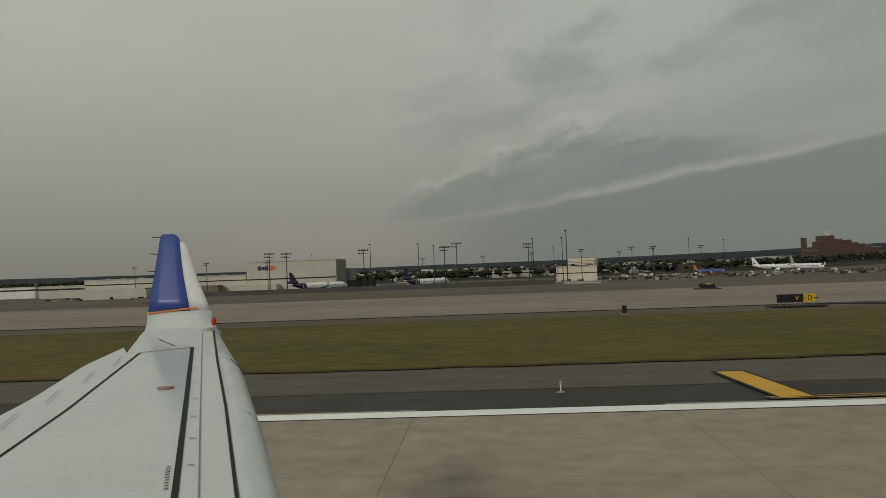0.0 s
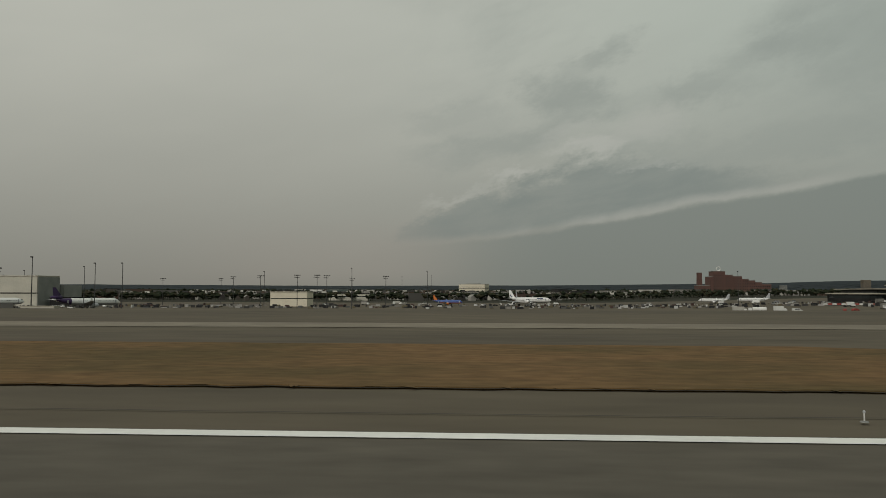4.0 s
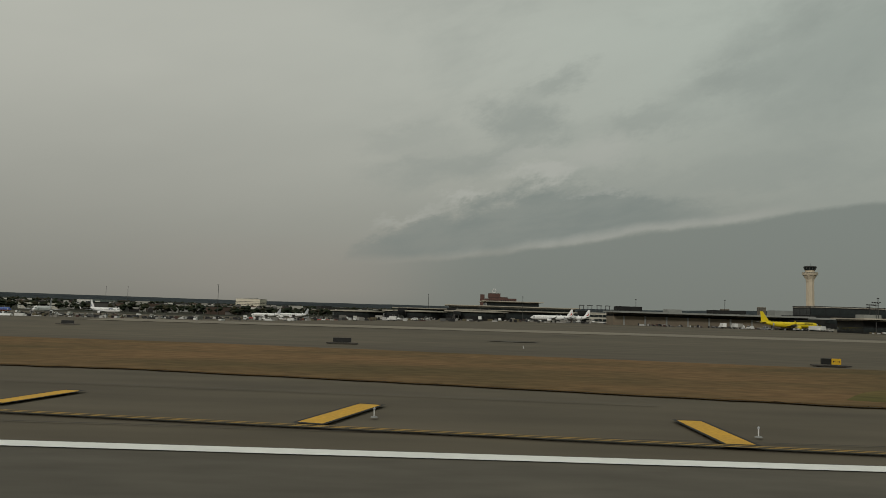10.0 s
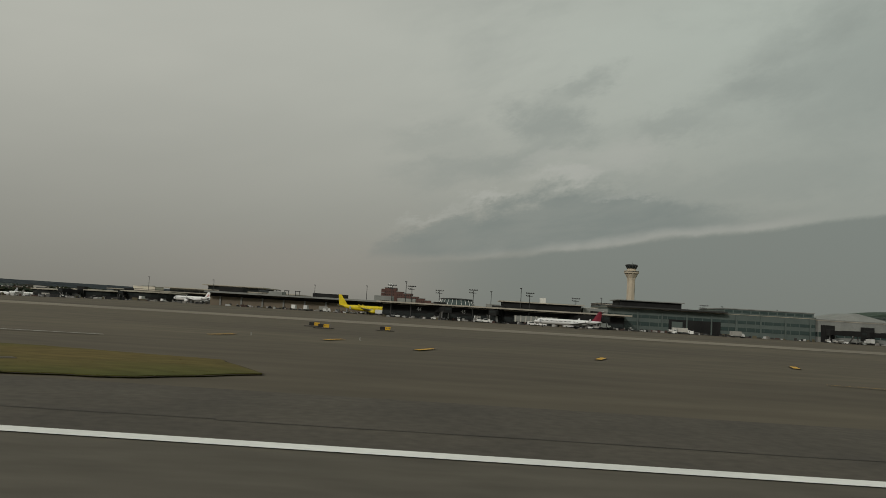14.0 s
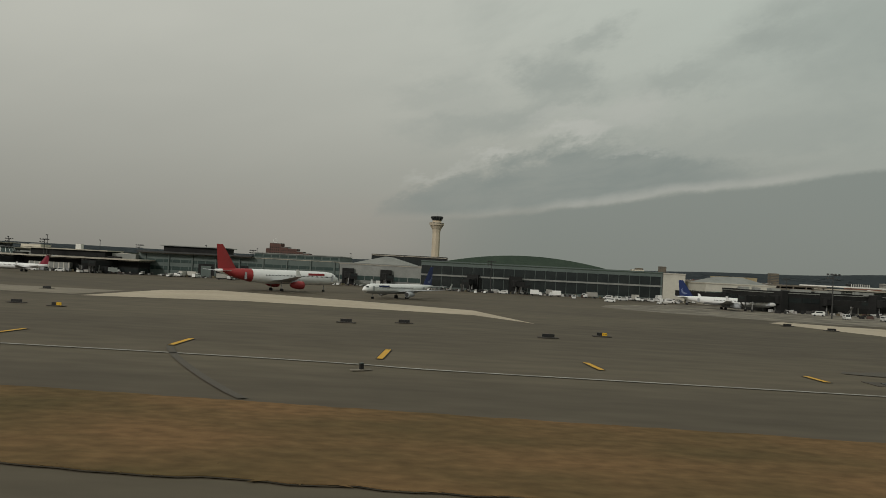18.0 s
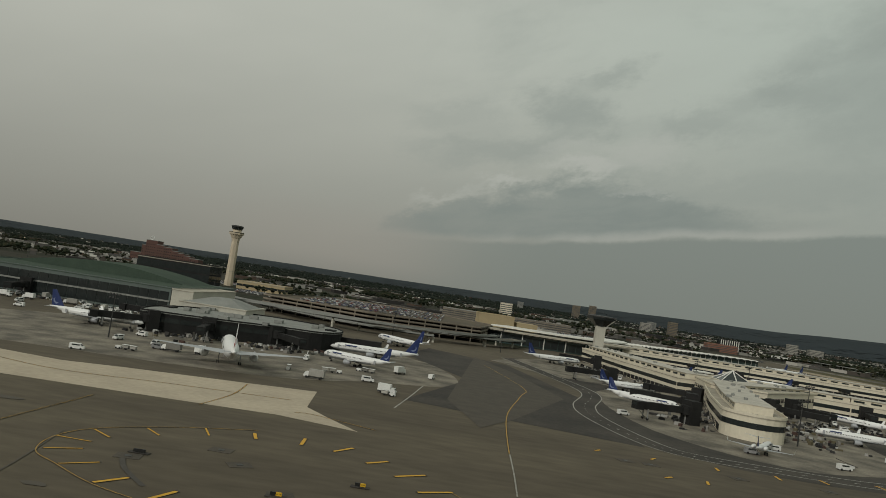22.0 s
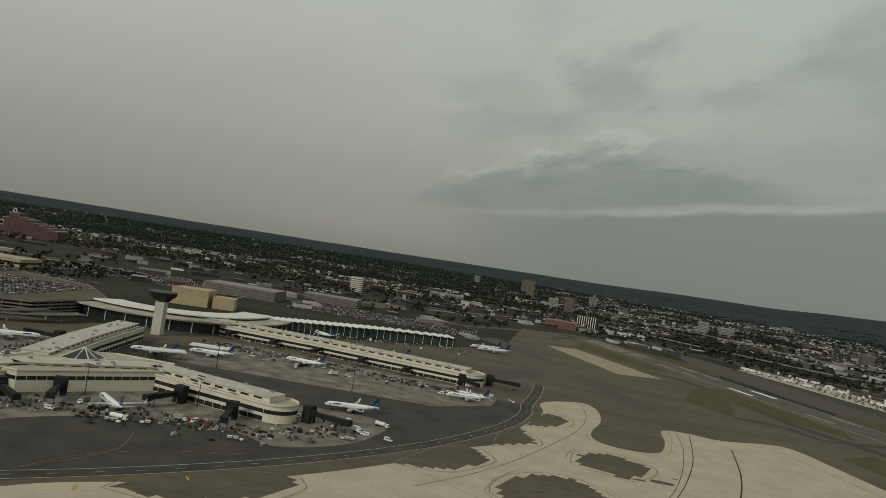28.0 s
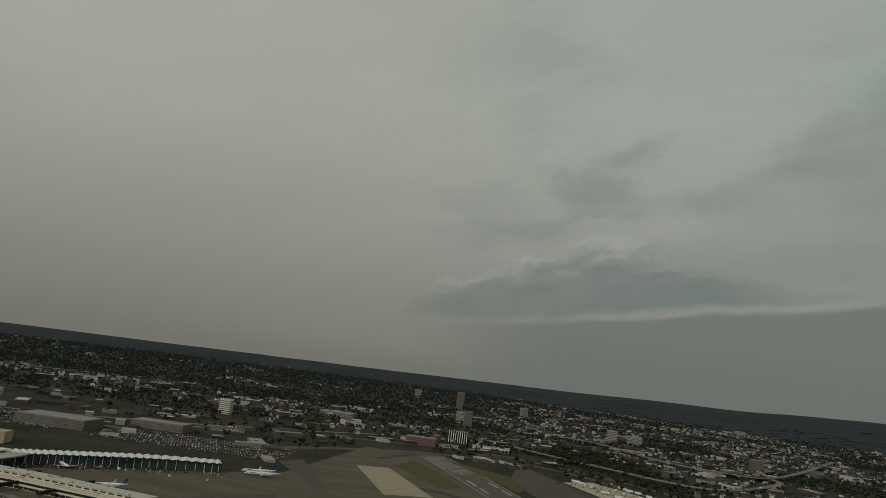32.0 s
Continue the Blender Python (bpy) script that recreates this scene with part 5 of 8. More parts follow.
def belt_loader(label):
    top = thing("belt_loader", label, "loader", 0, 0, 0, group="apron vehicles")
    part("body", Shape().box(0, 0, 0.7, 4.4, 1.9, 0.8), van_white, top)
    part("belt", Shape().add([(-3.4, -0.5, 0.9), (3.6, -0.5, 2.8), (3.6, 0.5, 2.8), (-3.4, 0.5, 0.9), (-3.4, -0.5, 0.7), (3.6, -0.5, 2.6), (3.6, 0.5, 2.6), (-3.4, 0.5, 0.7)], [(0, 1, 2, 3), (7, 6, 5, 4), (0, 4, 5, 1), (1, 5, 6, 2), (2, 6, 7, 3), (3, 7, 4, 0)]), metal_dark, top)
    wheels(top, (1.5, -1.5), 0.8, 0.35)
    return top


def car(mat, label, group="parked cars"):
    top = thing("car", label, "car", 0, 0, 0, group=group)
    part("body", Shape().prism([(-2.15, 0.3), (2.15, 0.3), (2.2, 0.75), (1.2, 0.9), (0.6, 1.4), (-1.0, 1.42), (-1.7, 0.95), (-2.2, 0.9)], -0.85, 0.85), mat, top).rotation_euler = (radians(90), 0, 0)
    part("window_band", Shape().box(-0.2, 0, 1.15, 1.9, 1.74, 0.32, taper=0.9), glass_dark, top)
    wheels(top, (1.3, -1.3), 0.75, 0.32)
    return top


def jet_bridge(label, long=24.0, high=4.2):
    """A covered boarding bridge from a rotunda at its origin along +x to a cab."""
    top = thing("jet_bridge", label, "jet bridge", 0, 0, 0, group="jet bridges")
    part("rotunda", Shape().turn(0, 0, [(2.6, high - 0.4), (2.6, high + 3.1), (2.2, high + 3.4)], n=12), dark_wall, top)
    part("gate_house", Shape().box(-2.2, 0, 4.8, 5.0, 6.5, 9.6), dark_wall, top)
    part("rotunda_column", Shape().tube((0, 0, 0), (0, 0, high), 0.55, n=10), metal_grey, top)
    part("inner_tunnel", Shape().box(long * 0.3, 0, high + 1.3, long * 0.52, 2.5, 2.5), dark_wall, top)
    part("outer_tunnel", Shape().box(long * 0.7, 0, high + 1.35, long * 0.46, 2.9, 2.9), dark_wall, top)
    part("cab", Shape().box(long * 0.97, 0.4, high + 1.3, 3.4, 4.0, 3.1), dark_wall, top)
    part("cab_window", Shape().box(long * 0.97 + 1.74, 0.4, high + 1.7, 0.06, 3.0, 1.2), glass_dark, top)
    for s in (-1, 1):
        legs = part("drive_column", Shape().tube((long * 0.8, s * 1.7, 0.6), (long * 0.8, s * 1.7, high + 0.2), 0.28), metal_grey, top)
        part("wheel", Shape().tube((long * 0.8, s * 1.7 - 0.25, 0.55), (long * 0.8, s * 1.7 + 0.25, 0.55), 0.55, n=10), rubber, legs)
    part("stair", Shape().add([(long * 0.9, -2.2, high), (long * 0.9 - 4.6, -2.2, 0.1), (long * 0.9 - 4.6, -3.1, 0.1), (long * 0.9, -3.1, high)], [(0, 1, 2, 3)]), metal_grey, top)
    return top


def light_mast(high, label, heads=6, cross=True):
    top = thing("light_mast", label, "light mast", 0, 0, 0, group="apron light masts")
    part("pole", Shape().tube((0, 0, 0), (0, 0, high), 0.3, 0.15, n=8), metal_dark, top)
    if cross:
        part("crossarm", Shape().box(0, 0, high - 0.4, 4.6, 0.25, 0.25).box(0, 0, high - 1.9, 3.4, 0.25, 0.25), metal_dark, top)
    for k in range(heads):
        x, z = ((-2.1, -0.7, 0.7, 2.1)[k % 4], high - 0.1 if k < 4 else high - 1.6) if cross else (0.5 * (k - heads / 2), high)
        part("lamp_head", Shape().box(x, -0.3, z, 0.75, 0.6, 0.55, taper=0.8), metal_dark, top)
    return top


def glyph(text, parent, x, z, size, mat):
    """Raised letters from the built-in font, as a mesh, facing -y."""
    cu = bpy.data.curves.new("letters", "FONT")
    cu.body, cu.size, cu.align_x, cu.align_y = text, size * K, "CENTER", "CENTER"
    ob = new("letters", cu)
    me = bpy.data.meshes.new_from_object(ob)
    bpy.data.objects.remove(ob)
    me.materials.clear()
    me.materials.append(mat)
    o = new("letters", me)
    o.parent, o.location, o.rotation_euler = parent, Vector((x, -0.16, z)) * K, (radians(90), 0, 0)
    return o


def arrow(parent, x, z, size, mat, turn=0.0):
    c, s = math.cos(radians(turn)), math.sin(radians(turn))
    pts = [(-0.5, -0.08), (0.15, -0.08), (0.15, -0.28), (0.5, 0), (0.15, 0.28), (0.15, 0.08), (-0.5, 0.08)]
    v = [(x + (a * c - b * s) * size, -0.16, z + (a * s + b * c) * size) for a, b in pts]
    return part("arrow", Shape().add(v, [tuple(range(7))]), mat, parent)


def airfield_sign(panels, label, x, y, rz=0.0, high=1.15, wide=1.3, up=0.35):
    """panels: (text, dark) for each field; an arrow is given as its angle in degrees."""
    top = thing("airfield_sign", label, "sign", x, y, 0, rz, group="airfield signs")
    n = len(panels)
    for i, (what, dark) in enumerate(panels):
        px = (i - (n - 1) / 2) * wide
        part("panel", Shape().box(px, 0, up + high / 2, wide * 0.99, 0.26, high), sign_black if dark else sign_yellow, top)
        ink = sign_yellow if dark else sign_black
        for j, w in enumerate(what):
            off = px + (j - (len(what) - 1) / 2) * wide * 0.48
            if isinstance(w, str):
                glyph(w, top, off, up + high / 2, high * 0.8, ink)
            else:
                arrow(top, off, up + high / 2, high * 0.5, ink, w)
        part("leg", Shape().tube((px - 0.3, 0, 0), (px - 0.3, 0, 0.4), 0.05), metal_grey, top)
        part("leg", Shape().tube((px + 0.3, 0, 0), (px + 0.3, 0, 0.4), 0.05), metal_grey, top)
    part("base_pad", Shape().box(0, 0, 0.03, n * wide + 1.6, 1.5, 0.1), asphalt_dark, top)
    return top


def edge_light(label="white runway edge light on a short stake"):
    top = thing("edge_light", label, "edge light", 0, 0, 0, group="edge lights")
    part("base", Shape().turn(0, 0, [(0.3, 0.0), (0.26, 0.06), (0.1, 0.1)], n=10), metal_grey, top)
    part("stake", Shape().tube((0, 0, 0.08), (0, 0, 0.62), 0.05, n=8), van_white, top)
    part("lens", Shape().turn(0, 0, [(0.09, 0.62), (0.1, 0.72), (0.03, 0.8)], n=8), plane_grey, top)
    return top


# ---------------------------------------------------------------- buildings
def block(name, label, category, poly, h, wall, roof, bands=(), parapet=0.7, group="", z0=0.0):
    """A building over a plan polygon: wall, roof, ribbon windows and a coping."""
    n = len(poly)
    top = thing(name, label, category, 0, 0, 0, group=group)
    z0 = z0 or min(fall(*p) for p in poly) - 0.1
    area = sum(poly[i][0] * poly[(i + 1) % n][1] - poly[(i + 1) % n][0] * poly[i][1] for i in range(n))
    if area < 0:
        poly = poly[::-1]
    part("wall", Shape().prism(poly, z0, h), wall, top)
    c = (sum(p[0] for p in poly) / n, sum(p[1] for p in poly) / n)

    def grown(d):
        out = []
        for i in range(n):
            a, b, e = poly[i - 1], poly[i], poly[(i + 1) % n]
            n1 = Vector((b[1] - a[1], a[0] - b[0])).normalized()
            n2 = Vector((e[1] - b[1], b[0] - e[0])).normalized()
            m = (n1 + n2)
            m = m / max(0.35, m.length_squared) * 2 if m.length > 0.01 else n1
            out.append((b[0] + m.x * d, b[1] + m.y * d))
        return out

    part("roof", Shape().prism(grown(0.25), h, h + 0.35), roof, top)
    if parapet:
        rim = Shape()
        out, inn, za, zb = grown(0.3), grown(-0.15), h + 0.35, h + 0.35 + parapet
        rim.loft([[(x, y, za) for x, y in out], [(x, y, zb) for x, y in out], [(x, y, zb) for x, y in inn], [(x, y, za) for x, y in inn]], caps=False)
        part("coping", rim, wall, top)
    for za, zb, mat, pitch in bands:
        ring = grown(0.06)
        for i in range(n):
            a, b = ring[i], ring[(i + 1) % n]
            d = math.hypot(b[0] - a[0], b[1] - a[1])
            if d < 3 or (pitch and d < 9):
                continue
            rz = math.degrees(math.atan2(b[1] - a[1], b[0] - a[0]))
            strip = part("window_band", Shape().box((a[0] + b[0]) / 2, (a[1] + b[1]) / 2, (za + zb) / 2, d - (0.6 if d > 8 else 0.02), 0.12, zb - za, rz), mat, top)
            if pitch:
                s = Shape()
                for k in range(1, int(d / pitch)):
                    t = k * pitch / d
                    s.box(a[0] + (b[0] - a[0]) * t, a[1] + (b[1] - a[1]) * t, (za + zb) / 2, 0.25, 0.3, zb - za, rz)
                if s.v:
                    tagged(part("mullion_row", s, wall, strip), kind="stuff")
    return top


def pier(name, label, pts, width, h, round_ends=(True, True), bands=None, roof_mat=None, wall=None):
    """A long boarding pier along a line, with a raised roof spine and striped walls."""
    pts = [Vector(p) for p in pts]
    left, right = [], []
    for i, p in enumerate(pts):
        a, b = pts[max(i - 1, 0)], pts[min(i + 1, len(pts) - 1)]
        d1 = (p - a).normalized() if (p - a).length else (b - p).normalized()
        d2 = (b - p).normalized() if (b - p).length else d1
        m = (d1 + d2).normalized()
        nrm = Vector((-m.y, m.x)) * (width / 2 / max(0.5, m.dot(d1)))
        left.append(p + nrm)
        right.append(p - nrm)

    def cap(p, d, s):
        base = math.degrees(math.atan2(d.y, d.x))
        return [Vector((p.x + width / 2 * math.cos(radians(base + s * a)), p.y + width / 2 * math.sin(radians(base + s * a)))) for a in (-75, -60, -45, -30, -15, 0, 15, 30, 45, 60, 75)]

    poly = list(right)
    if round_ends[1]:
        poly += cap(pts[-1], pts[-1] - pts[-2], 1)
    poly += left[::-1]
    if round_ends[0]:
        poly += cap(pts[0], pts[0] - pts[1], 1)
    poly = [(p.x, p.y) for p in poly]
    # the low dark band paints in the shade of the open ground-level bays
    top = block(name, label, "terminal pier", poly, h, wall or cream, roof_mat or pale_roof, bands or ((0.3, h * 0.32, dark_wall, 6.0), (h * 0.52, h * 0.76, glass_dark, 0)), parapet=1.0, group="terminal piers")
    # raised roof spine with a row of openings
    for i in range(len(pts) - 1):
        a, b = pts[i], pts[i + 1]
        d = b - a
        rz = math.degrees(math.atan2(d.y, d.x))
        m = (a + b) / 2
        spine = part("roof_spine", Shape().box(m.x, m.y, h + 1.9, d.length * 0.99, width * 0.6, 3.2, rz), roof_mat or cream, top)
        part("spine_roof", Shape().box(m.x, m.y, h + 3.65, d.length, width * 0.66, 0.35, rz), spine_pale, spine)
        slots = Shape()
        for k in range(int(d.length / 9)):
            t = (k + 0.5) * 9 / d.length
            for s in (-1, 1):
                nn = Vector((-d.y, d.x)).normalized() * (width * 0.3 + 0.05) * s
                slots.box(a.x + d.x * t + nn.x, a.y + d.y * t + nn.y, h + 2.1, 5.6, 0.15, 1.1, rz)
        if slots.v:
            tagged(part("spine_glazing", slots, glass_dark, spine), kind="stuff")
        clutter = Shape()
        r = random.Random(int(a.x + b.y))
        for k in range(int(d.length / 11)):
            t, o = r.uniform(0.03, 0.97), r.uniform(-0.42, 0.42) * width
            nn = Vector((-d.y, d.x)).normalized() * o
            clutter.box(a.x + d.x * t + nn.x, a.y + d.y * t + nn.y, h + (4.2 if abs(o) < width * 0.32 else 0.9), r.uniform(1, 3), r.uniform(1, 2.4), 1.1, rz)
        tagged(part("rooftop_plant", clutter, grey_wall, top), kind="stuff")
    return top

# ---------------------------------------------------------------- the aircraft's own wing, standing where the shot begins
cap_red = material("faded_cap_red", (0.3, 0.17, 0.16), 0.5, size=0.3)
wing_skin = material("wing_paint", (0.52, 0.545, 0.53), 0.16, other=(0.475, 0.5, 0.485), size=1.2, amount=0.6, fine=0.04, spec=0.5)
wing_matt = material("winglet_root_paint", (0.5, 0.52, 0.5), 0.5, other=(0.45, 0.47, 0.455), size=1.2, amount=0.6, fine=0.04)
wing_pale = material("wing_leading_edge", (0.5, 0.525, 0.52), 0.22, other=(0.4, 0.43, 0.43), size=0.8, amount=0.5, fine=0.04)
winglet_blue = material("winglet_blue", (0.045, 0.075, 0.27), 0.35, other=(0.04, 0.066, 0.235), size=0.6, amount=0.5, fine=0.03)
nav_red = material("red_lens", (0.5, 0.03, 0.02), 0.15, size=0.1)
aw = thing("aircraft_wing", "pale grey jet wing with a blue winglet and main wheels", "wing", 0, 0, 0)


def lift(y):
    return 3.57 + 0.1 * (y - 10.42)


def slab_of(poly, thick, up=0.0):
    n = len(poly)
    area = sum(poly[i][0] * poly[(i + 1) % n][1] - poly[(i + 1) % n][0] * poly[i][1] for i in range(n))
    poly = poly if area > 0 else poly[::-1]
    v = [(x, y, lift(y) + up - thick) for x, y in poly] + [(x, y, lift(y) + up) for x, y in poly]
    return Shape().add(v, [tuple(range(n - 1, -1, -1)), tuple(range(n, 2 * n))] + [(i, (i + 1) % n, n + (i + 1) % n, n + i) for i in range(n)])


def seam_of(pts, w, up=0.006):
    s = Shape().band(pts, w, 0)
    s.v = [(x, y, lift(y) + up) for x, y, z in s.v]
    return s


SLAT = [(-0.86, 2.7), (-1.48, 4.42), (-2.22, 6.4), (-2.98, 8.35), (-3.71, 10.28)]
NOSE = [(-0.5, 2.7), (-1.17, 4.4), (-1.8, 6.04), (-2.54, 7.92), (-3.52, 10.06)]
HINGE = [(-3.2, 2.7), (-3.46, 5.27), (-3.63, 6.45), (-4.09, 8.86)]
part("wing_box", slab_of(SLAT + [(-4.72, 10.34), (-4.3, 9.0)] + HINGE[::-1], 0.34), wing_skin, aw)
part("flap", slab_of(HINGE + [(-4.32, 9.0), (-4.5, 9.3), (-4.47, 8.31), (-4.22, 6.87), (-4.12, 5.6), (-4.1, 2.7)], 0.16, -0.012), wing_skin, aw)
rings = []
for (xs, ys), (xn, yn) in zip(SLAT, NOSE):
    d = Vector((xn - xs, yn - ys))
    rings.append([(xs + d.x * a, ys + d.y * a, lift(ys) + b) for a, b in ((0, 0.0), (0.35, -0.006), (0.65, -0.03), (0.86, -0.075), (0.98, -0.14), (1.0, -0.19), (0.9, -0.26), (0.5, -0.32), (0, -0.335))])
part("leading_edge", Shape().loft(rings, closed=True), wing_pale, aw, smooth=True)
part("spoiler_gap", seam_of([(-1.2, 2.7), (-1.86, 4.44), (-2.46, 6.1), (-3.55, 9.1)], 0.042), seam, aw)
part("slat_gap", seam_of(SLAT, 0.022), seam, aw)
part("hinge_gap", seam_of(HINGE, 0.024), seam, aw)
part("aileron_gap", seam_of([(-4.09, 8.86), (-3.55, 9.1)], 0.018), seam, aw)
part("panel_line", seam_of([(-1.08, 2.7), (-1.71, 4.43), (-2.32, 6.08), (-3.79, 10.08)], 0.010), metal_grey, aw)
part("panel_line", seam_of([(-3.8, 9.2), (-4.25, 9.75)], 0.014), seam, aw)
for k in range(5):
    part("panel_line", seam_of([(-3.85 - 0.06 * k, 5.2 + 0.75 * k), (-3.98 - 0.06 * k, 5.65 + 0.75 * k)], 0.010), metal_grey, aw)
for (xa, ya), (xb, yb) in (((-3.1, 8.55), (-2.56, 7.95)), ((-2.16, 6.33), (-1.82, 6.0))):
    part("slat_joint", Shape().add([(xa, ya, lift(ya) + 0.005), (xa + 0.03, ya - 0.02, lift(ya) + 0.005), ((xa + xb) / 2 + 0.03, (ya + yb) / 2 + 0.06, lift(ya) - 0.015), ((xa + xb) / 2, (ya + yb) / 2 + 0.08, lift(ya) - 0.012), (xb, yb, lift(yb) - 0.07), (xb - 0.01, yb + 0.03, lift(yb) - 0.06)], [(0, 1, 2, 3), (3, 2, 4, 5)]), seam, aw)
part("fuel_cap", Shape().turn(-3.04, 7.11, [(0.075, lift(7.11) - 0.01), (0.075, lift(7.11) + 0.012), (0.02, lift(7.11) + 0.014)], n=16), cap_red, aw)
part("fuel_cap_rim", seam_of([(-3.13, 7.14), (-2.95, 7.08)], 0.02, 0.008), metal_dark, aw)
for k in range(9):
    part("stencil_bar", seam_of([(-2.13 + 0.018 * k, 4.96 - 0.048 * k), (-2.105 + 0.018 * k, 4.98 - 0.048 * k)], 0.013), metal_dark, aw)
for k in range(8):
    x, y = -2.0 - 0.21 * k, 5.0 + 0.57 * k
    part("fastener_mark", seam_of([(x, y), (x + 0.05, y - 0.01)], 0.012), metal_grey, aw)


def blade(xa, xb, y, z, ta, tb, lean=(1.0, 0.0), n=5):
    """A thin rounded section from xa to xb, ta and tb thick at its ends, its thickness along lean in y and z."""
    rows = [(xa + (xb - xa) * k / (n - 1), ta + (tb - ta) * k / (n - 1) + 0.03 * math.sin(math.pi * k / (n - 1))) for k in range(n)]
    return [(x, y + lean[0] * t / 2, z + lean[1] * t / 2) for x, t in rows] + [(x, y - lean[0] * t / 2, z - lean[1] * t / 2) for x, t in rows[::-1]]


rings = []
for k in range(7):
    t = k / 6
    a = t * math.pi / 2
    rings.append(blade(-4.72, -3.58 - 0.24 * t ** 0.7, 10.2 + 0.3 * math.sin(a), 3.5 + 0.33 * (1 - math.cos(a)), 0.03, 0.1 - 0.05 * t, (math.sin(a), math.cos(a))))
part("winglet_root", Shape().loft(rings), wing_matt, aw, smooth=True)
BLADE = ((3.82, -4.1, -3.82), (4.0, -4.165, -3.92), (4.25, -4.25, -4.06), (4.5, -4.325, -4.17), (4.7, -4.375, -4.26), (4.82, -4.405, -4.34))
part("winglet", Shape().loft([blade(-4.715, xm, 10.5 + 0.44 * (z - 3.82), z, 0.02, 0.05) for z, xm, xl in BLADE] + [blade(-4.71, -4.46, 10.98, 4.91, 0.015, 0.02), blade(-4.70, -4.52, 10.995, 4.945, 0.01, 0.01)]), winglet_blue, aw, smooth=True)
part("winglet_leading_edge", Shape().loft([blade(xm, xl, 10.5 + 0.44 * (z - 3.82), z, 0.05, 0.016) for z, xm, xl in BLADE]), van_white, aw, smooth=True)
part("winglet_stripe", Shape().add([(-4.715, 10.458, 3.80), (-4.0, 10.445, 3.86), (-4.0, 10.448, 3.885), (-4.715, 10.462, 3.825)], [(0, 1, 2, 3)]), orange, aw)
part("navigation_light", Shape().turn(-3.73, 10.36, [(0.02, 3.62), (0.035, 3.66), (0.03, 3.71), (0.012, 3.74)], n=10), nav_red, aw)
for k, z in enumerate((3.95, 4.15, 4.4, 4.65, 4.9)):
    part("static_wick", Shape().tube((-4.70, 10.6 + 0.09 * k, z), (-4.84, 10.6 + 0.09 * k, z + 0.01), 0.006, n=4), metal_dark, aw)
gear = part("main_gear", Shape().tube((-2.9, 3.0, 0.45), (-2.9, 3.0, 2.6), 0.1, n=10).tube((-2.9, 3.0, 1.2), (-2.6, 3.0, 2.55), 0.05, n=6), metal_grey, aw)
for q in (-0.25, 0.25):
    part("wheel", Shape().tube((-2.9, 3.0 + q - 0.12, 0.45), (-2.9, 3.0 + q + 0.12, 0.45), 0.46, n=16), rubber, gear)
# ---------------------------------------------------------------- control tower
tower = thing("control_tower", "tall cream concrete control tower with a dark glass cab", "control tower", 1142, 1048, 0)
part("shaft", Shape().turn(0, 0, [(6.4, 0), (5.6, 20), (5.3, 62), (6.0, 66), (8.6, 70.5), (8.8, 72)], n=8), tower_stone, tower)
part("gallery", Shape().turn(0, 0, [(10.0, 72), (10.2, 73.2), (10.2, 75.6), (9.2, 75.8)], n=16), tower_stone, tower)
part("gallery_window", Shape().turn(0, 0, [(10.26, 74.2), (10.26, 75.1)], n=16), glass_dark, tower)
part("neck", Shape().turn(0, 0, [(6.2, 75.8), (6.0, 78.6)], n=12), tower_stone, tower)
part("cab_glass", Shape().turn(0, 0, [(6.6, 78.6), (8.4, 82.6)], n=12), glass_dark, tower)
part("cab_roof", Shape().turn(0, 0, [(8.7, 82.6), (8.7, 83.4), (7.6, 84.4), (2.0, 84.8)], n=12), metal_dark, tower)
for a in range(0, 360, 30):
    part("cab_mullion", Shape().tube((6.6 * math.cos(radians(a)), 6.6 * math.sin(radians(a)), 78.6), (8.4 * math.cos(radians(a)), 8.4 * math.sin(radians(a)), 82.6), 0.14, n=5), metal_grey, tower)
part("antenna", Shape().tube((1, 0, 84.6), (1, 0, 88.5), 0.12, n=6), metal_dark, tower)
part("shaft_joint", Shape().turn(0, 0, [(5.75, 20), (5.75, 20.3)], n=8), grey_wall, tower)
block("administration_block", "long black glass office block by the tower", "office block", [(1072, 905), (1162, 905), (1162, 950), (1072, 950)], 25, dark_wall, pale_roof, ((6, 13, glass_dark, 9), (15, 23, glass_dark, 9), (24.4, 25.2, pale_roof, 0)))
block("administration_annex", "low tan annex of the tower", "annex", [(1165, 1010), (1230, 1010), (1230, 1060), (1165, 1060)], 10, tan_wall, pale_roof, ((4, 7, glass_dark, 8),))

# ---------------------------------------------------------------- cargo hangar
hangar = block("cargo_hangar", "large cream cargo hangar with a thin dark stripe", "hangar", [(-188.6, 600), (-116.3, 600), (-113.8, 628), (-188.6, 628)], 16.6, pale_wall, pale_roof, ((2.6, 3.5, dark_wall, 0),), parapet=0.5)
# grey skin that paints the shade on this side of the cream hangar
part("side_wall", Shape().prism([(-116.0, 600.4), (-115.7, 600.4), (-113.2, 627.6), (-113.5, 627.6)], -8, 16.2), grey_wall, hangar)
part("side_block", Shape().box(-118, 643, 0.9, 16, 28, 17.8), grey_wall, hangar)
part("front_annex", Shape().box(-186, 595, -4.6, 48, 10, 7.4), pale_wall, hangar)
for k, (mat, w, x) in enumerate(((tail_purple, 2.6, -178.2), (tail_purple, 2.4, -175.2), (tail_purple, 2.4, -172.4), (orange, 2.6, -169.3), (orange, 2.2, -166.6))):
    part("lettering_bar", Shape().box(x, 599.75, 11.9, w, 0.12, 3.4 if k in (0, 2, 3) else 2.4), mat, hangar)
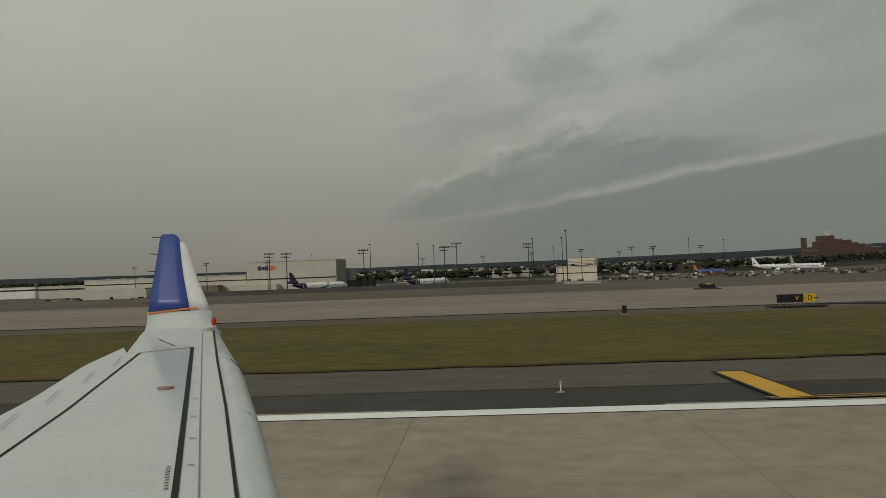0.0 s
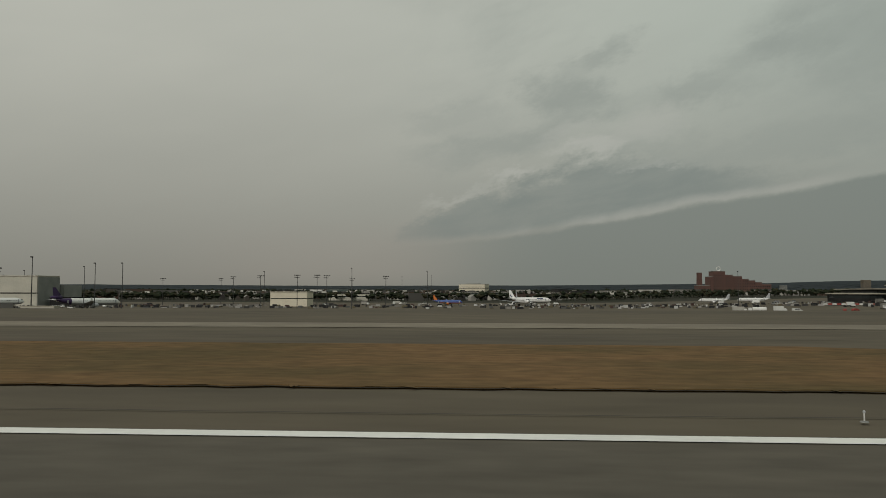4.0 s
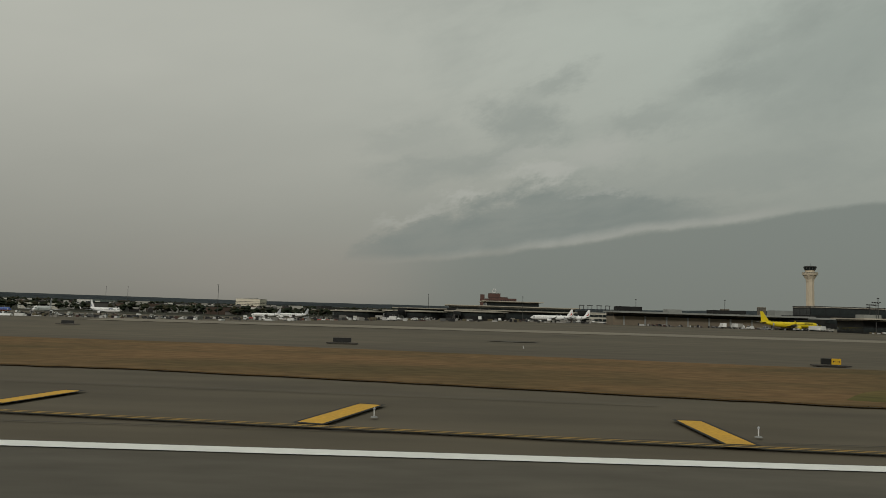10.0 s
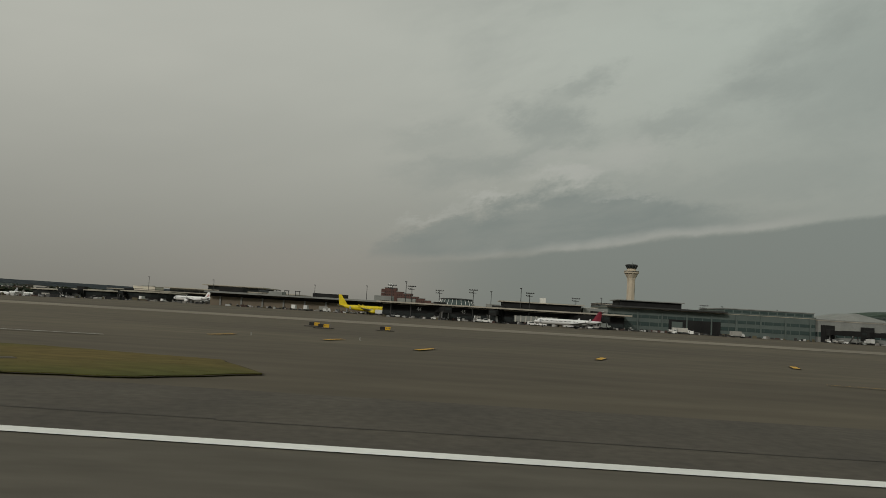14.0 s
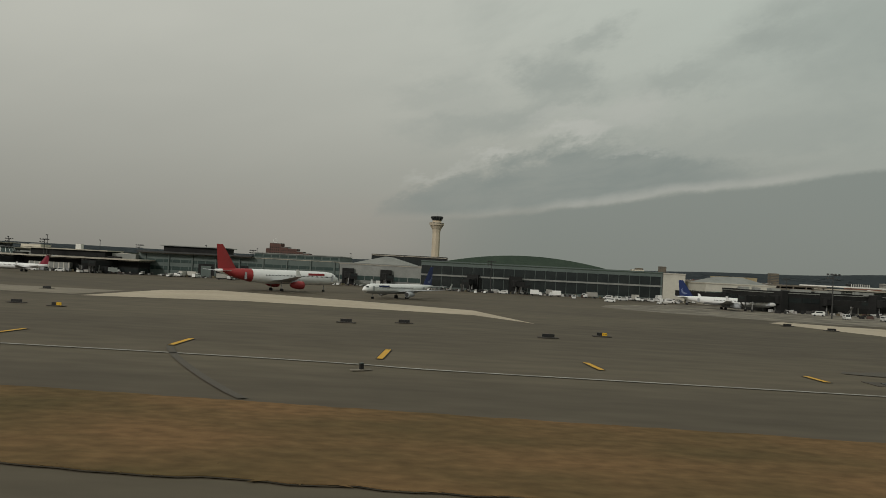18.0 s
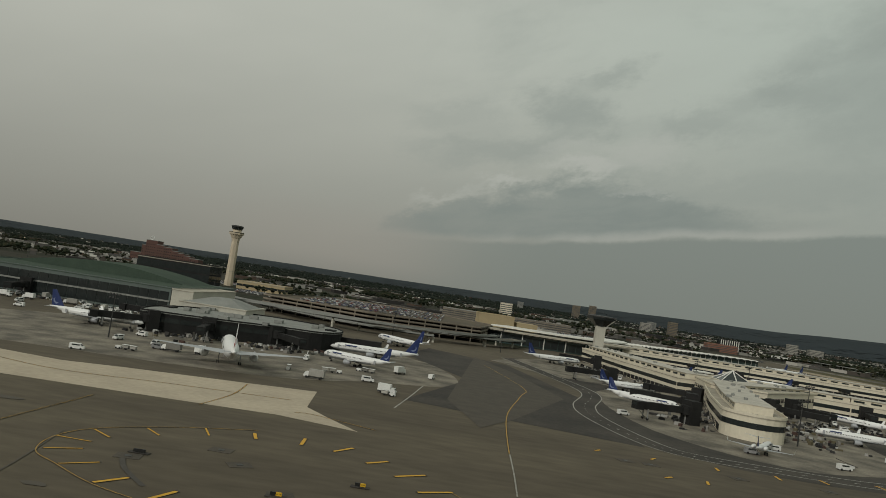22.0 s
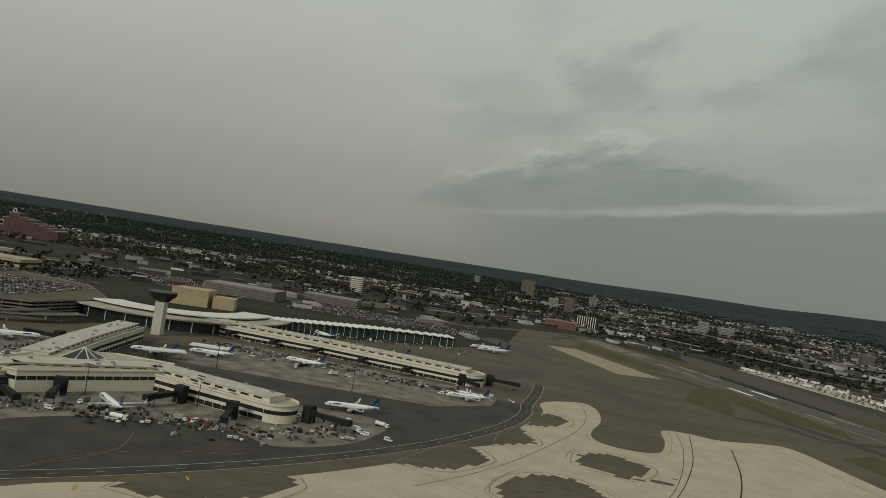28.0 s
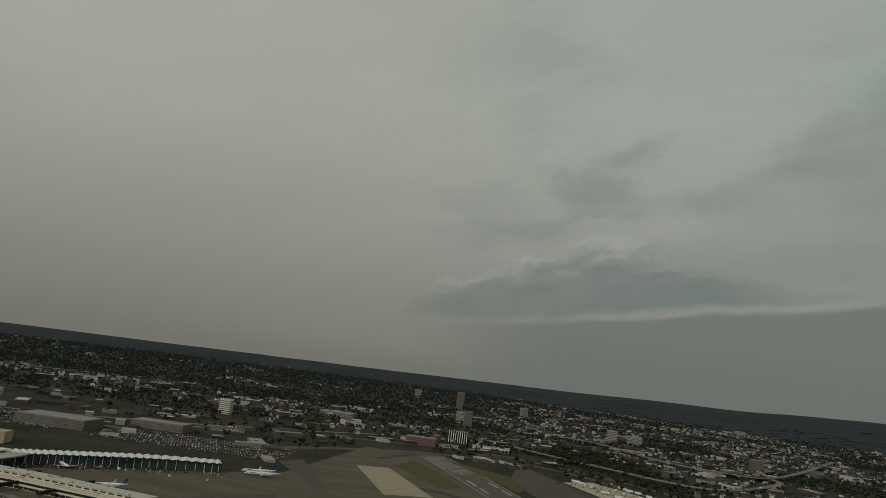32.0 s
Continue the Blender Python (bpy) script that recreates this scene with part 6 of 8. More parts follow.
for x in (-184, -170, -152, -130, -124):
    part("roof_vent", Shape().turn(x, 610, [(0.8, 16.9), (0.9, 17.8), (0.4, 18.3)], n=8), metal_grey, hangar)
low = block("cargo_shed", "low cream cargo shed with dock doors", "shed", [(-322, 600), (-188.9, 600), (-188.9, 640), (-322, 640)], 6.8, pale_wall, pale_roof, ((2.8, 3.6, dark_wall, 0),), parapet=0.4)
part("front_bay", Shape().box(-292, 592, -4.2, 56, 15.4, 8.4), pale_wall, low)
part("bay_opening", Shape().box(-258, 599.7, -4.4, 10, 0.3, 7.2), dark_wall, low)
block("brown_store", "brown ribbed cargo store beside the shed", "store", rect(-236, -204, 576, 588), -0.6, brown_wall, pale_roof, (), parapet=0.2)
for x in range(-314, -210, 14):
    part("dock_door", Shape().box(x, 599.85, -5.4, 6, 0.15, 4.6), grey_wall, low)
    part("roof_unit", Shape().box(x + 4, 615, 7.7, 3, 3, 1.3), grey_wall, low)
block("dock_canopy", "dark open loading canopy beside the hangar", "canopy", [(-109, 606), (-88, 606), (-88, 622), (-109, 622)], -0.5, dark_wall, dark_wall, (), parapet=0)
# blast wall in front of the cargo apron
concrete_dark = material("weathered_concrete_wall", (0.085, 0.083, 0.075), 0.9, other=(0.06, 0.059, 0.054), size=6, amount=0.8, fine=0.12)
fence = thing("blast_wall", "long dark grey blast wall in front of the cargo apron", "wall", 0, 0, 0)
for k in range(23):
    part("panel", Shape().box(-125.5 + 7 * k, 340, -3.2, 6.98, 0.5, 4.0), concrete_dark, fence)
block("low_store", "low pale store at the end of the blast wall", "store", rect(36, 52, 339, 344), -2.7, pale_wall, pale_roof, (), parapet=0)

# ---------------------------------------------------------------- far buildings seen from the ground
block("maintenance_hangar", "cream flat-roofed shed with a dark seam", "hangar", [(64, 645), (96, 645), (96, 668), (64, 668)], 3.9, cream, pale_roof, ((-1.6, -0.9, dark_wall, 0),), parapet=0.4)
hotel = block("airport_hotel", "broad cream hotel with rows of dark windows", "hotel", [(186, 1670), (243, 1650), (252, 1676), (195, 1696)], 21, cream, pale_roof, tuple((2.6 + 3.2 * k, 3.4 + 3.2 * k, glass_dark, 4.0) for k in range(5)), parapet=0.6)
part("roof_house", Shape().box(218, 1674, 22.4, 30, 10, 2.6, -19), grey_wall, hotel)
block("freight_building", "long low grey freight building", "warehouse", [(198, 1276), (288, 1284), (288, 1310), (198, 1302)], 3.4, grey_wall, pale_roof, ((2.0, 3.6, glass_dark, 6),), parapet=0.4)
block("office_building", "blue-grey office block with window rows", "office block", [(-92, 1595), (-49, 1610), (-55, 1640), (-98, 1625)], 9.5, green_wall, grey_wall, tuple((z, z + 1.8, glass_dark, 4) for z in (-4, 0, 4)), parapet=0.5)
block("office_building", "white office block with window rows", "office block", [(-130, 1605), (-104, 1608), (-106, 1630), (-132, 1627)], 9.0, white_roof, pale_roof, tuple((z, z + 1.5, glass_dark, 3) for z in (-4, -1, 2, 5)), parapet=0.4)
for x, y, w, d, h, m in ((350, 1440, 66, 40, 3.0, pale_wall), (115, 1380, 52, 20, -0.6, grey_wall), (-420, 700, 90, 50, 3, pale_wall), (-520, 760, 60, 50, 3, white_roof), (14, 1120, 60, 24, 0.5, pale_wall)):
    block("warehouse", "low flat warehouse beyond the aprons", "warehouse", [(x, y), (x + w, y), (x + w, y + d), (x, y + d)], h, m, pale_roof, ((h - 3.4, h - 1.8, glass_dark, 7),), parapet=0.4)
# brick brewery with its chimney and ring sign
brew = thing("brick_brewery", "tall stepped red brick brewery with a white ring roof sign", "brewery", 75, 0, 0)
for x0, x1, h in ((634, 658, 20), (658, 666, 39), (666, 692, 51), (692, 708, 43), (708, 728, 40), (728, 742, 34), (742, 756, 31), (756, 770, 27), (770, 790, 23)):
    wing_ = part("wing", Shape().box((x0 + x1) / 2, 1712, h / 2, x1 - x0 - 0.2, 34, h), brick_red, brew)
    part("roof_cap", Shape().box((x0 + x1) / 2, 1712, h + 0.5, x1 - x0 + 0.4, 34.6, 1.0), grey_wall, wing_)
    for z in range(6, int(h) - 3, 6):
        s = Shape()
        for q in range(int((x1 - x0) / 4.5)):
            s.box(x0 + 2.5 + q * 4.5, 1694.9, z, 1.7, 0.2, 2.6)
        if s.v:
            tagged(part("glazing_row", s, glass_dark, wing_), kind="stuff")
ring = Shape()
for q in range(16):
    a, b = q * math.pi / 8, (q + 1) * math.pi / 8
    ring.tube((678 + 4.2 * math.cos(a), 1697, 56.6 + 4.2 * math.sin(a)), (678 + 4.2 * math.cos(b), 1697, 56.6 + 4.2 * math.sin(b)), 0.9, n=6)
part("ring_sign", ring, van_white, brew)
part("sign_frame", Shape().tube((678, 1697.5, 51), (678, 1697.5, 53), 0.5), metal_dark, brew)
stack = thing("brick_chimney", "square red brick chimney beside the brewery", "chimney", 731, 1768, 0)
part("shaft", Shape().box(0, 0, 24.5, 11, 11, 49, taper=0.86), brick_red, stack)
part("cap", Shape().box(0, 0, 49.5, 10, 10, 1.0), brick_red, stack)

# ---------------------------------------------------------------- terminal A side
for x0, x1, y0, y1, z0, z1, m in ((592, 770, 690, 760, 0, 7, dark_wall), (640, 755, 700, 760, 7.4, 11, grey_wall), (674, 722, 705, 760, 11.4, 15.6, dark_wall)):
    b = block("terminal_hall", "stepped dark terminal hall with overhanging flat roofs", "terminal", rect(x0, x1, y0, y1), z1, m, pale_roof, ((max(z0 + 0.6, 1), z1 - 0.8, glass_dark, 7),), parapet=0.6, z0=z0, group="terminal halls")
    part("eave_slab", Shape().box((x0 + x1) / 2, (y0 + y1) / 2, z1 + 0.9, x1 - x0 + 9, y1 - y0 + 9, 0.7), pale_roof, b)
for x, y, r in ((610, 640, 26), (560, 660, 22), (660, 615, 24)):
    sat = thing("round_satellite", "round dark satellite with a pale flat roof", "satellite", x, y, fall(x, y), group="satellites")
    part("drum", Shape().turn(0, 0, [(r, 0), (r, 6.4)], n=24), dark_wall, sat)
    part("roof", Shape().turn(0, 0, [(r + 2.0, 6.4), (r + 2.0, 7.2), (r * 0.6, 7.6)], n=24), pale_roof, sat)
    part("window_ring", Shape().turn(0, 0, [(r + 0.1, 3.2), (r + 0.1, 5.6)], n=24), glass_dark, sat)
for x0, x1 in ((742, 773),):
    pr = block("boarding_block", "two-storey pale boarding block with square windows", "terminal", rect(x0, x1, 618, 640), 7.6, pale_wall, pale_roof, ((1.2, 3.2, glass_dark, 3.4), (4.6, 6.6, glass_dark, 3.4)), parapet=0.4)
    for x in (745.8, 752.5, 760, 767, 776):
        part("roof_frame", Shape().tube((x - 1.6, 620, 7.8), (x - 1.6, 620, 14), 0.25).tube((x + 1.6, 620, 7.8), (x + 1.6, 620, 14), 0.25).tube((x - 2.2, 620, 14), (x + 2.2, 620, 14), 0.3), metal_dark, pr)
link = block("link_building", "long low link building with dull brown wall bays", "terminal", rect(744, 872, 500, 520), 7.4, brown_wall, dark_wall, ((5.8, 7.2, dark_wall, 0),), parapet=0.5)
for k in range(9):
    part("bay_column", Shape().box(751 + 14 * k, 499.7, 3.0, 1.0, 0.7, 6.0), grey_wall, link)
part("roof_band", Shape().box(808, 508, 8.6, 132, 30, 1.1), grey_wall, link)

# ---------------------------------------------------------------- terminal B side
gate = block("gate_building", "long low dark gate building with a pale roof edge", "terminal", rect(866, 1000, 424, 452), 7.0, dark_wall, pale_roof, ((1.0, 3.4, glass_dark, 6),), parapet=0.5)
part("eave_slab", Shape().box(933, 436, 8.1, 140, 36, 0.8), pale_roof, gate)
for x, num in ((886.4, "44"), (911, "45")):
    pn = part("gate_panel", Shape().box(x, 423.6, 4.9, 9, 0.4, 3.6), dark_wall, gate)
    o = glyph(num, pn, x, 5.0, 2.6, van_white)
    o.location[1] = 423.3 * K
part("upper_floor", Shape().box(955, 440, 10.4, 44, 18, 3.4), dark_wall, gate)
part("upper_eave", Shape().box(955, 440, 12.4, 48, 21, 0.6), pale_roof, gate)
for x0, w0, z0 in ((878, 10, 2.2), (986, 14, 2.8), (928, 8, 1.8)):
    part("roof_house", Shape().box(x0, 440, 8.5 + z0 / 2, w0, 9, z0), grey_wall, gate)
for x0, w0, z0 in ((756, 16, 3.2), (786, 9, 2.2), (822, 22, 2.6), (858, 12, 3.6)):
    part("roof_house", Shape().box(x0, 510, 9.1 + z0 / 2, w0, 12, z0), dark_wall if w0 > 12 else grey_wall, link)
part("roof_house", Shape().box(978, 446, 10.1, 20, 12, 3.0), pale_wall, gate)
part("lift_shaft", Shape().box(956.5, 441, 14.1, 3.2, 3.2, 3.2), white_roof, gate)
ramp_way = thing("boarding_corridor", "pale ribbed boarding corridor in front of the gate building", "corridor", 951, 420.5, 0)
part("tunnel", Shape().box(0, 0, 3.1, 24, 2.8, 3.2), grey_wall, ramp_way)
for k in range(9):
    part("rib", Shape().box(-11.2 + 2.8 * k, 0, 3.1, 0.5, 3.1, 3.5), pale_wall, ramp_way)
for k in (-9, 0, 9):
    part("leg", Shape().tube((k, 0, 0), (k, 0, 1.7), 0.3, n=8), metal_grey, ramp_way)
rot = thing("roof_rotunda", "round glazed rooftop lounge with a dark cap", "rotunda", 907, 440, 8.6)
part("glass_ring", Shape().turn(0, 0, [(10.5, 0), (9.0, 3.2)], n=24), glass_green, rot)
part("cap", Shape().turn(0, 0, [(9.6, 3.2), (9.2, 3.7), (3, 4.0)], n=24), metal_dark, rot)
for a in range(0, 360, 15):
    part("mullion", Shape().tube((10.6 * math.cos(radians(a)), 10.6 * math.sin(radians(a)), 0), (9.1 * math.cos(radians(a)), 9.1 * math.sin(radians(a)), 3.2), 0.14, n=5), van_white, rot)
hall = block("arrivals_hall", "green-grey clad arrivals hall with a dark service bay", "terminal", rect(993, 1112, 440, 490), 12.6, green_wall, pale_roof, ((3.2, 5.4, glass_green, 5), (7.6, 9.4, glass_green, 5)), parapet=0.7)
part("service_bay", Shape().box(1043.5, 439.8, 3.9, 29.4, 0.5, 7.8), dark_wall, hall)
part("bay_door", Shape().box(1033.5, 439.4, 3.4, 6, 0.3, 6.4), green_wall, hall)
part("roof_slab", Shape().box(1027, 447, 13.5, 68, 22, 0.9), metal_dark, hall)
part("roof_house", Shape().box(1021, 462, 15.4, 36, 22, 4.0), dark_wall, hall)
part("roof_house_eave", Shape().box(1021, 462, 17.6, 39, 25, 0.5), grey_wall, hall)
part("upper_storey", Shape().box(1086.4, 465, 14.2, 50.8, 46, 3.0), green_wall, hall)
part("upper_coping", Shape().box(1086.4, 465, 15.95, 51.6, 46.8, 0.5), grey_wall, hall)
for k in range(10):
    part("upper_window", Shape().box(1063.5 + 5 * k, 441.9, 14.2, 4.2, 0.2, 1.9), glass_green, hall)
for k in range(9):
    part("pilaster", Shape().box(997 + 14 * k, 439.6, 6.3, 0.8, 0.5, 12.4), green_wall, hall)
curve = block("curved_annex", "grey annex with a peaked grey roof", "terminal", rect(1112.5, 1160, 438, 486), 12.0, grey_wall, pale_roof, ((3.0, 5.6, glass_green, 5),), parapet=0.6)
part("peaked_roof", Shape().add([(1118, 440, 12.4), (1158, 440, 12.4), (1158, 484, 12.4), (1118, 484, 12.4), (1138, 446, 17.5), (1140, 478, 17.5)], [(0, 1, 4), (1, 2, 5, 4), (2, 3, 5), (3, 0, 4, 5)]), grey_wall, curve)
bhall = block("international_hall", "long green glass international hall", "terminal", rect(1160, 1299, 438, 560), 15.5, green_wall, green_roof, (), parapet=0.6)
for z0, z1, pit in ((1.5, 7.6, 2.2), (8.8, 13.6, 2.2)):
    for k in range(23):
        x = 1163 + 6.0 * k
        pane = part("glazing", Shape().box(x, 437.8, (z0 + z1) / 2, 5.6, 0.25, z1 - z0), glass_dark, bhall)
part("sill_band", Shape().box(1229.5, 437.5, 8.2, 139, 0.6, 0.9), grey_wall, bhall)
part("barrel_roof", Shape().add([(1166 + 118 * t, y, 15.6 + 7.6 * math.sin(math.pi * t) ** 0.85) for y in (500, 558) for t in [k / 24 for k in range(25)]], [(k, k + 1, 26 + k, 25 + k) for k in range(24)] + [tuple(range(24, -1, -1)), tuple(range(25, 50))]), green_roof, bhall)
block("plain_end_block", "plain pale end block of the hall", "terminal", rect(1299.4, 1312, 438, 520), 15.2, pale_wall, pale_roof, (), parapet=0.5)
pav = block("skylight_pavilion", "pale pavilion with a grey hipped roof", "terminal", rect(1315, 1352, 410, 450), 11, pale_wall, pale_roof, ((4, 7, glass_green, 5),), parapet=0.5)
part("hipped_roof", Shape().add([(1316, 412, 11.4), (1351, 412, 11.4), (1351, 448, 11.4), (1316, 448, 11.4), (1328, 424, 15.4), (1339, 424, 15.4), (1339, 436, 15.4), (1328, 436, 15.4)], [(0, 1, 5, 4), (1, 2, 6, 5), (2, 3, 7, 6), (3, 0, 4, 7), (4, 5, 6, 7)]), grey_wall, pav)
sat3 = block("dark_satellite", "low dark satellite with a flat grey roof and gates", "satellite", smooth_line([(1322, 345), (1350, 352), (1380, 366), (1402, 372), (1408, 396), (1396, 420), (1360, 428), (1324, 405), (1316, 372), (1322, 345)], 3)[:-1], 8.6, dark_wall, grey_wall, ((4.6, 6.8, glass_dark, 5),), parapet=0.6)
r = random.Random(12)
for k in range(16):
    part("roof_unit", Shape().box(r.uniform(1330, 1395), r.uniform(362, 412), 9.8, r.uniform(2, 6), r.uniform(2, 4), 1.5), grey_wall, sat3)

# ---------------------------------------------------------------- terminal C piers
def back(pts, f=1.06, cx=1648.0):
    """Plan points set a little further from the runway."""
    return [(cx + (p[0] - cx) * f, p[1] * f, *p[2:]) for p in pts]


pier("striped_pier", "cream striped pier with rounded end and flat roof", back([(1590, 287), (1600, 330), (1618, 396), (1674, 446), (1700, 437), (1752, 420)]), 24, 9, (True, True))
stem = pier("striped_pier", "cream pier stem leading to the main terminal", back([(1585, 585), (1597, 500), (1612, 425)]), 26, 9, (False, False))
sky = thing("pyramid_skylight", "glass pyramid skylight with white ribs on the pier roof", "skylight", *back([(1634, 436)])[0], 11.4)
part("glass", Shape().add([(-9, -9, 0), (9, -9, 0), (9, 9, 0), (-9, 9, 0), (0, 0, 6)], [(0, 1, 4), (1, 2, 4), (2, 3, 4), (3, 0, 4)]), glass_dark, sky)
for s in ((-9, -9), (9, -9), (9, 9), (-9, 9), (0, -9), (9, 0), (0, 9), (-9, 0)):
    part("rib", Shape().tube((s[0], s[1], 0), (0, 0, 6.1), 0.35, n=5), white_roof, sky)
part("curb", Shape().box(0, 0, -0.8, 19.5, 19.5, 1.6), cream, sky)
hub = block("pier_hub", "broad hub where the pier arms meet", "terminal", back([(1606, 385), (1632, 380), (1682, 436), (1676, 462), (1640, 462), (1612, 440)]), 10.8, cream, pale_roof, ((6.4, 8.4, glass_dark, 5),), parapet=0.8)
pier("striped_pier", "long cream striped middle pier with rooftop spine", back([(1598, 708), (1720, 690), (1850, 660)], 1.04), 28, 9, (False, True))
c3 = thing("wavy_pier", "glass pier under a white saw-toothed roof", "terminal pier", 0, 0, 0, group="terminal piers")
C3 = smooth_line([(1618, 800), (1652, 832), (1700, 872), (1756, 915), (1828, 948)], 8)
for i in range(len(C3) - 1):
    (xa, ya), (xb, yb) = C3[i], C3[i + 1]
    d = math.hypot(xb - xa, yb - ya)
    rz = math.degrees(math.atan2(yb - ya, xb - xa))
    m = ((xa + xb) / 2, (ya + yb) / 2)
    bay = part("glass_bay", Shape().box(*m, 5.4, d, 22, 10.8, rz), glass_green, c3)
    part("bay_frame", Shape().box(*m, 5.4, 0.6, 22.4, 10.9, rz), white_roof, bay)
    nx, ny = -(yb - ya) / d, (xb - xa) / d
    part("roof_fold", Shape().add([(xa + nx * 15, ya + ny * 15, 11.0), (xa - nx * 15, ya - ny * 15, 11.0), (m[0] - nx * 15, m[1] - ny * 15, 12.3), (m[0] + nx * 15, m[1] + ny * 15, 12.3), (xb + nx * 15, yb + ny * 15, 11.0), (xb - nx * 15, yb - ny * 15, 11.0)], [(0, 1, 2, 3), (3, 2, 5, 4)]), white_roof, c3)
ramp = thing("ramp_tower", "ramp control tower with a wide dark flared cab", "ramp tower", 1588, 661, 0)
part("shaft", Shape().box(0, 0, 15, 8, 8, 30), pale_wall, ramp)
part("cab", Shape().turn(0, 0, [(5, 28.6), (12, 34.5), (12.6, 36.5)], n=8), glass_dark, ramp)
part("cab_roof", Shape().turn(0, 0, [(13, 36.5), (13, 37.4), (6, 38)], n=8), metal_dark, ramp)
ring = arc(1545, 800, 112, -135, 20, 18)
inner = arc(1545, 800, 62, 20, -135, 14)
main = block("main_terminal", "curved glass main terminal with stacked pale roofs", "terminal", ring + inner, 9.5, glass_green, pale_roof, ((1.0, 8.2, glass_dark, 5),), parapet=0.6)
for k, (rr, z) in enumerate(((118, 10.6), (96, 13.4))):
    part("upper_roof", Shape().prism(arc(1545, 800, rr, -120, 10, 16) + arc(1545, 800, 66, 10, -120, 12), z, z + 1.2), white_roof if k else pale_roof, main)
for a in range(-130, 20, 10):
    part("fin_column", Shape().tube((1545 + 112.8 * math.cos(radians(a)), 800 + 112.8 * math.sin(radians(a)), 0), (1545 + 112.8 * math.cos(radians(a)), 800 + 112.8 * math.sin(radians(a)), 9.5), 0.5, n=6), white_roof, main)
tb = block("tan_block", "windowless tan block rising behind the terminal", "plant building", [(1490, 905), (1532, 914), (1528, 950), (1486, 941)], 19, tan_wall, tan_wall, (), parapet=0.6)
part("step", Shape().box(1546, 935, 7, 26, 26, 14, 12), tan_wall, tb)
for x, y, rz in ((1655, 610, 10), (1640, 560, 30)):
    cano = thing("white_canopy", "white canopy roof over a bus stop", "canopy", x, y, 0, rz)
    part("roof", Shape().box(0, 0, 6.2, 30, 12, 0.8), white_roof, cano)
    for px in (-12, 0, 12):
        part("post", Shape().tube((px, 0, 0), (px, 0, 5.8), 0.3), metal_grey, cano)

# ---------------------------------------------------------------- garage, road decks and people-mover track
gar = thing("parking_garage", "three-level stained concrete parking garage with cars on its roof", "parking garage", 0, 0, 0)
GP = [(1300, 640), (1395, 600), (1486, 640), (1500, 740), (1430, 830), (1330, 860)]
cx, cy = sum(p[0] for p in GP) / 6, sum(p[1] for p in GP) / 6
for lv in range(4):
    part("deck", Shape().prism(GP, 2.6 + 3.0 * lv, 3.3 + 3.0 * lv), asphalt, gar)
    for i in range(6):
        a, b = GP[i], GP[(i + 1) % 6]
        d = math.hypot(b[0] - a[0], b[1] - a[1])
        part("parapet", Shape().box((a[0] + b[0]) / 2, (a[1] + b[1]) / 2, 3.7 + 3.0 * lv, d, 0.5, 1.2, math.degrees(math.atan2(b[1] - a[1], b[0] - a[0]))), garage_wall, gar)
# added dark solid stands in for the shade inside the open levels
part("core", Shape().prism([(cx + (x - cx) * 0.9, cy + (y - cy) * 0.9) for x, y in GP], 0, 11.6), dark_wall, gar)
for i in range(6):
    a, b = GP[i], GP[(i + 1) % 6]
    d = math.hypot(b[0] - a[0], b[1] - a[1])
    for k in range(int(d / 14)):
        t = (k + 0.5) * 14 / d
        part("column", Shape().tube((a[0] + (b[0] - a[0]) * t, a[1] + (b[1] - a[1]) * t, 0), (a[0] + (b[0] - a[0]) * t, a[1] + (b[1] - a[1]) * t, 12), 0.5, n=6), garage_wall, gar)


def deck_road(name, label, pts, width, z, cols=True, mat=None):
    top = thing(name, label, "elevated road", 0, 0, 0, group="elevated roads")
    pts = smooth_line(pts, 4)
    s = Shape().band(pts, width, z).band(pts, width, z - 1.1)
    part("deck", s, mat or concrete_grey, top)
    for off in (-1, 1):
        rail = Shape()
        for i in range(len(pts) - 1):
            (xa, ya), (xb, yb) = pts[i], pts[i + 1]
            d = math.hypot(xb - xa, yb - ya)
            nx, ny = -(yb - ya) / d * width / 2 * off, (xb - xa) / d * width / 2 * off
            rail.box((xa + xb) / 2 + nx, (ya + yb) / 2 + ny, z + 0.1, d + 0.4, 0.4, 1.2, math.degrees(math.atan2(yb - ya, xb - xa)))
        part("parapet", rail, grey_wall, top)
    if cols:
        for i in range(0, len(pts), 3):
            part("column", Shape().tube((*pts[i], -0.2), (*pts[i], z - 1.1), 0.9, n=8), pale_wall, top)
    return top


deck_road("people_mover_track", "grey elevated people-mover track on columns", [(780, 640), (960, 560), (1180, 580), (1300, 570), (1400, 545), (1480, 590), (1500, 640)], 5, 8.5, mat=grey_wall)
deck_road("departures_road", "elevated departures road with pale parapets", [(1000, 640), (1200, 640), (1340, 610), (1440, 585), (1500, 615), (1520, 660)], 12, 6.5)
deck_road("departures_road", "elevated access road with pale parapets", [(1120, 720), (1250, 680), (1370, 570), (1450, 560)], 9, 5.0)
deck_road("highway_ramp", "curved pale concrete highway ramp", [(2150, 1860), (2250, 1725), (2350, 1615), (2500, 1460), (2600, 1478), (2735, 1660), (2800, 1790), (2790, 1915), (2955, 2200)], 14, 7)
deck_road("highway_ramp", "elevated pale concrete highway on columns", [(2320, 2340), (2460, 2230), (2566, 1913), (2680, 1820), (2845, 1905), (3400, 2920)], 14, 9)
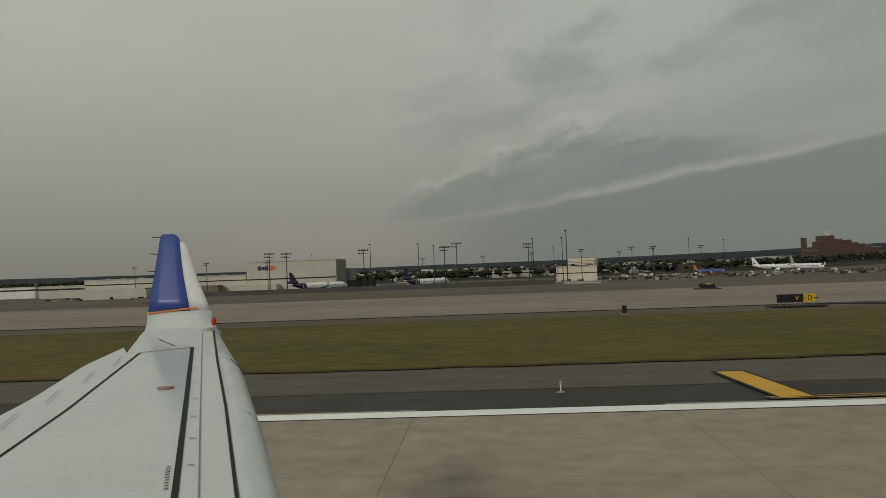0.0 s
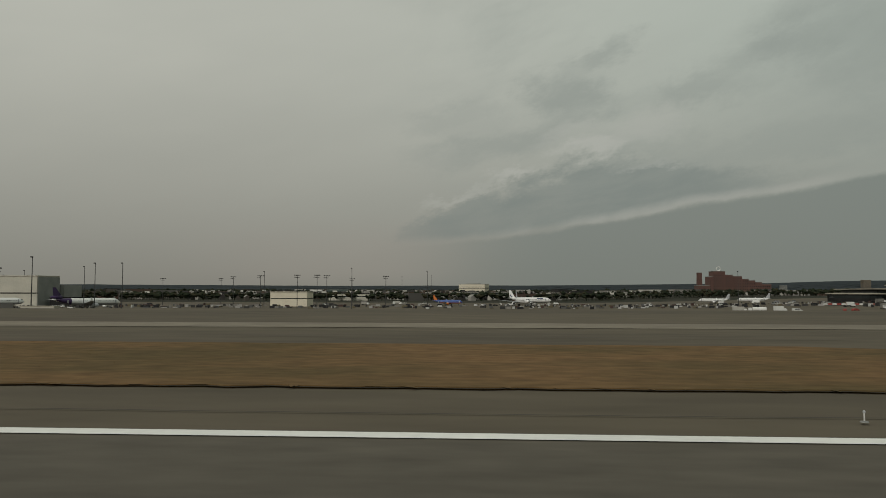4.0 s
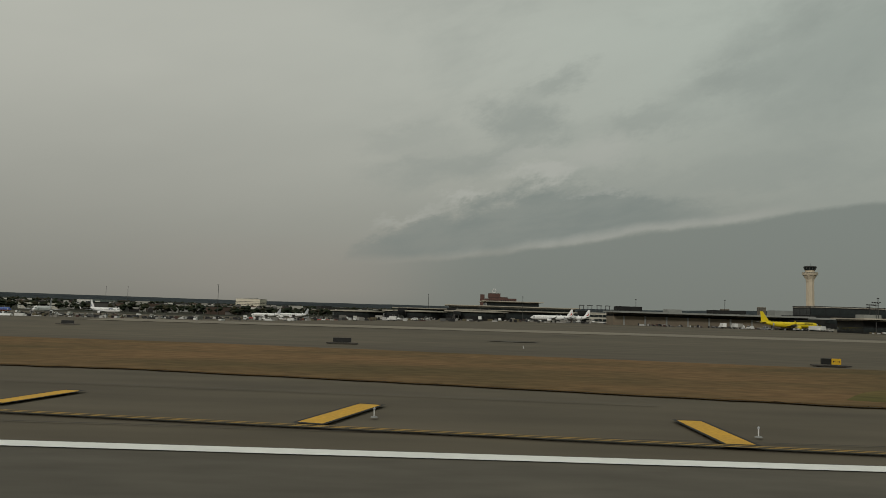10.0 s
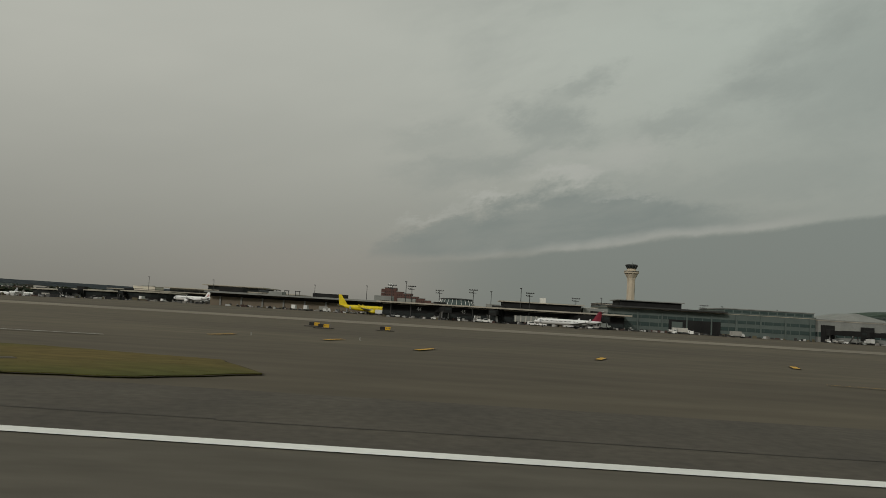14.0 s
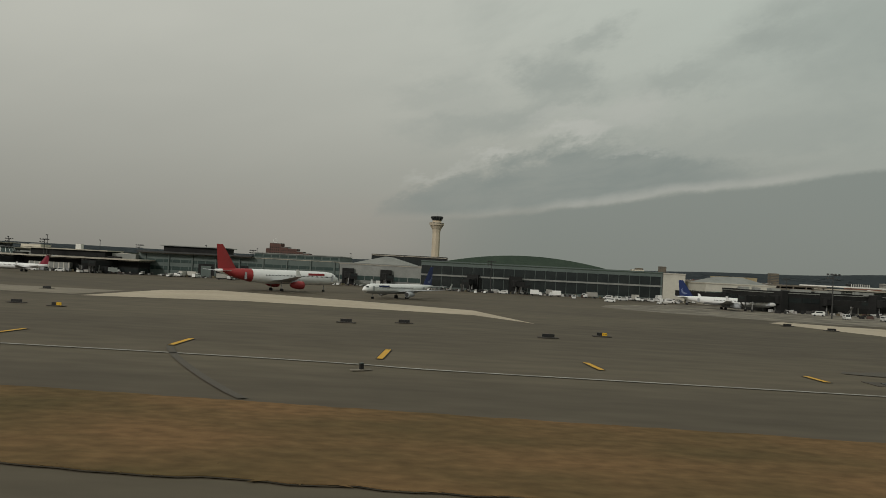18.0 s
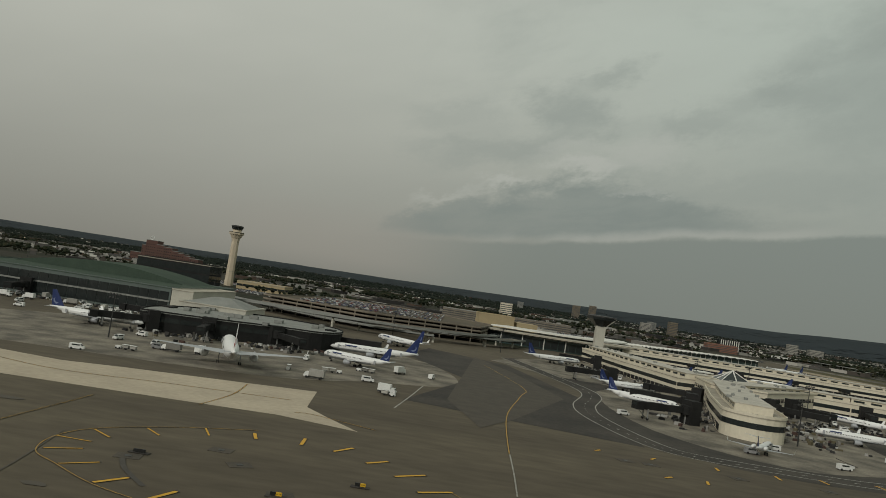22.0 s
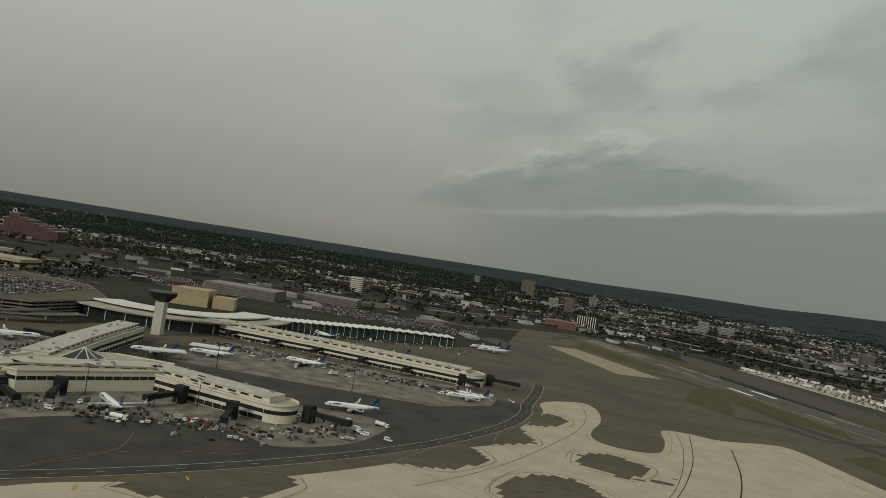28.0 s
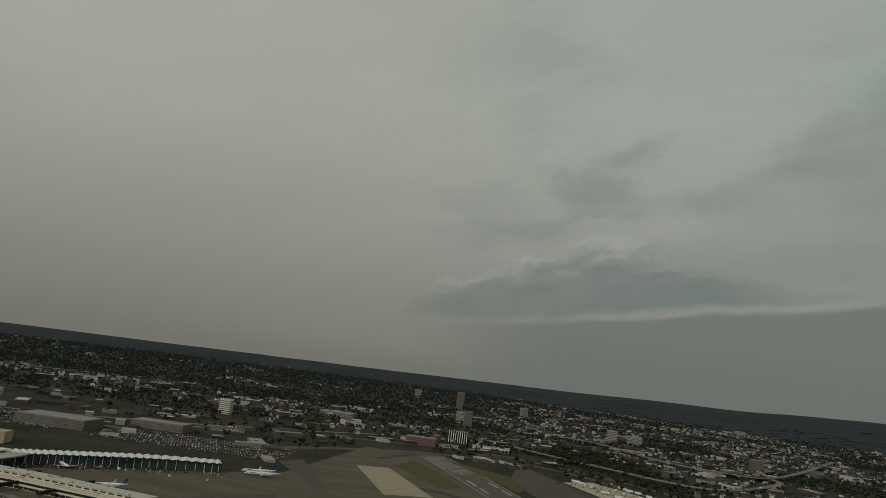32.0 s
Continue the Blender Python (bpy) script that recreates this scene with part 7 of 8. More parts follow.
for pts, w, m in (([(1500, 1250), (1740, 1150), (1850, 1302), (2008, 1454), (2190, 1500), (2305, 1455), (2395, 1318), (2480, 1190), (2640, 900)], 22, asphalt), ([(1600, 1480), (1900, 1560), (2150, 1620), (2400, 1420), (2560, 1180), (2760, 860)], 18, asphalt),
                  ([(300, 1150), (900, 1250), (1400, 1300), (1900, 1700), (2600, 2600), (3600, 4000)], 16, concrete_grey), ([(-500, 1350), (600, 1500), (1500, 1900), (2100, 2200), (3100, 2500), (4800, 2700)], 14, asphalt)):
    tagged(part("highway", Shape().band(smooth_line(pts, 8), w, -0.12), m), "grey multi-lane highway beyond the airfield", "road", kind="structure")

# ---------------------------------------------------------------- town landmarks
town_pale = material("weathered_pale_render", (0.33, 0.315, 0.275), 0.85, other=(0.26, 0.25, 0.22), size=9, amount=0.7, fine=0.1)
town_brick = material("orange_brick", (0.24, 0.11, 0.072), 0.9, other=(0.18, 0.085, 0.06), size=10, amount=0.7, fine=0.15)
town_glass = material("dull_window_glass", (0.075, 0.076, 0.072), 0.4, other=(0.055, 0.057, 0.055), size=5, amount=0.7, fine=0.1)
for nm, lb, cat, x, y, w, d, h, m, rows in (
    ("brick_apartments", "long red brick block with window rows", "apartment block", 1984, 1600, 62, 30, 15, town_brick, 4),
    ("office_slab", "dark office slab with white columns", "office block", 2062, 1760, 44, 22, 25, glass_dark, 0),
    ("white_warehouse", "low white warehouse among the streets", "warehouse", 2142, 1672, 58, 34, 7, white_roof, 1),
    ("tan_tower_block", "tan eight-storey block of flats", "apartment block", 1552, 1690, 26, 20, 32, cream, 7),
    ("tower_block", "dull brown high-rise tower in the town", "tower block", 2078, 2256, 24, 24, 48, brown_wall, 10),
    ("white_hospital", "white hospital block above the houses", "hospital", 2586, 2470, 44, 22, 28, town_pale, 6),
    ("white_hospital", "white hospital wing above the houses", "hospital", 2526, 2488, 30, 22, 36, town_pale, 7),
    ("tan_tower_block", "tan corner block among the houses", "apartment block", 2822, 2040, 30, 24, 32, brown_wall, 7),
    ("tower_block", "brown high-rise beside a grey one", "tower block", 1994, 3655, 34, 30, 64, brown_wall, 14),
    ("tower_block", "brown high-rise in the town", "tower block", 2008, 3265, 28, 26, 70, brown_wall, 14),
    ("tower_block", "grey slab of flats in the town", "tower block", 2280, 3340, 34, 24, 40, grey_wall, 9),
    ("tower_block", "pale block of flats in the town", "tower block", 2046, 2466, 30, 24, 34, town_pale, 8),
    ("tower_block", "pale high-rise far off", "tower block", 1756, 4020, 30, 24, 42, grey_wall, 9),
    ("tower_block", "pale slab far off on the slope", "tower block", 3600, 4700, 60, 24, 22, town_pale, 4),
    ("office_block", "low pale terraced office block", "office block", 1440, 1130, 110, 60, 14, garage_wall, 4),
    ("office_block", "pale terraced office block", "office block", 1560, 1260, 90, 40, 12, garage_wall, 3),
    ("school", "long pale school building", "school", 2480, 2100, 80, 24, 9, town_pale, 2),
    ("factory", "grey flat-roofed factory shed", "factory", 1700, 2050, 90, 50, 11, grey_wall, 2),
):
    b = block(nm, lb, cat, rect(x, x + w, y, y + d), h, m, grey_wall, tuple((1.6 + (h - 2) / max(rows, 1) * q, 1.6 + (h - 2) / max(rows, 1) * (q + 0.45), town_glass, 3.6) for q in range(rows)), parapet=0.5)
    if rows == 0:
        for q in range(9):
            part("column", Shape().box(x + 2 + q * 5, y - 0.6, h / 2, 1.5, 1.0, h), white_roof, b)

# ---------------------------------------------------------------- parked airliners
tail_pale = material("aircraft_pale_blue", (0.16, 0.19, 0.3), 0.4, size=4, amount=0.4, fine=0.04)
blue_twin = dict(engines="wing", fin=tail_pale, swoosh=tail_blue)
park(airliner(34, 31, 1.75, plane_white, tail_blue, "white and grey twin-jet with a dark blue tail", belly=plane_grey, **blue_twin),
     [((1544, 407), (1578, 417)), ((1540, 363), (1571, 346)), ((1655, 331), (1630, 335)), ((1692, 396), (1672, 416)), ((1806, 500), (1778, 493)), ((1642, 575), (1614, 566)), ((1674, 604), (1646, 598)),
      ((1706, 821), (1684, 842)), ((1874, 607), (1848, 600)), ((1440, 327), (1410, 340)), ((1740, 632), (1712, 636)), ((1795, 770), (1768, 756))])
park(airliner(44, 36, 1.85, plane_white, tail_blue, "long white twin-jet with a dark blue tail", belly=plane_grey, **blue_twin),
     [((1515, 527), (1558, 547)), ((1449, 383), (1406, 378)), ((1282, 342), (1325, 342.7)), ((1451, 458), (1413, 497)), ((1173, 297), (1151, 260)), ((1902, 966), (1856, 944)), ((1890, 985), (1848, 960))])
park(airliner(24, 21, 1.2, plane_white, tail_blue, "small white regional jet with tail engines", engines="tail", swoosh=tail_blue), [((1570, 256), (1583, 277)), ((1852, 624), (1874, 619))])
park(airliner(58, 53, 2.9, plane_white, plane_white, "large white wide-body with a red tail emblem", fin=tail_red, swoosh=plane_grey), [((1395.5, 250), (1374.7, 310.3))])
park(airliner(56, 51, 2.8, plane_white, tail_crimson, "large white wide-body with a red tail and red engines", pods=tail_crimson, swoosh=tail_crimson, rear=True), [((1094, 270.5), (1134, 313))])
park(airliner(33, 27, 1.45, plane_white, tail_maroon, "white tail-engined jet with a dark red fin", engines="tail"), [((978, 371), (945, 370))])
park(airliner(40, 31, 1.8, plane_yellow, plane_yellow, "bright yellow twin-jet at its gate", swoosh=sign_black), [((832, 480), (872, 482))])
park(airliner(31, 28, 1.7, plane_white, plane_white, "white twin-jet with a striped tail", fin=tail_red), [((727, 552), (697, 560)), ((740, 557), (711, 566))])
park(airliner(29, 27, 1.7, plane_blue, orange, "mid-blue twin-jet with an orange tail", belly=orange), [((198, 728), (227, 722))])
park(airliner(48, 43, 2.5, plane_white, plane_white, "white wide-body with a blue stripe", fin=tail_blue, swoosh=tail_blue), [((272, 785), (313, 760))])
park(airliner(50, 45, 2.6, plane_white, tail_purple, "white three-engined freighter with a purple tail", engines="three", belly=plane_grey), [((-133, 522), (-101, 556)), ((-53, 517), (-26, 556))])
park(airliner(31, 28, 1.7, plane_white, tail_maroon, "white twin-jet with a dark red tail"), [((600, 720), (572, 718))])
park(airliner(29, 27, 1.6, plane_white, plane_grey, "white twin-jet with a grey tail on the far apron"), [((478, 733), (450, 735)), ((508, 713), (480, 715))])
park(airliner(48, 46, 2.6, plane_white, plane_grey, "white wide-body with its nose towards the runway"), [((276, 699), (285, 651))])

# ---------------------------------------------------------------- jet bridges
bridge = jet_bridge("dark boarding bridge on a wheeled column")
SPOTS = [(1568, 300, 200), (1578, 335, 165), (1592, 372, 150), (1632, 372, -40), (1650, 392, -70), (1700, 420, -110), (1735, 405, -80), (1772, 428, -20), (1560, 420, 190), (1570, 520, 175), (1600, 470, 10),
         (1640, 690, -100), (1680, 682, -95), (1720, 672, -100), (1760, 664, -95), (1800, 655, -100), (1845, 640, -60), (1868, 662, -10), (1640, 715, 80), (1700, 706, 80), (1760, 695, 80), (1660, 820, -60), (1720, 865, -60), (1780, 905, -60),
         (1326, 345, 215), (1352, 352, -80), (1382, 364, -50), (1404, 395, 0), (1318, 385, 170), (898, 424, -80), (930, 424, -100), (972, 424, -70), (985, 424, -90), (1118, 436, -75), (1140, 436, -80), (1190, 434, -100), (1215, 434, -80),
         (745, 616, -110), (770, 616, -80), (600, 614, -100), (640, 612, -80), (860, 498, -60), (1660, 455, 60), (1720, 455, 70)]
for i, (x, y, rz) in enumerate(back(SPOTS[:24], 1.05) + SPOTS[24:]):
    if i == 0:
        bridge.location, bridge.rotation_euler[2] = Vector((x, y, 0)) * K, radians(rz)
    else:
        again(bridge, x, y, fall(x, y), rz)

# ---------------------------------------------------------------- apron vehicles
kinds = [box_truck(van_white, "white catering box truck on the apron"), box_truck(cargo_tone, "grey box truck on the apron", 7.5), van(van_white, "white service van on the apron"), van(van_grey, "dark service van on the apron"),
         fuel_truck("white fuel tank truck on the apron"), baggage_train("baggage tug with canopied carts"), belt_loader("white belt loader on the apron"), car(van_red, "small red ramp car", "apron vehicles"), baggage_train("short baggage tug with one cart", 1)]
used = set()
r = random.Random(21)


def drive(k, x, y, rz):
    if k not in used:
        used.add(k)
        kinds[k].location, kinds[k].rotation_euler[2] = Vector((x, y, fall(x, y))) * K, radians(rz)
    else:
        again(kinds[k], x, y, fall(x, y), rz)


for k, x, y, rz in ((4, 1640, 292, 8), (4, 1696, 388, -5), (2, 1651, 318, -20), (0, 1792, 459, -30), (4, 1816, 470, -25), (0, 1805, 447, -40), (2, 1824, 440, -30), (2, 1538, 312, 20), (3, 1571, 262, 0), (2, 1600, 258, 10), (7, 1724, 409, 30), (7, 1729, 411, 30), (7, 1734, 410, 30), (7, 1720, 412, 40),
                    (2, 1340, 196 + 60, 10), (2, 1436, 290, 0), (0, 1445, 330, 60), (5, 1420, 300, 20), (5, 1432, 318, 170),
                    (0, 405, 412, 10), (2, 414, 413, 0), (4, 394, 415, 170), (7, 449, 424, 20), (7, 444, 425, 60), (1, 386, 418, 0)):
    drive(k, x, y, rz)
AREAS = [((1545, 1640), (262, 300), 9), ((1655, 1755), (378, 408), 14), ((1765, 1812), (405, 470), 11), ((1550, 1600), (430, 560), 12), ((1640, 1850), (612, 640), 28), ((1640, 1840), (710, 745), 14), ((1690, 1850), (850, 900), 12), ((1330, 1460), (262, 335), 22), ((1240, 1312), (360, 430), 16),
         ((870, 1000), (398, 420), 29), ((1000, 1160), (400, 432), 26), ((1160, 1310), (395, 433), 34), ((800, 880), (462, 496), 24), ((690, 790), (560, 610), 22), ((560, 680), (560, 620), 31), ((240, 560), (600, 720), 40), ((100, 330), (700, 800), 24), ((-250, -40), (520, 590), 22), ((1850, 1905), (600, 650), 7), ((480, 600), (440, 540), 16), ((1640, 1780), (460, 500), 6)]
for (xa, xb), (ya, yb), n in AREAS:
    for _ in range(int(n * 0.6)):
        drive(r.choice((0, 1, 2, 2, 3, 5, 6, 8, 8)), r.uniform(xa, xb), r.uniform(ya, yb), r.choice((0, 90, 180, 270)) + r.uniform(-15, 15))

# ---------------------------------------------------------------- light masts
MASTS = [(-98, 346), (-91, 350), (-54, 345), (-17, 345), (-12, 360), (21, 345), (109, 560), (124, 560), (128, 575), (-55, 700), (1, 700), (125, 700), (871, 420), (882, 420), (896, 470), (916, 420),
         (947, 420), (980, 470), (1055, 460), (1200, 420), (1330, 300), (1603, 300), (1660, 420), (1715, 440), (1630, 520), (1680, 560), (1780, 560), (1500, 560), (1420, 560), (1250, 580), (-280,
         600), (-210, 570), (-160, 560), (40, 620), (75, 580), (170, 600)]
THIN = [(878, 430), (943, 430), (1005, 520), (38, 344), (28, 420), (44, 420), (-62, 420), (-36, 430), (-33, 520), (790, 620), (700, 640), (840, 560), (1100, 560), (1180, 600), (1270, 600), (200, 640),
         (620, 700), (-140, 620), (60, 640), (150, 560), (450, 620), (930, 520), (1030, 560), (1140, 560)]
for spots, top_z, make in ((MASTS, 16.5, lambda h: light_mast(h, "tall dark apron mast with floodlights on crossarms")), (THIN, 21.0, lambda h: light_mast(h, "slim tall lighting pole over the apron", 2, False))):
    made = {}
    for i, (x, y) in enumerate(spots):
        z = fall(x, y)
        size = round((top_z - z) / 2.5) * 2.5
        if size in made:
            again(made[size], x, y, z, (i * 37) % 60 - 30)
        else:
            made[size] = make(size)
            made[size].location = Vector((x, y, z)) * K

pole = light_mast(37, "slim tall dark pole far beyond the aprons", 2, False)
pole.location = Vector((117, 1176, fall(117, 1176))) * K
again(pole, 166, 1138, fall(166, 1138), 20)

# ---------------------------------------------------------------- airfield signs, lights and covers
airfield_sign([((" ",), True), (("V",), True), ((180, "D", 0), False)], "black and yellow taxiway sign V and D with arrows", 27.8, 69.4, wide=1.12, high=0.72)
airfield_sign([(("V",), True), ((180, "D", 0), False)], "black and yellow taxiway sign V and D by the grass", 50.6, 63, wide=1.5, high=0.72)
airfield_sign([((180, "D"), False), (("B4",), True), (("N", 0), False)], "yellow and black taxiway sign D, B4 and N", 426, 61.8, wide=1.15, high=0.8)
airfield_sign([(("V",), True), ((180, "D", 0), False)], "black and yellow taxiway sign V and D", 138.3, 72.9, wide=1.36, high=0.7)
airfield_sign([((180, "D"), False), (("N",), True), (("N", 45), False), (("D", 0), False)], "yellow and black taxiway sign N and D with arrows", 320.3, 67.8, wide=1.0, high=0.75)
airfield_sign([((180, "D"), False), ((135, "B"), False), (("C",), True), (("B", 0), False)], "yellow and black taxiway sign D, B and C with arrows", 681.5, 77.5, wide=1.05, high=0.75)
airfield_sign([((180, "N"), False), (("N",), True)], "yellow and black taxiway sign N", 393.6, 85.5, wide=1.2, high=0.75)
blank = airfield_sign([((" ",), True), ((" ",), True)], "black back of a taxiway sign", 677, 39.5, high=0.55, wide=1.15, up=0.14)
for x, y in ((816.5, 75.5), (808, 137), (819.5, 142), (35, 121), (1162.6, 150), (1411.7, 142.1), (1057.5, 144), (1173.8, 156.5), (1065.5, 160), (1089, 144), (1202, 138.7), (1090.6, 157), (1061.8, 220), (1280.6, 144.6), (1281.6, 225), (1288.4, 212), (1318.2, 157.7), (1338, 154.5), (1338.8, 137), (804.4, 78), (780, 90.4), (734.8, 124), (560, 143), (617, 97)):
    again(blank, x, y, 0, 0)
gold = airfield_sign([((" ",), True), ((180, 0), False)], "black and yellow taxiway direction sign", 351, 127, wide=1.0, high=0.6, up=0.16)
for x, y in ((1213.6, 148.3), (1453.5, 143.1), (669.5, 78.5), (1101.5, 153), (92.5, 105.5), (880.6, 148), (884, 139), (894.6, 146), (35.5, 124), (1018, 156), (1441, 129), (1350.2, 148.8), (740.7, 124.3), ):
    again(gold, x, y, 0, 0)
lamp = edge_light()
LAMPS = [(53.6, 36), (2.5, 26.2), (13.6, 26.4), (-22, 26.3), (35, 26.4), (147, 26.4), (205, 26.3), (264, 26.3), (331.6, 29.5), (334.2, 31.5), (336, 33.0), (337.0, 36.8), (375.6, 39.2), (382.6, 27.8), (398.6, 28.8), (412, 26.5), (474, 25.8), (530, 26.4), (569, 42.6), (580.6, 38), (626.6, 30.7), (641, 28.5), (118.8, 26.0), (1118.1, 27.1), (687, 27.6), (698.5, 28.2), (702.5, 36.5), (750, 34.5), (790, 26.2),
         (1013.2, 33.8), (1017.5, 30.2), (1055.5, 48.5), (1069, 41), (829, 90), (836, 89.5), (883, 94), (896, 98), (1061, 80), (640, 97)]
for i, (x, y) in enumerate(LAMPS):
    if i == 0:
        lamp.location, lamp.scale = Vector((x, y, -0.02)) * K, (0.5,) * 3
    else:
        again(lamp, x, y, -0.02, 0, scale=0.5)
post = thing("marker_post", "orange marker post with a white cap", "marker post", 849.9, 26.1, -0.05)
part("post", Shape().tube((0, 0, 0), (0, 0, 0.5), 0.045, n=8), orange, post)
part("cap", Shape().tube((0, 0, 0.5), (0, 0, 0.6), 0.06, n=8), van_white, post)
part("foot", Shape().box(0, 0, 0.03, 0.4, 0.3, 0.06), orange, post)
box = thing("equipment_box", "green electrical box on a concrete pad", "equipment box", 402.4, 41, 0)
part("pad", Shape().box(0, 0, 0.04, 3.2, 1.0, 0.12), concrete_grey, box)
part("cabinet", Shape().box(0.1, 0, 0.5, 0.5, 0.45, 0.9), dark_wall, box)
part("lid", Shape().box(0.1, 0, 0.98, 0.58, 0.52, 0.08), green_wall, box)
for x, y in ((304.5, 44), (12, 66), (145.5, 78.2), (1069.3, 84.2), (1175.1, 81.8), (881.5, 44), (774.2, 40.4)):
    again(box, x, y, 0, (x * 7) % 90, scale=0.78)
cover = thing("drain_cover", "dark asphalt square round a drain grate", "drain", 1280, 75, -0.09)
part("patch", Shape().box(0, 0, 0.05, 4.6, 3.8, 0.06), asphalt_mid, cover)
part("grate", Shape().box(0, 0, 0.1, 1.2, 1.2, 0.08), metal_dark, cover)
for x, y, rz in ((1411, 139, 10), (1423.6, 153.8, 0), (1441.6, 130.1, 20), (1291, 105, 0), (1305, 112, 20), (1342, 140, 10), (1356, 132, 0), (1430, 145, 30), (1518, 213, 20), (1525, 213, 0), (1549, 213, 15), (1240, 95, 0), (1905, 395, 20), (1920, 410, 40), (1945, 490, 0), (1965, 600, 20), (1985, 570, 0), (2000, 590, 0), (1862, 430, 0), (1575, 215, 10), (1640, 228, 10), (1720, 262, 0), (1752, 300, 0)):
    again(cover, x, y, -0.09, rz)
marker = thing("runway_sign_board", "dark red runway holding sign board on posts", "sign", 764.5, 47.9, 0, 8, group="holding signs")
part("board", Shape().box(0, 0, 0.62, 1.1, 0.16, 0.5), brick_red, marker)
for px in (-0.42, 0.42):
    part("post", Shape().tube((px, 0, 0), (px, 0, 0.42), 0.05, n=6), metal_grey, marker)
for x, y in ((765.4, 56.3), (765.8, 67.5)):
    again(marker, x, y, 0, 8)
beacon = thing("red_utility_box", "small red utility box in the grass", "utility box", 764.4, 38.9, 0)
part("case", Shape().box(0, 0, 0.34, 0.6, 0.4, 0.32, taper=0.9), tail_red, beacon)
part("foot", Shape().box(0, 0, 0.07, 0.5, 0.3, 0.16), metal_grey, beacon)
fence = thing("low_barrier", "low red and white plastic barriers along the taxiway", "barrier", 723, 77, 0, group="low barriers")
for k in range(4):
    part("segment", Shape().box(-2.4 + 1.6 * k, 0, 0.09, 1.4, 0.22, 0.18, taper=0.7), van_red if k % 2 else concrete_old, fence)
again(fence, 732.5, 76, 0, 3)
cart = thing("generator_trailer", "yellow and white generator trailer beside the taxiway", "trailer", 770.3, 70.2, 0, 4)
part("frame", Shape().box(0, 0, 0.42, 3.0, 1.1, 0.12), metal_dark, cart)
part("housing", Shape().box(-0.6, 0, 0.95, 1.6, 1.0, 0.9, taper=0.95), sign_yellow, cart)
for px in (0.45, 1.1):
    part("tank", Shape().box(px, 0, 0.85, 0.55, 0.9, 0.7, taper=0.9), van_white, cart)
part("rail", Shape().tube((-1.4, -0.5, 1.5), (1.4, -0.5, 1.5), 0.03, n=5), sign_yellow, cart)
for px in (-1.4, 1.4):
    part("rail_post", Shape().tube((px, -0.5, 0.45), (px, -0.5, 1.5), 0.03, n=5), sign_yellow, cart)
part("axle", Shape().tube((0, -0.6, 0.28), (0, 0.6, 0.28), 0.28, n=10), rubber, cart)
barrier = thing("construction_barrier", "row of red and white construction barriers", "barrier", 530, 556, fall(530, 556))
for k in range(25):
    part("segment", Shape().box(-40 + 3.1 * k, 0, 0.45, 2.9, 0.6, 0.9, taper=0.85), van_red if k % 2 else van_white, barrier)

# ---------------------------------------------------------------- woods, town and hills
leaf = island_material("tree_crowns", [(0.015, 0.021, 0.011), (0.02, 0.026, 0.014), (0.027, 0.03, 0.017), (0.013, 0.018, 0.01), (0.034, 0.032, 0.018)], 0.95)
roofs = island_material("town_walls_and_roofs", [(0.2, 0.19, 0.17), (0.04, 0.038, 0.036), (0.085, 0.06, 0.047), (0.1, 0.095, 0.087), (0.42, 0.4, 0.36), (0.05, 0.046, 0.042), (0.08, 0.07, 0.06), (0.035, 0.033, 0.032), (0.29, 0.28, 0.255)], 0.85)
paint = island_material("car_paints", [(0.3, 0.3, 0.29), (0.03, 0.03, 0.033), (0.1, 0.1, 0.1), (0.12, 0.04, 0.035), (0.04, 0.05, 0.09), (0.4, 0.4, 0.38), (0.06, 0.06, 0.06), (0.14, 0.14, 0.135)], 0.4)
r = random.Random(77)
OCTA = [(0, 0, -1), (1, 0, 0), (0.5, 0.87, 0.1), (-0.5, 0.87, -0.1), (-1, 0, 0.1), (-0.5, -0.87, 0), (0.5, -0.87, 0.1), (0, 0, 1)]
OFACES = [(0, 2, 1), (0, 3, 2), (0, 4, 3), (0, 5, 4), (0, 6, 5), (0, 1, 6), (7, 1, 2), (7, 2, 3), (7, 3, 4), (7, 4, 5), (7, 5, 6), (7, 6, 1)]


def tree(s, x, y, h, z=0.0):
    s.add([(x - 0.3, y, z - 0.3), (x + 0.3, y, z - 0.3), (x, y + 0.3, z - 0.3), (x, y, z + h * 0.6)], [(0, 1, 3), (1, 2, 3), (2, 0, 3)])
    for _ in range(3):
        w = h * r.uniform(0.2, 0.38)
        ox, oy, oz = x + r.uniform(-0.3, 0.3) * h, y + r.uniform(-0.3, 0.3) * h, z + h * r.uniform(0.4, 0.85)
        s.add([(ox + px * w * r.uniform(0.7, 1.25), oy + py * w * r.uniform(0.7, 1.25), oz + pz * w * r.uniform(0.6, 1.0)) for px, py, pz in OCTA], OFACES)


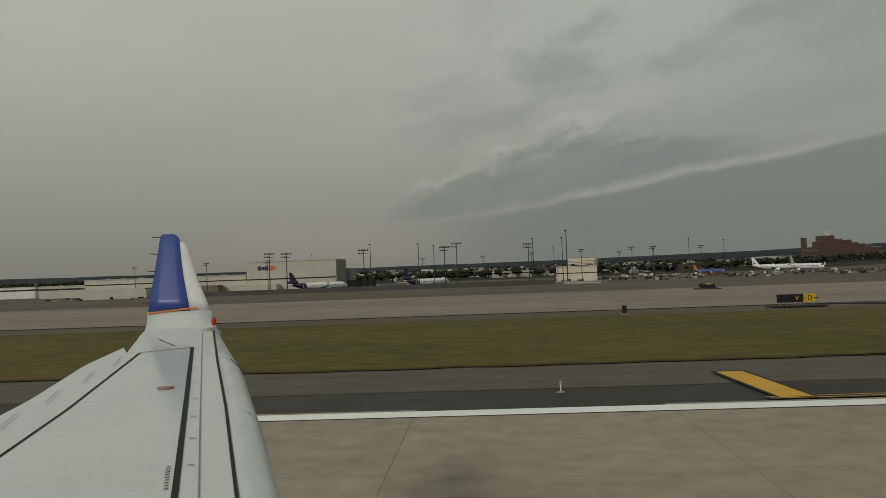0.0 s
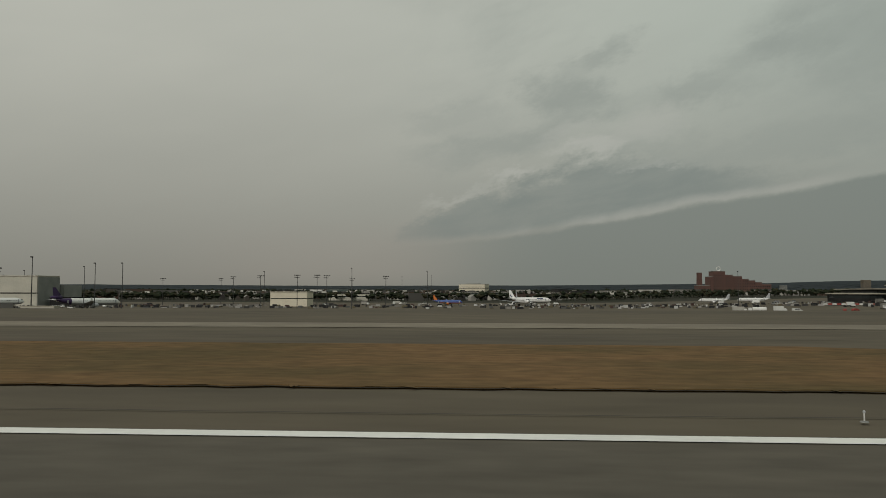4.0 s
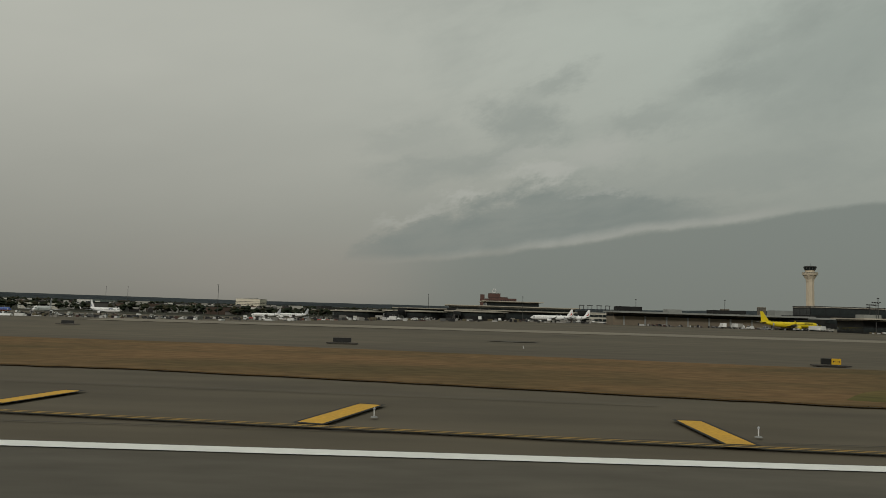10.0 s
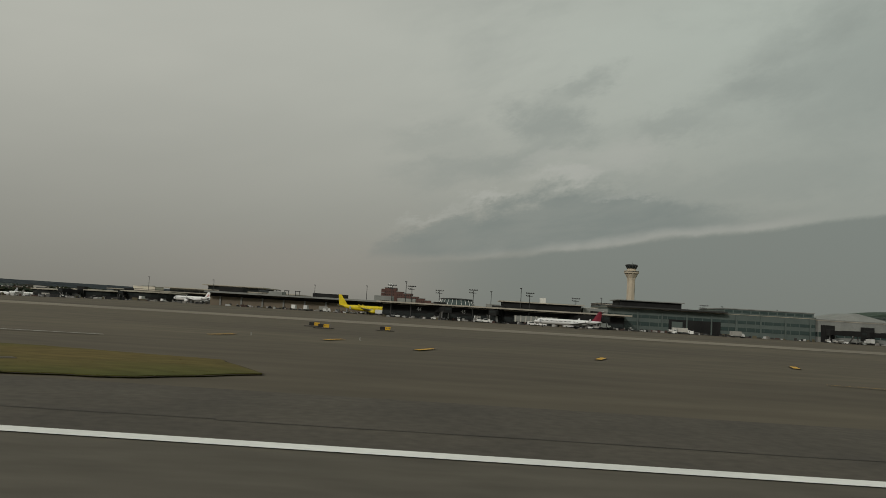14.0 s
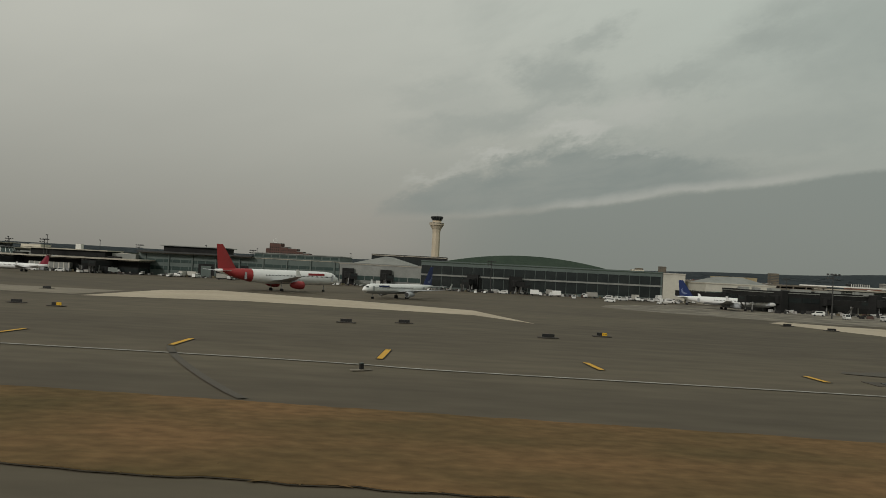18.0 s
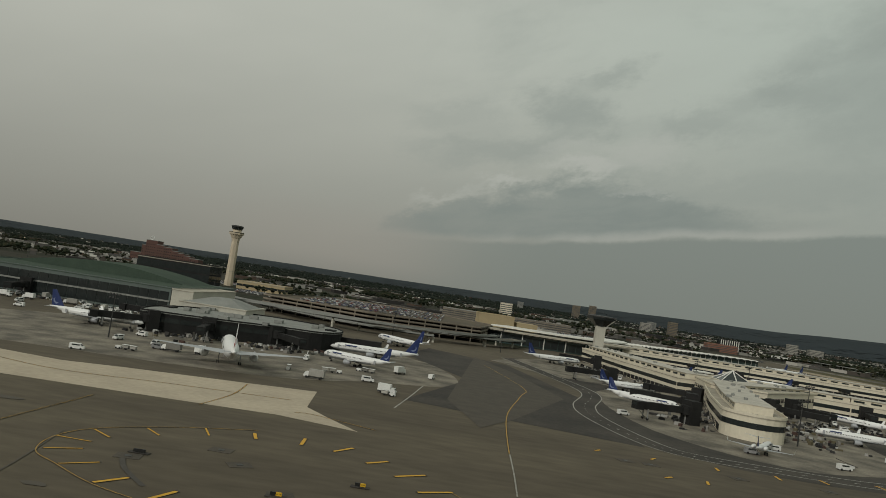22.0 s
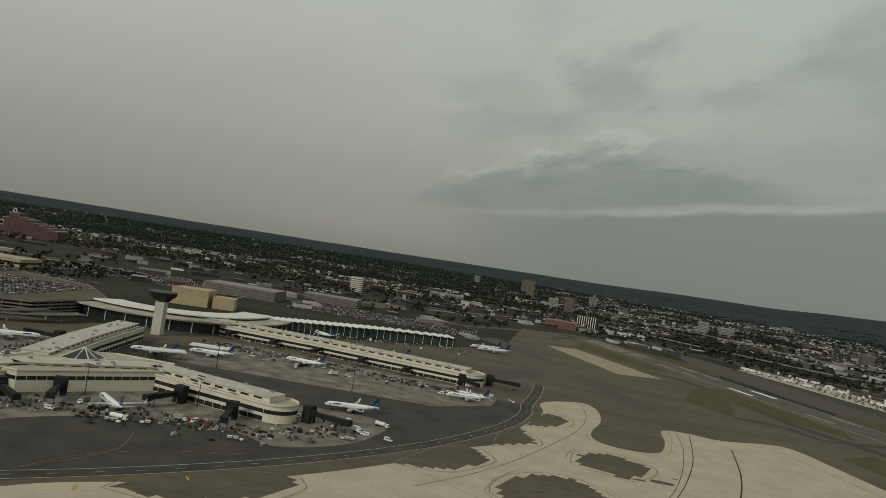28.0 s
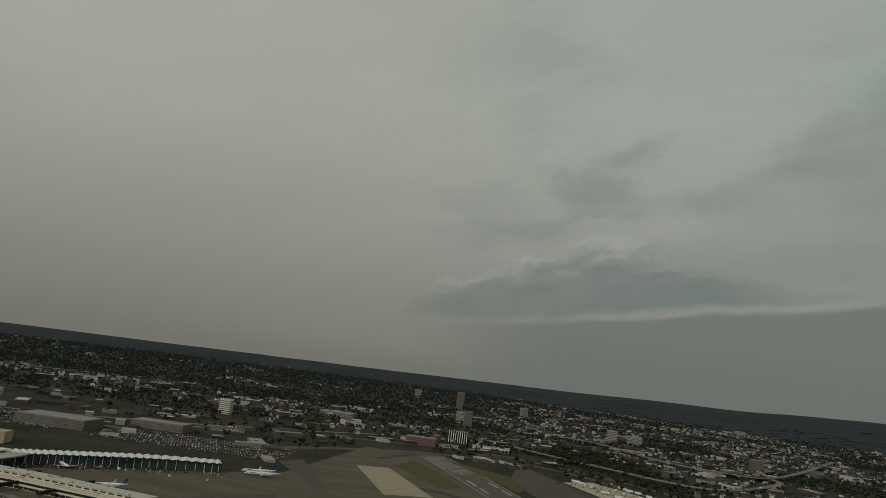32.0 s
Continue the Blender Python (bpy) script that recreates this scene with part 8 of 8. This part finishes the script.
def house(s, x, y, w, d, h, rz, flat=False, z=0.0):
    c, q = math.cos(rz), math.sin(rz)
    P = lambda a, b, zz: (x + a * c - b * q, y + a * q + b * c, z + zz)
    if flat:
        s.add([P(-w, -d, -0.3), P(w, -d, -0.3), P(w, d, -0.3), P(-w, d, -0.3), P(-w, -d, h), P(w, -d, h), P(w, d, h), P(-w, d, h)], [(0, 1, 5, 4), (1, 2, 6, 5), (2, 3, 7, 6), (3, 0, 4, 7)])
        s.add([P(-w - 0.2, -d - 0.2, h), P(w + 0.2, -d - 0.2, h), P(w + 0.2, d + 0.2, h), P(-w - 0.2, d + 0.2, h)], [(0, 1, 2, 3)])
    else:
        s.add([P(-w, -d, -0.3), P(w, -d, -0.3), P(w, d, -0.3), P(-w, d, -0.3), P(-w, -d, h), P(w, -d, h), P(w, d, h), P(-w, d, h), P(-w, 0, h * 1.5), P(w, 0, h * 1.5)], [(0, 1, 5, 4), (1, 2, 6, 9, 5), (2, 3, 7, 6), (3, 0, 4, 8, 7)])
        s.add([P(-w - 0.3, -d - 0.4, h - 0.15), P(w + 0.3, -d - 0.4, h - 0.15), P(w + 0.3, 0, h * 1.52), P(-w - 0.3, 0, h * 1.52), P(w + 0.3, d + 0.4, h - 0.15), P(-w - 0.3, d + 0.4, h - 0.15)], [(0, 1, 2, 3), (3, 2, 4, 5)])


def free(x, y):
    """Land outside the airfield and its roads."""
    if y < 1060 and -900 < x < 2300:
        return False
    if 1900 < x < 2540 and y < 1560 - (x - 1900) * 0.55 and y > 200:
        return False
    if x > 2200 and y < 700:
        return False
    if 1280 < x < 1560 and y < 1090:
        return False
    return True


def slope(x, y):
    return max(0.0, (y - 4200) / 3600) ** 1.4 * 26 + fall(x, y)


woods, town = [Shape() for _ in range(4)], [Shape() for _ in range(4)]
for i in range(36000):
    d = r.random() ** 0.85
    y = 1080 + d * 5200
    x = r.uniform(-1200 - 0.5 * y, 2600 + 0.55 * y)
    if not free(x, y):
        continue
    v = noise.noise(Vector((x / 420, y / 420, 3.0))) + 0.4 * noise.noise(Vector((x / 120, y / 120, 7.0)))
    if y > 2500:
        # woods to one side of the town, dense housing to the other
        v += 0.3 if x < 2050 + 0.03 * y else -0.22
    k = min(3, int(d * 4))
    z = slope(x, y)
    if y < 1650 and 900 < x < 2300 and r.random() < 0.55:
        if r.random() < 0.3:
            house(town[k], x, y, r.uniform(10, 30), r.uniform(6, 13), r.uniform(3.5, 7), 0.45 + 0.5 * math.pi * r.randint(0, 1), True, z)
        continue
    if v > 0.02 - max(0.0, (y - 2600) / 2600) * 0.35:
        for _ in range(2 if y < 3000 else 1):
            tree(woods[k], x + r.uniform(-25, 25), y + r.uniform(-25, 25), r.uniform(6, 11.5) * (1 + y / 14000), z)
    elif y < 1650 and 900 < x < 2300:
        continue
    elif v > -0.3 or r.random() < 0.75:
        rz = 0.45 + 0.5 * math.pi * r.randint(0, 1) + r.uniform(-0.06, 0.06)
        if r.random() < 0.13:
            house(town[k], x, y, r.uniform(9, 26), r.uniform(7, 16), r.uniform(4, 12), rz, True, z)
        else:
            house(town[k], x, y, r.uniform(3.5, 6.5), r.uniform(2.8, 4.4), r.uniform(3.6, 6.5), rz, False, z)
        if r.random() < 0.55:
            tree(woods[k], x + r.uniform(-14, 14), y + r.uniform(-14, 14), r.uniform(6, 11), z)
# bluer crowns for the farther woods, with distance haze put into the tones
far_leaf = island_material("far_tree_crowns", [(0.016, 0.021, 0.016), (0.02, 0.026, 0.02), (0.024, 0.029, 0.022), (0.014, 0.019, 0.015)], 0.98)
for s, nm, m, lb, cat in [(w_, "woods", leaf if w_ is woods[0] else far_leaf, "dark green woods and street trees of the suburbs", "trees") for w_ in woods] + [(t_, "town", roofs, "dense suburban houses with pale and dark roofs", "town") for t_ in town]:
    tagged(part(nm, s, m), lb, cat, kind="stuff")
near_trees = Shape()
for k in range(620):
    x = r.uniform(-700, 1000)
    yy = r.uniform(1080, 1250) if x < 600 else r.uniform(1100, 1400)
    tree(near_trees, x, yy, r.uniform(9, 14) if x < 420 else r.uniform(4.5, 8), fall(x, yy))
for k in range(160):
    tree(near_trees, r.uniform(1180, 1330), r.uniform(960, 1200), r.uniform(5, 9))
for k in range(200):
    tree(near_trees, r.uniform(2300, 2480), r.uniform(1560, 1960), r.uniform(9, 15))
tagged(part("tree_line", near_trees, leaf), "dark row of trees behind the airport", "trees", kind="stuff")
cars = Shape()
for bx, by, nx, ny in ((1010, 1090, 60, 9), (1330, 640, 30, 14), (1180, 900, 40, 8), (1240, 1110, 60, 14), (1580, 1100, 60, 12), (2295, 1120, 20, 10)):
    for i in range(nx):
        for j in range(ny):
            if r.random() < 0.82:
                up = 12.4 if bx == 1330 else 0.0
                px, py = bx + i * 4.6 * (1.0 if not up else 0.9), by + j * (12 if j % 2 else 12)
                if bx == 2295:
                    px, py = 2330 + j * 9 + i * 3.0, 1290 - i * 13
                cars.box(px, py, up + 0.5, 2.0, 4.3, 0.75)
                cars.box(px, py - 0.2, up + 1.15, 1.7, 2.1, 0.55, taper=0.8)
tagged(part("car_park_rows", cars, paint), "rows of parked cars of many colours", "cars", kind="stuff")
# loose gear round the stands: carts, containers, chocks and crates
gear_mat = island_material("apron_gear", [(0.4, 0.4, 0.38), (0.03, 0.03, 0.03), (0.1, 0.1, 0.095), (0.05, 0.048, 0.045), (0.2, 0.19, 0.17), (0.07, 0.045, 0.038), (0.11, 0.095, 0.06), (0.02, 0.02, 0.02), (0.04, 0.04, 0.038), (0.3, 0.29, 0.27)], 0.7)
clutter = Shape()
for (xa, ya), (xb, yb), n, spread_ in (((1560, 300), (1600, 420), 70, 16), ((1612, 300), (1640, 380), 70, 14), ((1650, 388), (1760, 408), 120, 16), ((1765, 400), (1800, 450), 50, 14), ((1580, 430), (1560, 560), 80, 18), ((1640, 668), (1850, 630), 190, 15), ((1640, 720), (1850, 690), 110, 12), ((1640, 800), (1840, 930), 110, 18),
                                       ((1330, 340), (1410, 360), 90, 16), ((870, 415), (1000, 415), 90, 8), ((1000, 430), (1160, 430), 80, 8), ((1165, 425), (1310, 425), 130, 9), ((760, 490), (880, 490), 60, 8), ((560, 610), (700, 600), 60, 14), ((240, 700), (560, 640), 110, 25), ((-250, 590), (-60, 590), 70, 12), ((2300, 1310), (2500, 900), 170, 28)):
    for _ in range(int(n * 1.5)):
        t = r.random()
        px, py = xa + (xb - xa) * t + r.gauss(0, spread_ * 0.5), ya + (yb - ya) * t + r.gauss(0, spread_ * 0.5)
        w, d, h = r.uniform(0.7, 2.9), r.uniform(0.7, 1.5), r.uniform(0.4, 1.5)
        z = fall(px, py)
        clutter.box(px, py, z + h / 2, w, d, h, r.uniform(0, 180), r.uniform(0.75, 1.0))
        if r.random() < 0.5:
            clutter.box(px + w * 0.8, py + 0.3, z + h * 0.3, w * 0.5, d * 0.8, h * 0.6, r.uniform(0, 180), 0.9)
for _ in range(900):
    px = r.uniform(-350, 900)
    py = r.uniform(560, 700) if px < 480 else r.uniform(500, 640)
    w, d, h = r.uniform(0.8, 4.5), r.uniform(0.8, 2.5), r.uniform(0.5, 2.2)
    clutter.box(px, py, fall(px, py) + h / 2, w, d, h, r.uniform(-20, 20), r.uniform(0.8, 1.0))
tagged(part("apron_gear", clutter, gear_mat), "carts, containers and crates scattered round the stands", "ground gear", kind="stuff")
trailers = Shape()
for k in range(26):
    for j in range(3):
        t = k / 26
        px, py = 2300 + 190 * t + 30 * j + r.uniform(-4, 4), 1335 - 400 * t + 16 * j + r.uniform(-4, 4)
        if r.random() < 0.45:
            trailers.box(px, py, 2.1, 3.0, 13.0, 3.0, r.choice((-25, 65)))
            trailers.box(px, py, 0.45, 2.2, 10.0, 0.7, -25)
tagged(part("parked_trailers", trailers, van_white), "rows of white box trailers in the yard", "trailers", kind="stuff")
# distance haze is mixed into the blue-grey of the ridge and its woods
ridge_mat = material("haze_tinted_ridge", (0.036, 0.044, 0.049), 1.0, other=(0.029, 0.036, 0.04), size=300, amount=0.5, fine=0.1, coords="world", spec=0.05)
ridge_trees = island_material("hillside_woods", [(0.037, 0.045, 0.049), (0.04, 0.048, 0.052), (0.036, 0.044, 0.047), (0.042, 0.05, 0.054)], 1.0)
ridge = Shape()
cols = 150


def crest(a):
    """Height of the far ridge by its bearing in degrees: low to one side, rising to the other."""
    rows = ((-70, 76), (-22, 74), (-4, 82), (10, 98), (22, 130), (33, 185), (50, 205), (70, 205))
    for (a0, h0), (a1, h1) in zip(rows, rows[1:]):
        if a <= a1:
            t = (a - a0) / (a1 - a0)
            return h0 + (h1 - h0) * t * t * (3 - 2 * t)
    return rows[-1][1]


pts = []
for row, (rad, lift) in enumerate(((5400, 0.0), (6200, 0.3), (7000, 0.58), (7800, 0.84), (8350, 1.0), (8500, 0.85))):
    for k in range(cols + 1):
        a = radians(-62 + 124 * k / cols)
        h = crest(math.degrees(a)) + 5 * noise.noise(Vector((k * 0.09, 1.3, 0))) + 4 * noise.noise(Vector((k * 0.3, 4.0, row * 0.3))) + 2 * noise.noise(Vector((k * 0.9, 9, row)))
        pts.append((1070 + rad * math.sin(a), rad * math.cos(a), -2 + h * lift))
ridge.add(pts, [(i * (cols + 1) + k, i * (cols + 1) + k + 1, (i + 1) * (cols + 1) + k + 1, (i + 1) * (cols + 1) + k) for i in range(5) for k in range(cols)])
slopes, villas = Shape(), Shape()
r2 = random.Random(41)
for k in range(4000):
    a = radians(r2.uniform(-55, 55))
    rad = 4700 + 2600 * r2.random() ** 1.5
    kk = (math.degrees(a) + 62) / 124 * cols
    x, y = 1070 + rad * math.sin(a), rad * math.cos(a)
    lift = min(1.0, max(0.0, (rad - 5400) / 2700))
    h = crest(math.degrees(a)) + 5 * noise.noise(Vector((kk * 0.09, 1.3, 0)))
    v = noise.noise(Vector((x / 700, y / 500, 5.0)))
    if v < -0.18 and rad < 6000:
        if r2.random() < 0.5:
            house(villas, x, y, r2.uniform(5, 13), r2.uniform(4, 8), r2.uniform(5, 9), r2.uniform(0, 3), r2.random() < 0.3, -1 + h * lift)
    elif v > -0.05:
        w = r2.uniform(13, 26)
        zc = -2 + h * lift + w * 0.1
        slopes.add([(x + px * w * r2.uniform(0.9, 2.0), y + py * w * r2.uniform(0.7, 1.3), zc + max(pz, -0.1) * w * r2.uniform(0.1, 0.18)) for px, py, pz in OCTA], OFACES)
tagged(part("hillside_woods", slopes, ridge_trees), "uneven dark woods covering the far hillside, haze mixed into their colour", "trees", kind="stuff")
tagged(part("hillside_houses", villas, roofs), "scattered pale houses on the far hillside", "town", kind="stuff")
tagged(part("far_ridge", ridge, ridge_mat, smooth=True), "long low wooded ridge on the horizon, haze mixed into its colour", "hills", kind="structure")
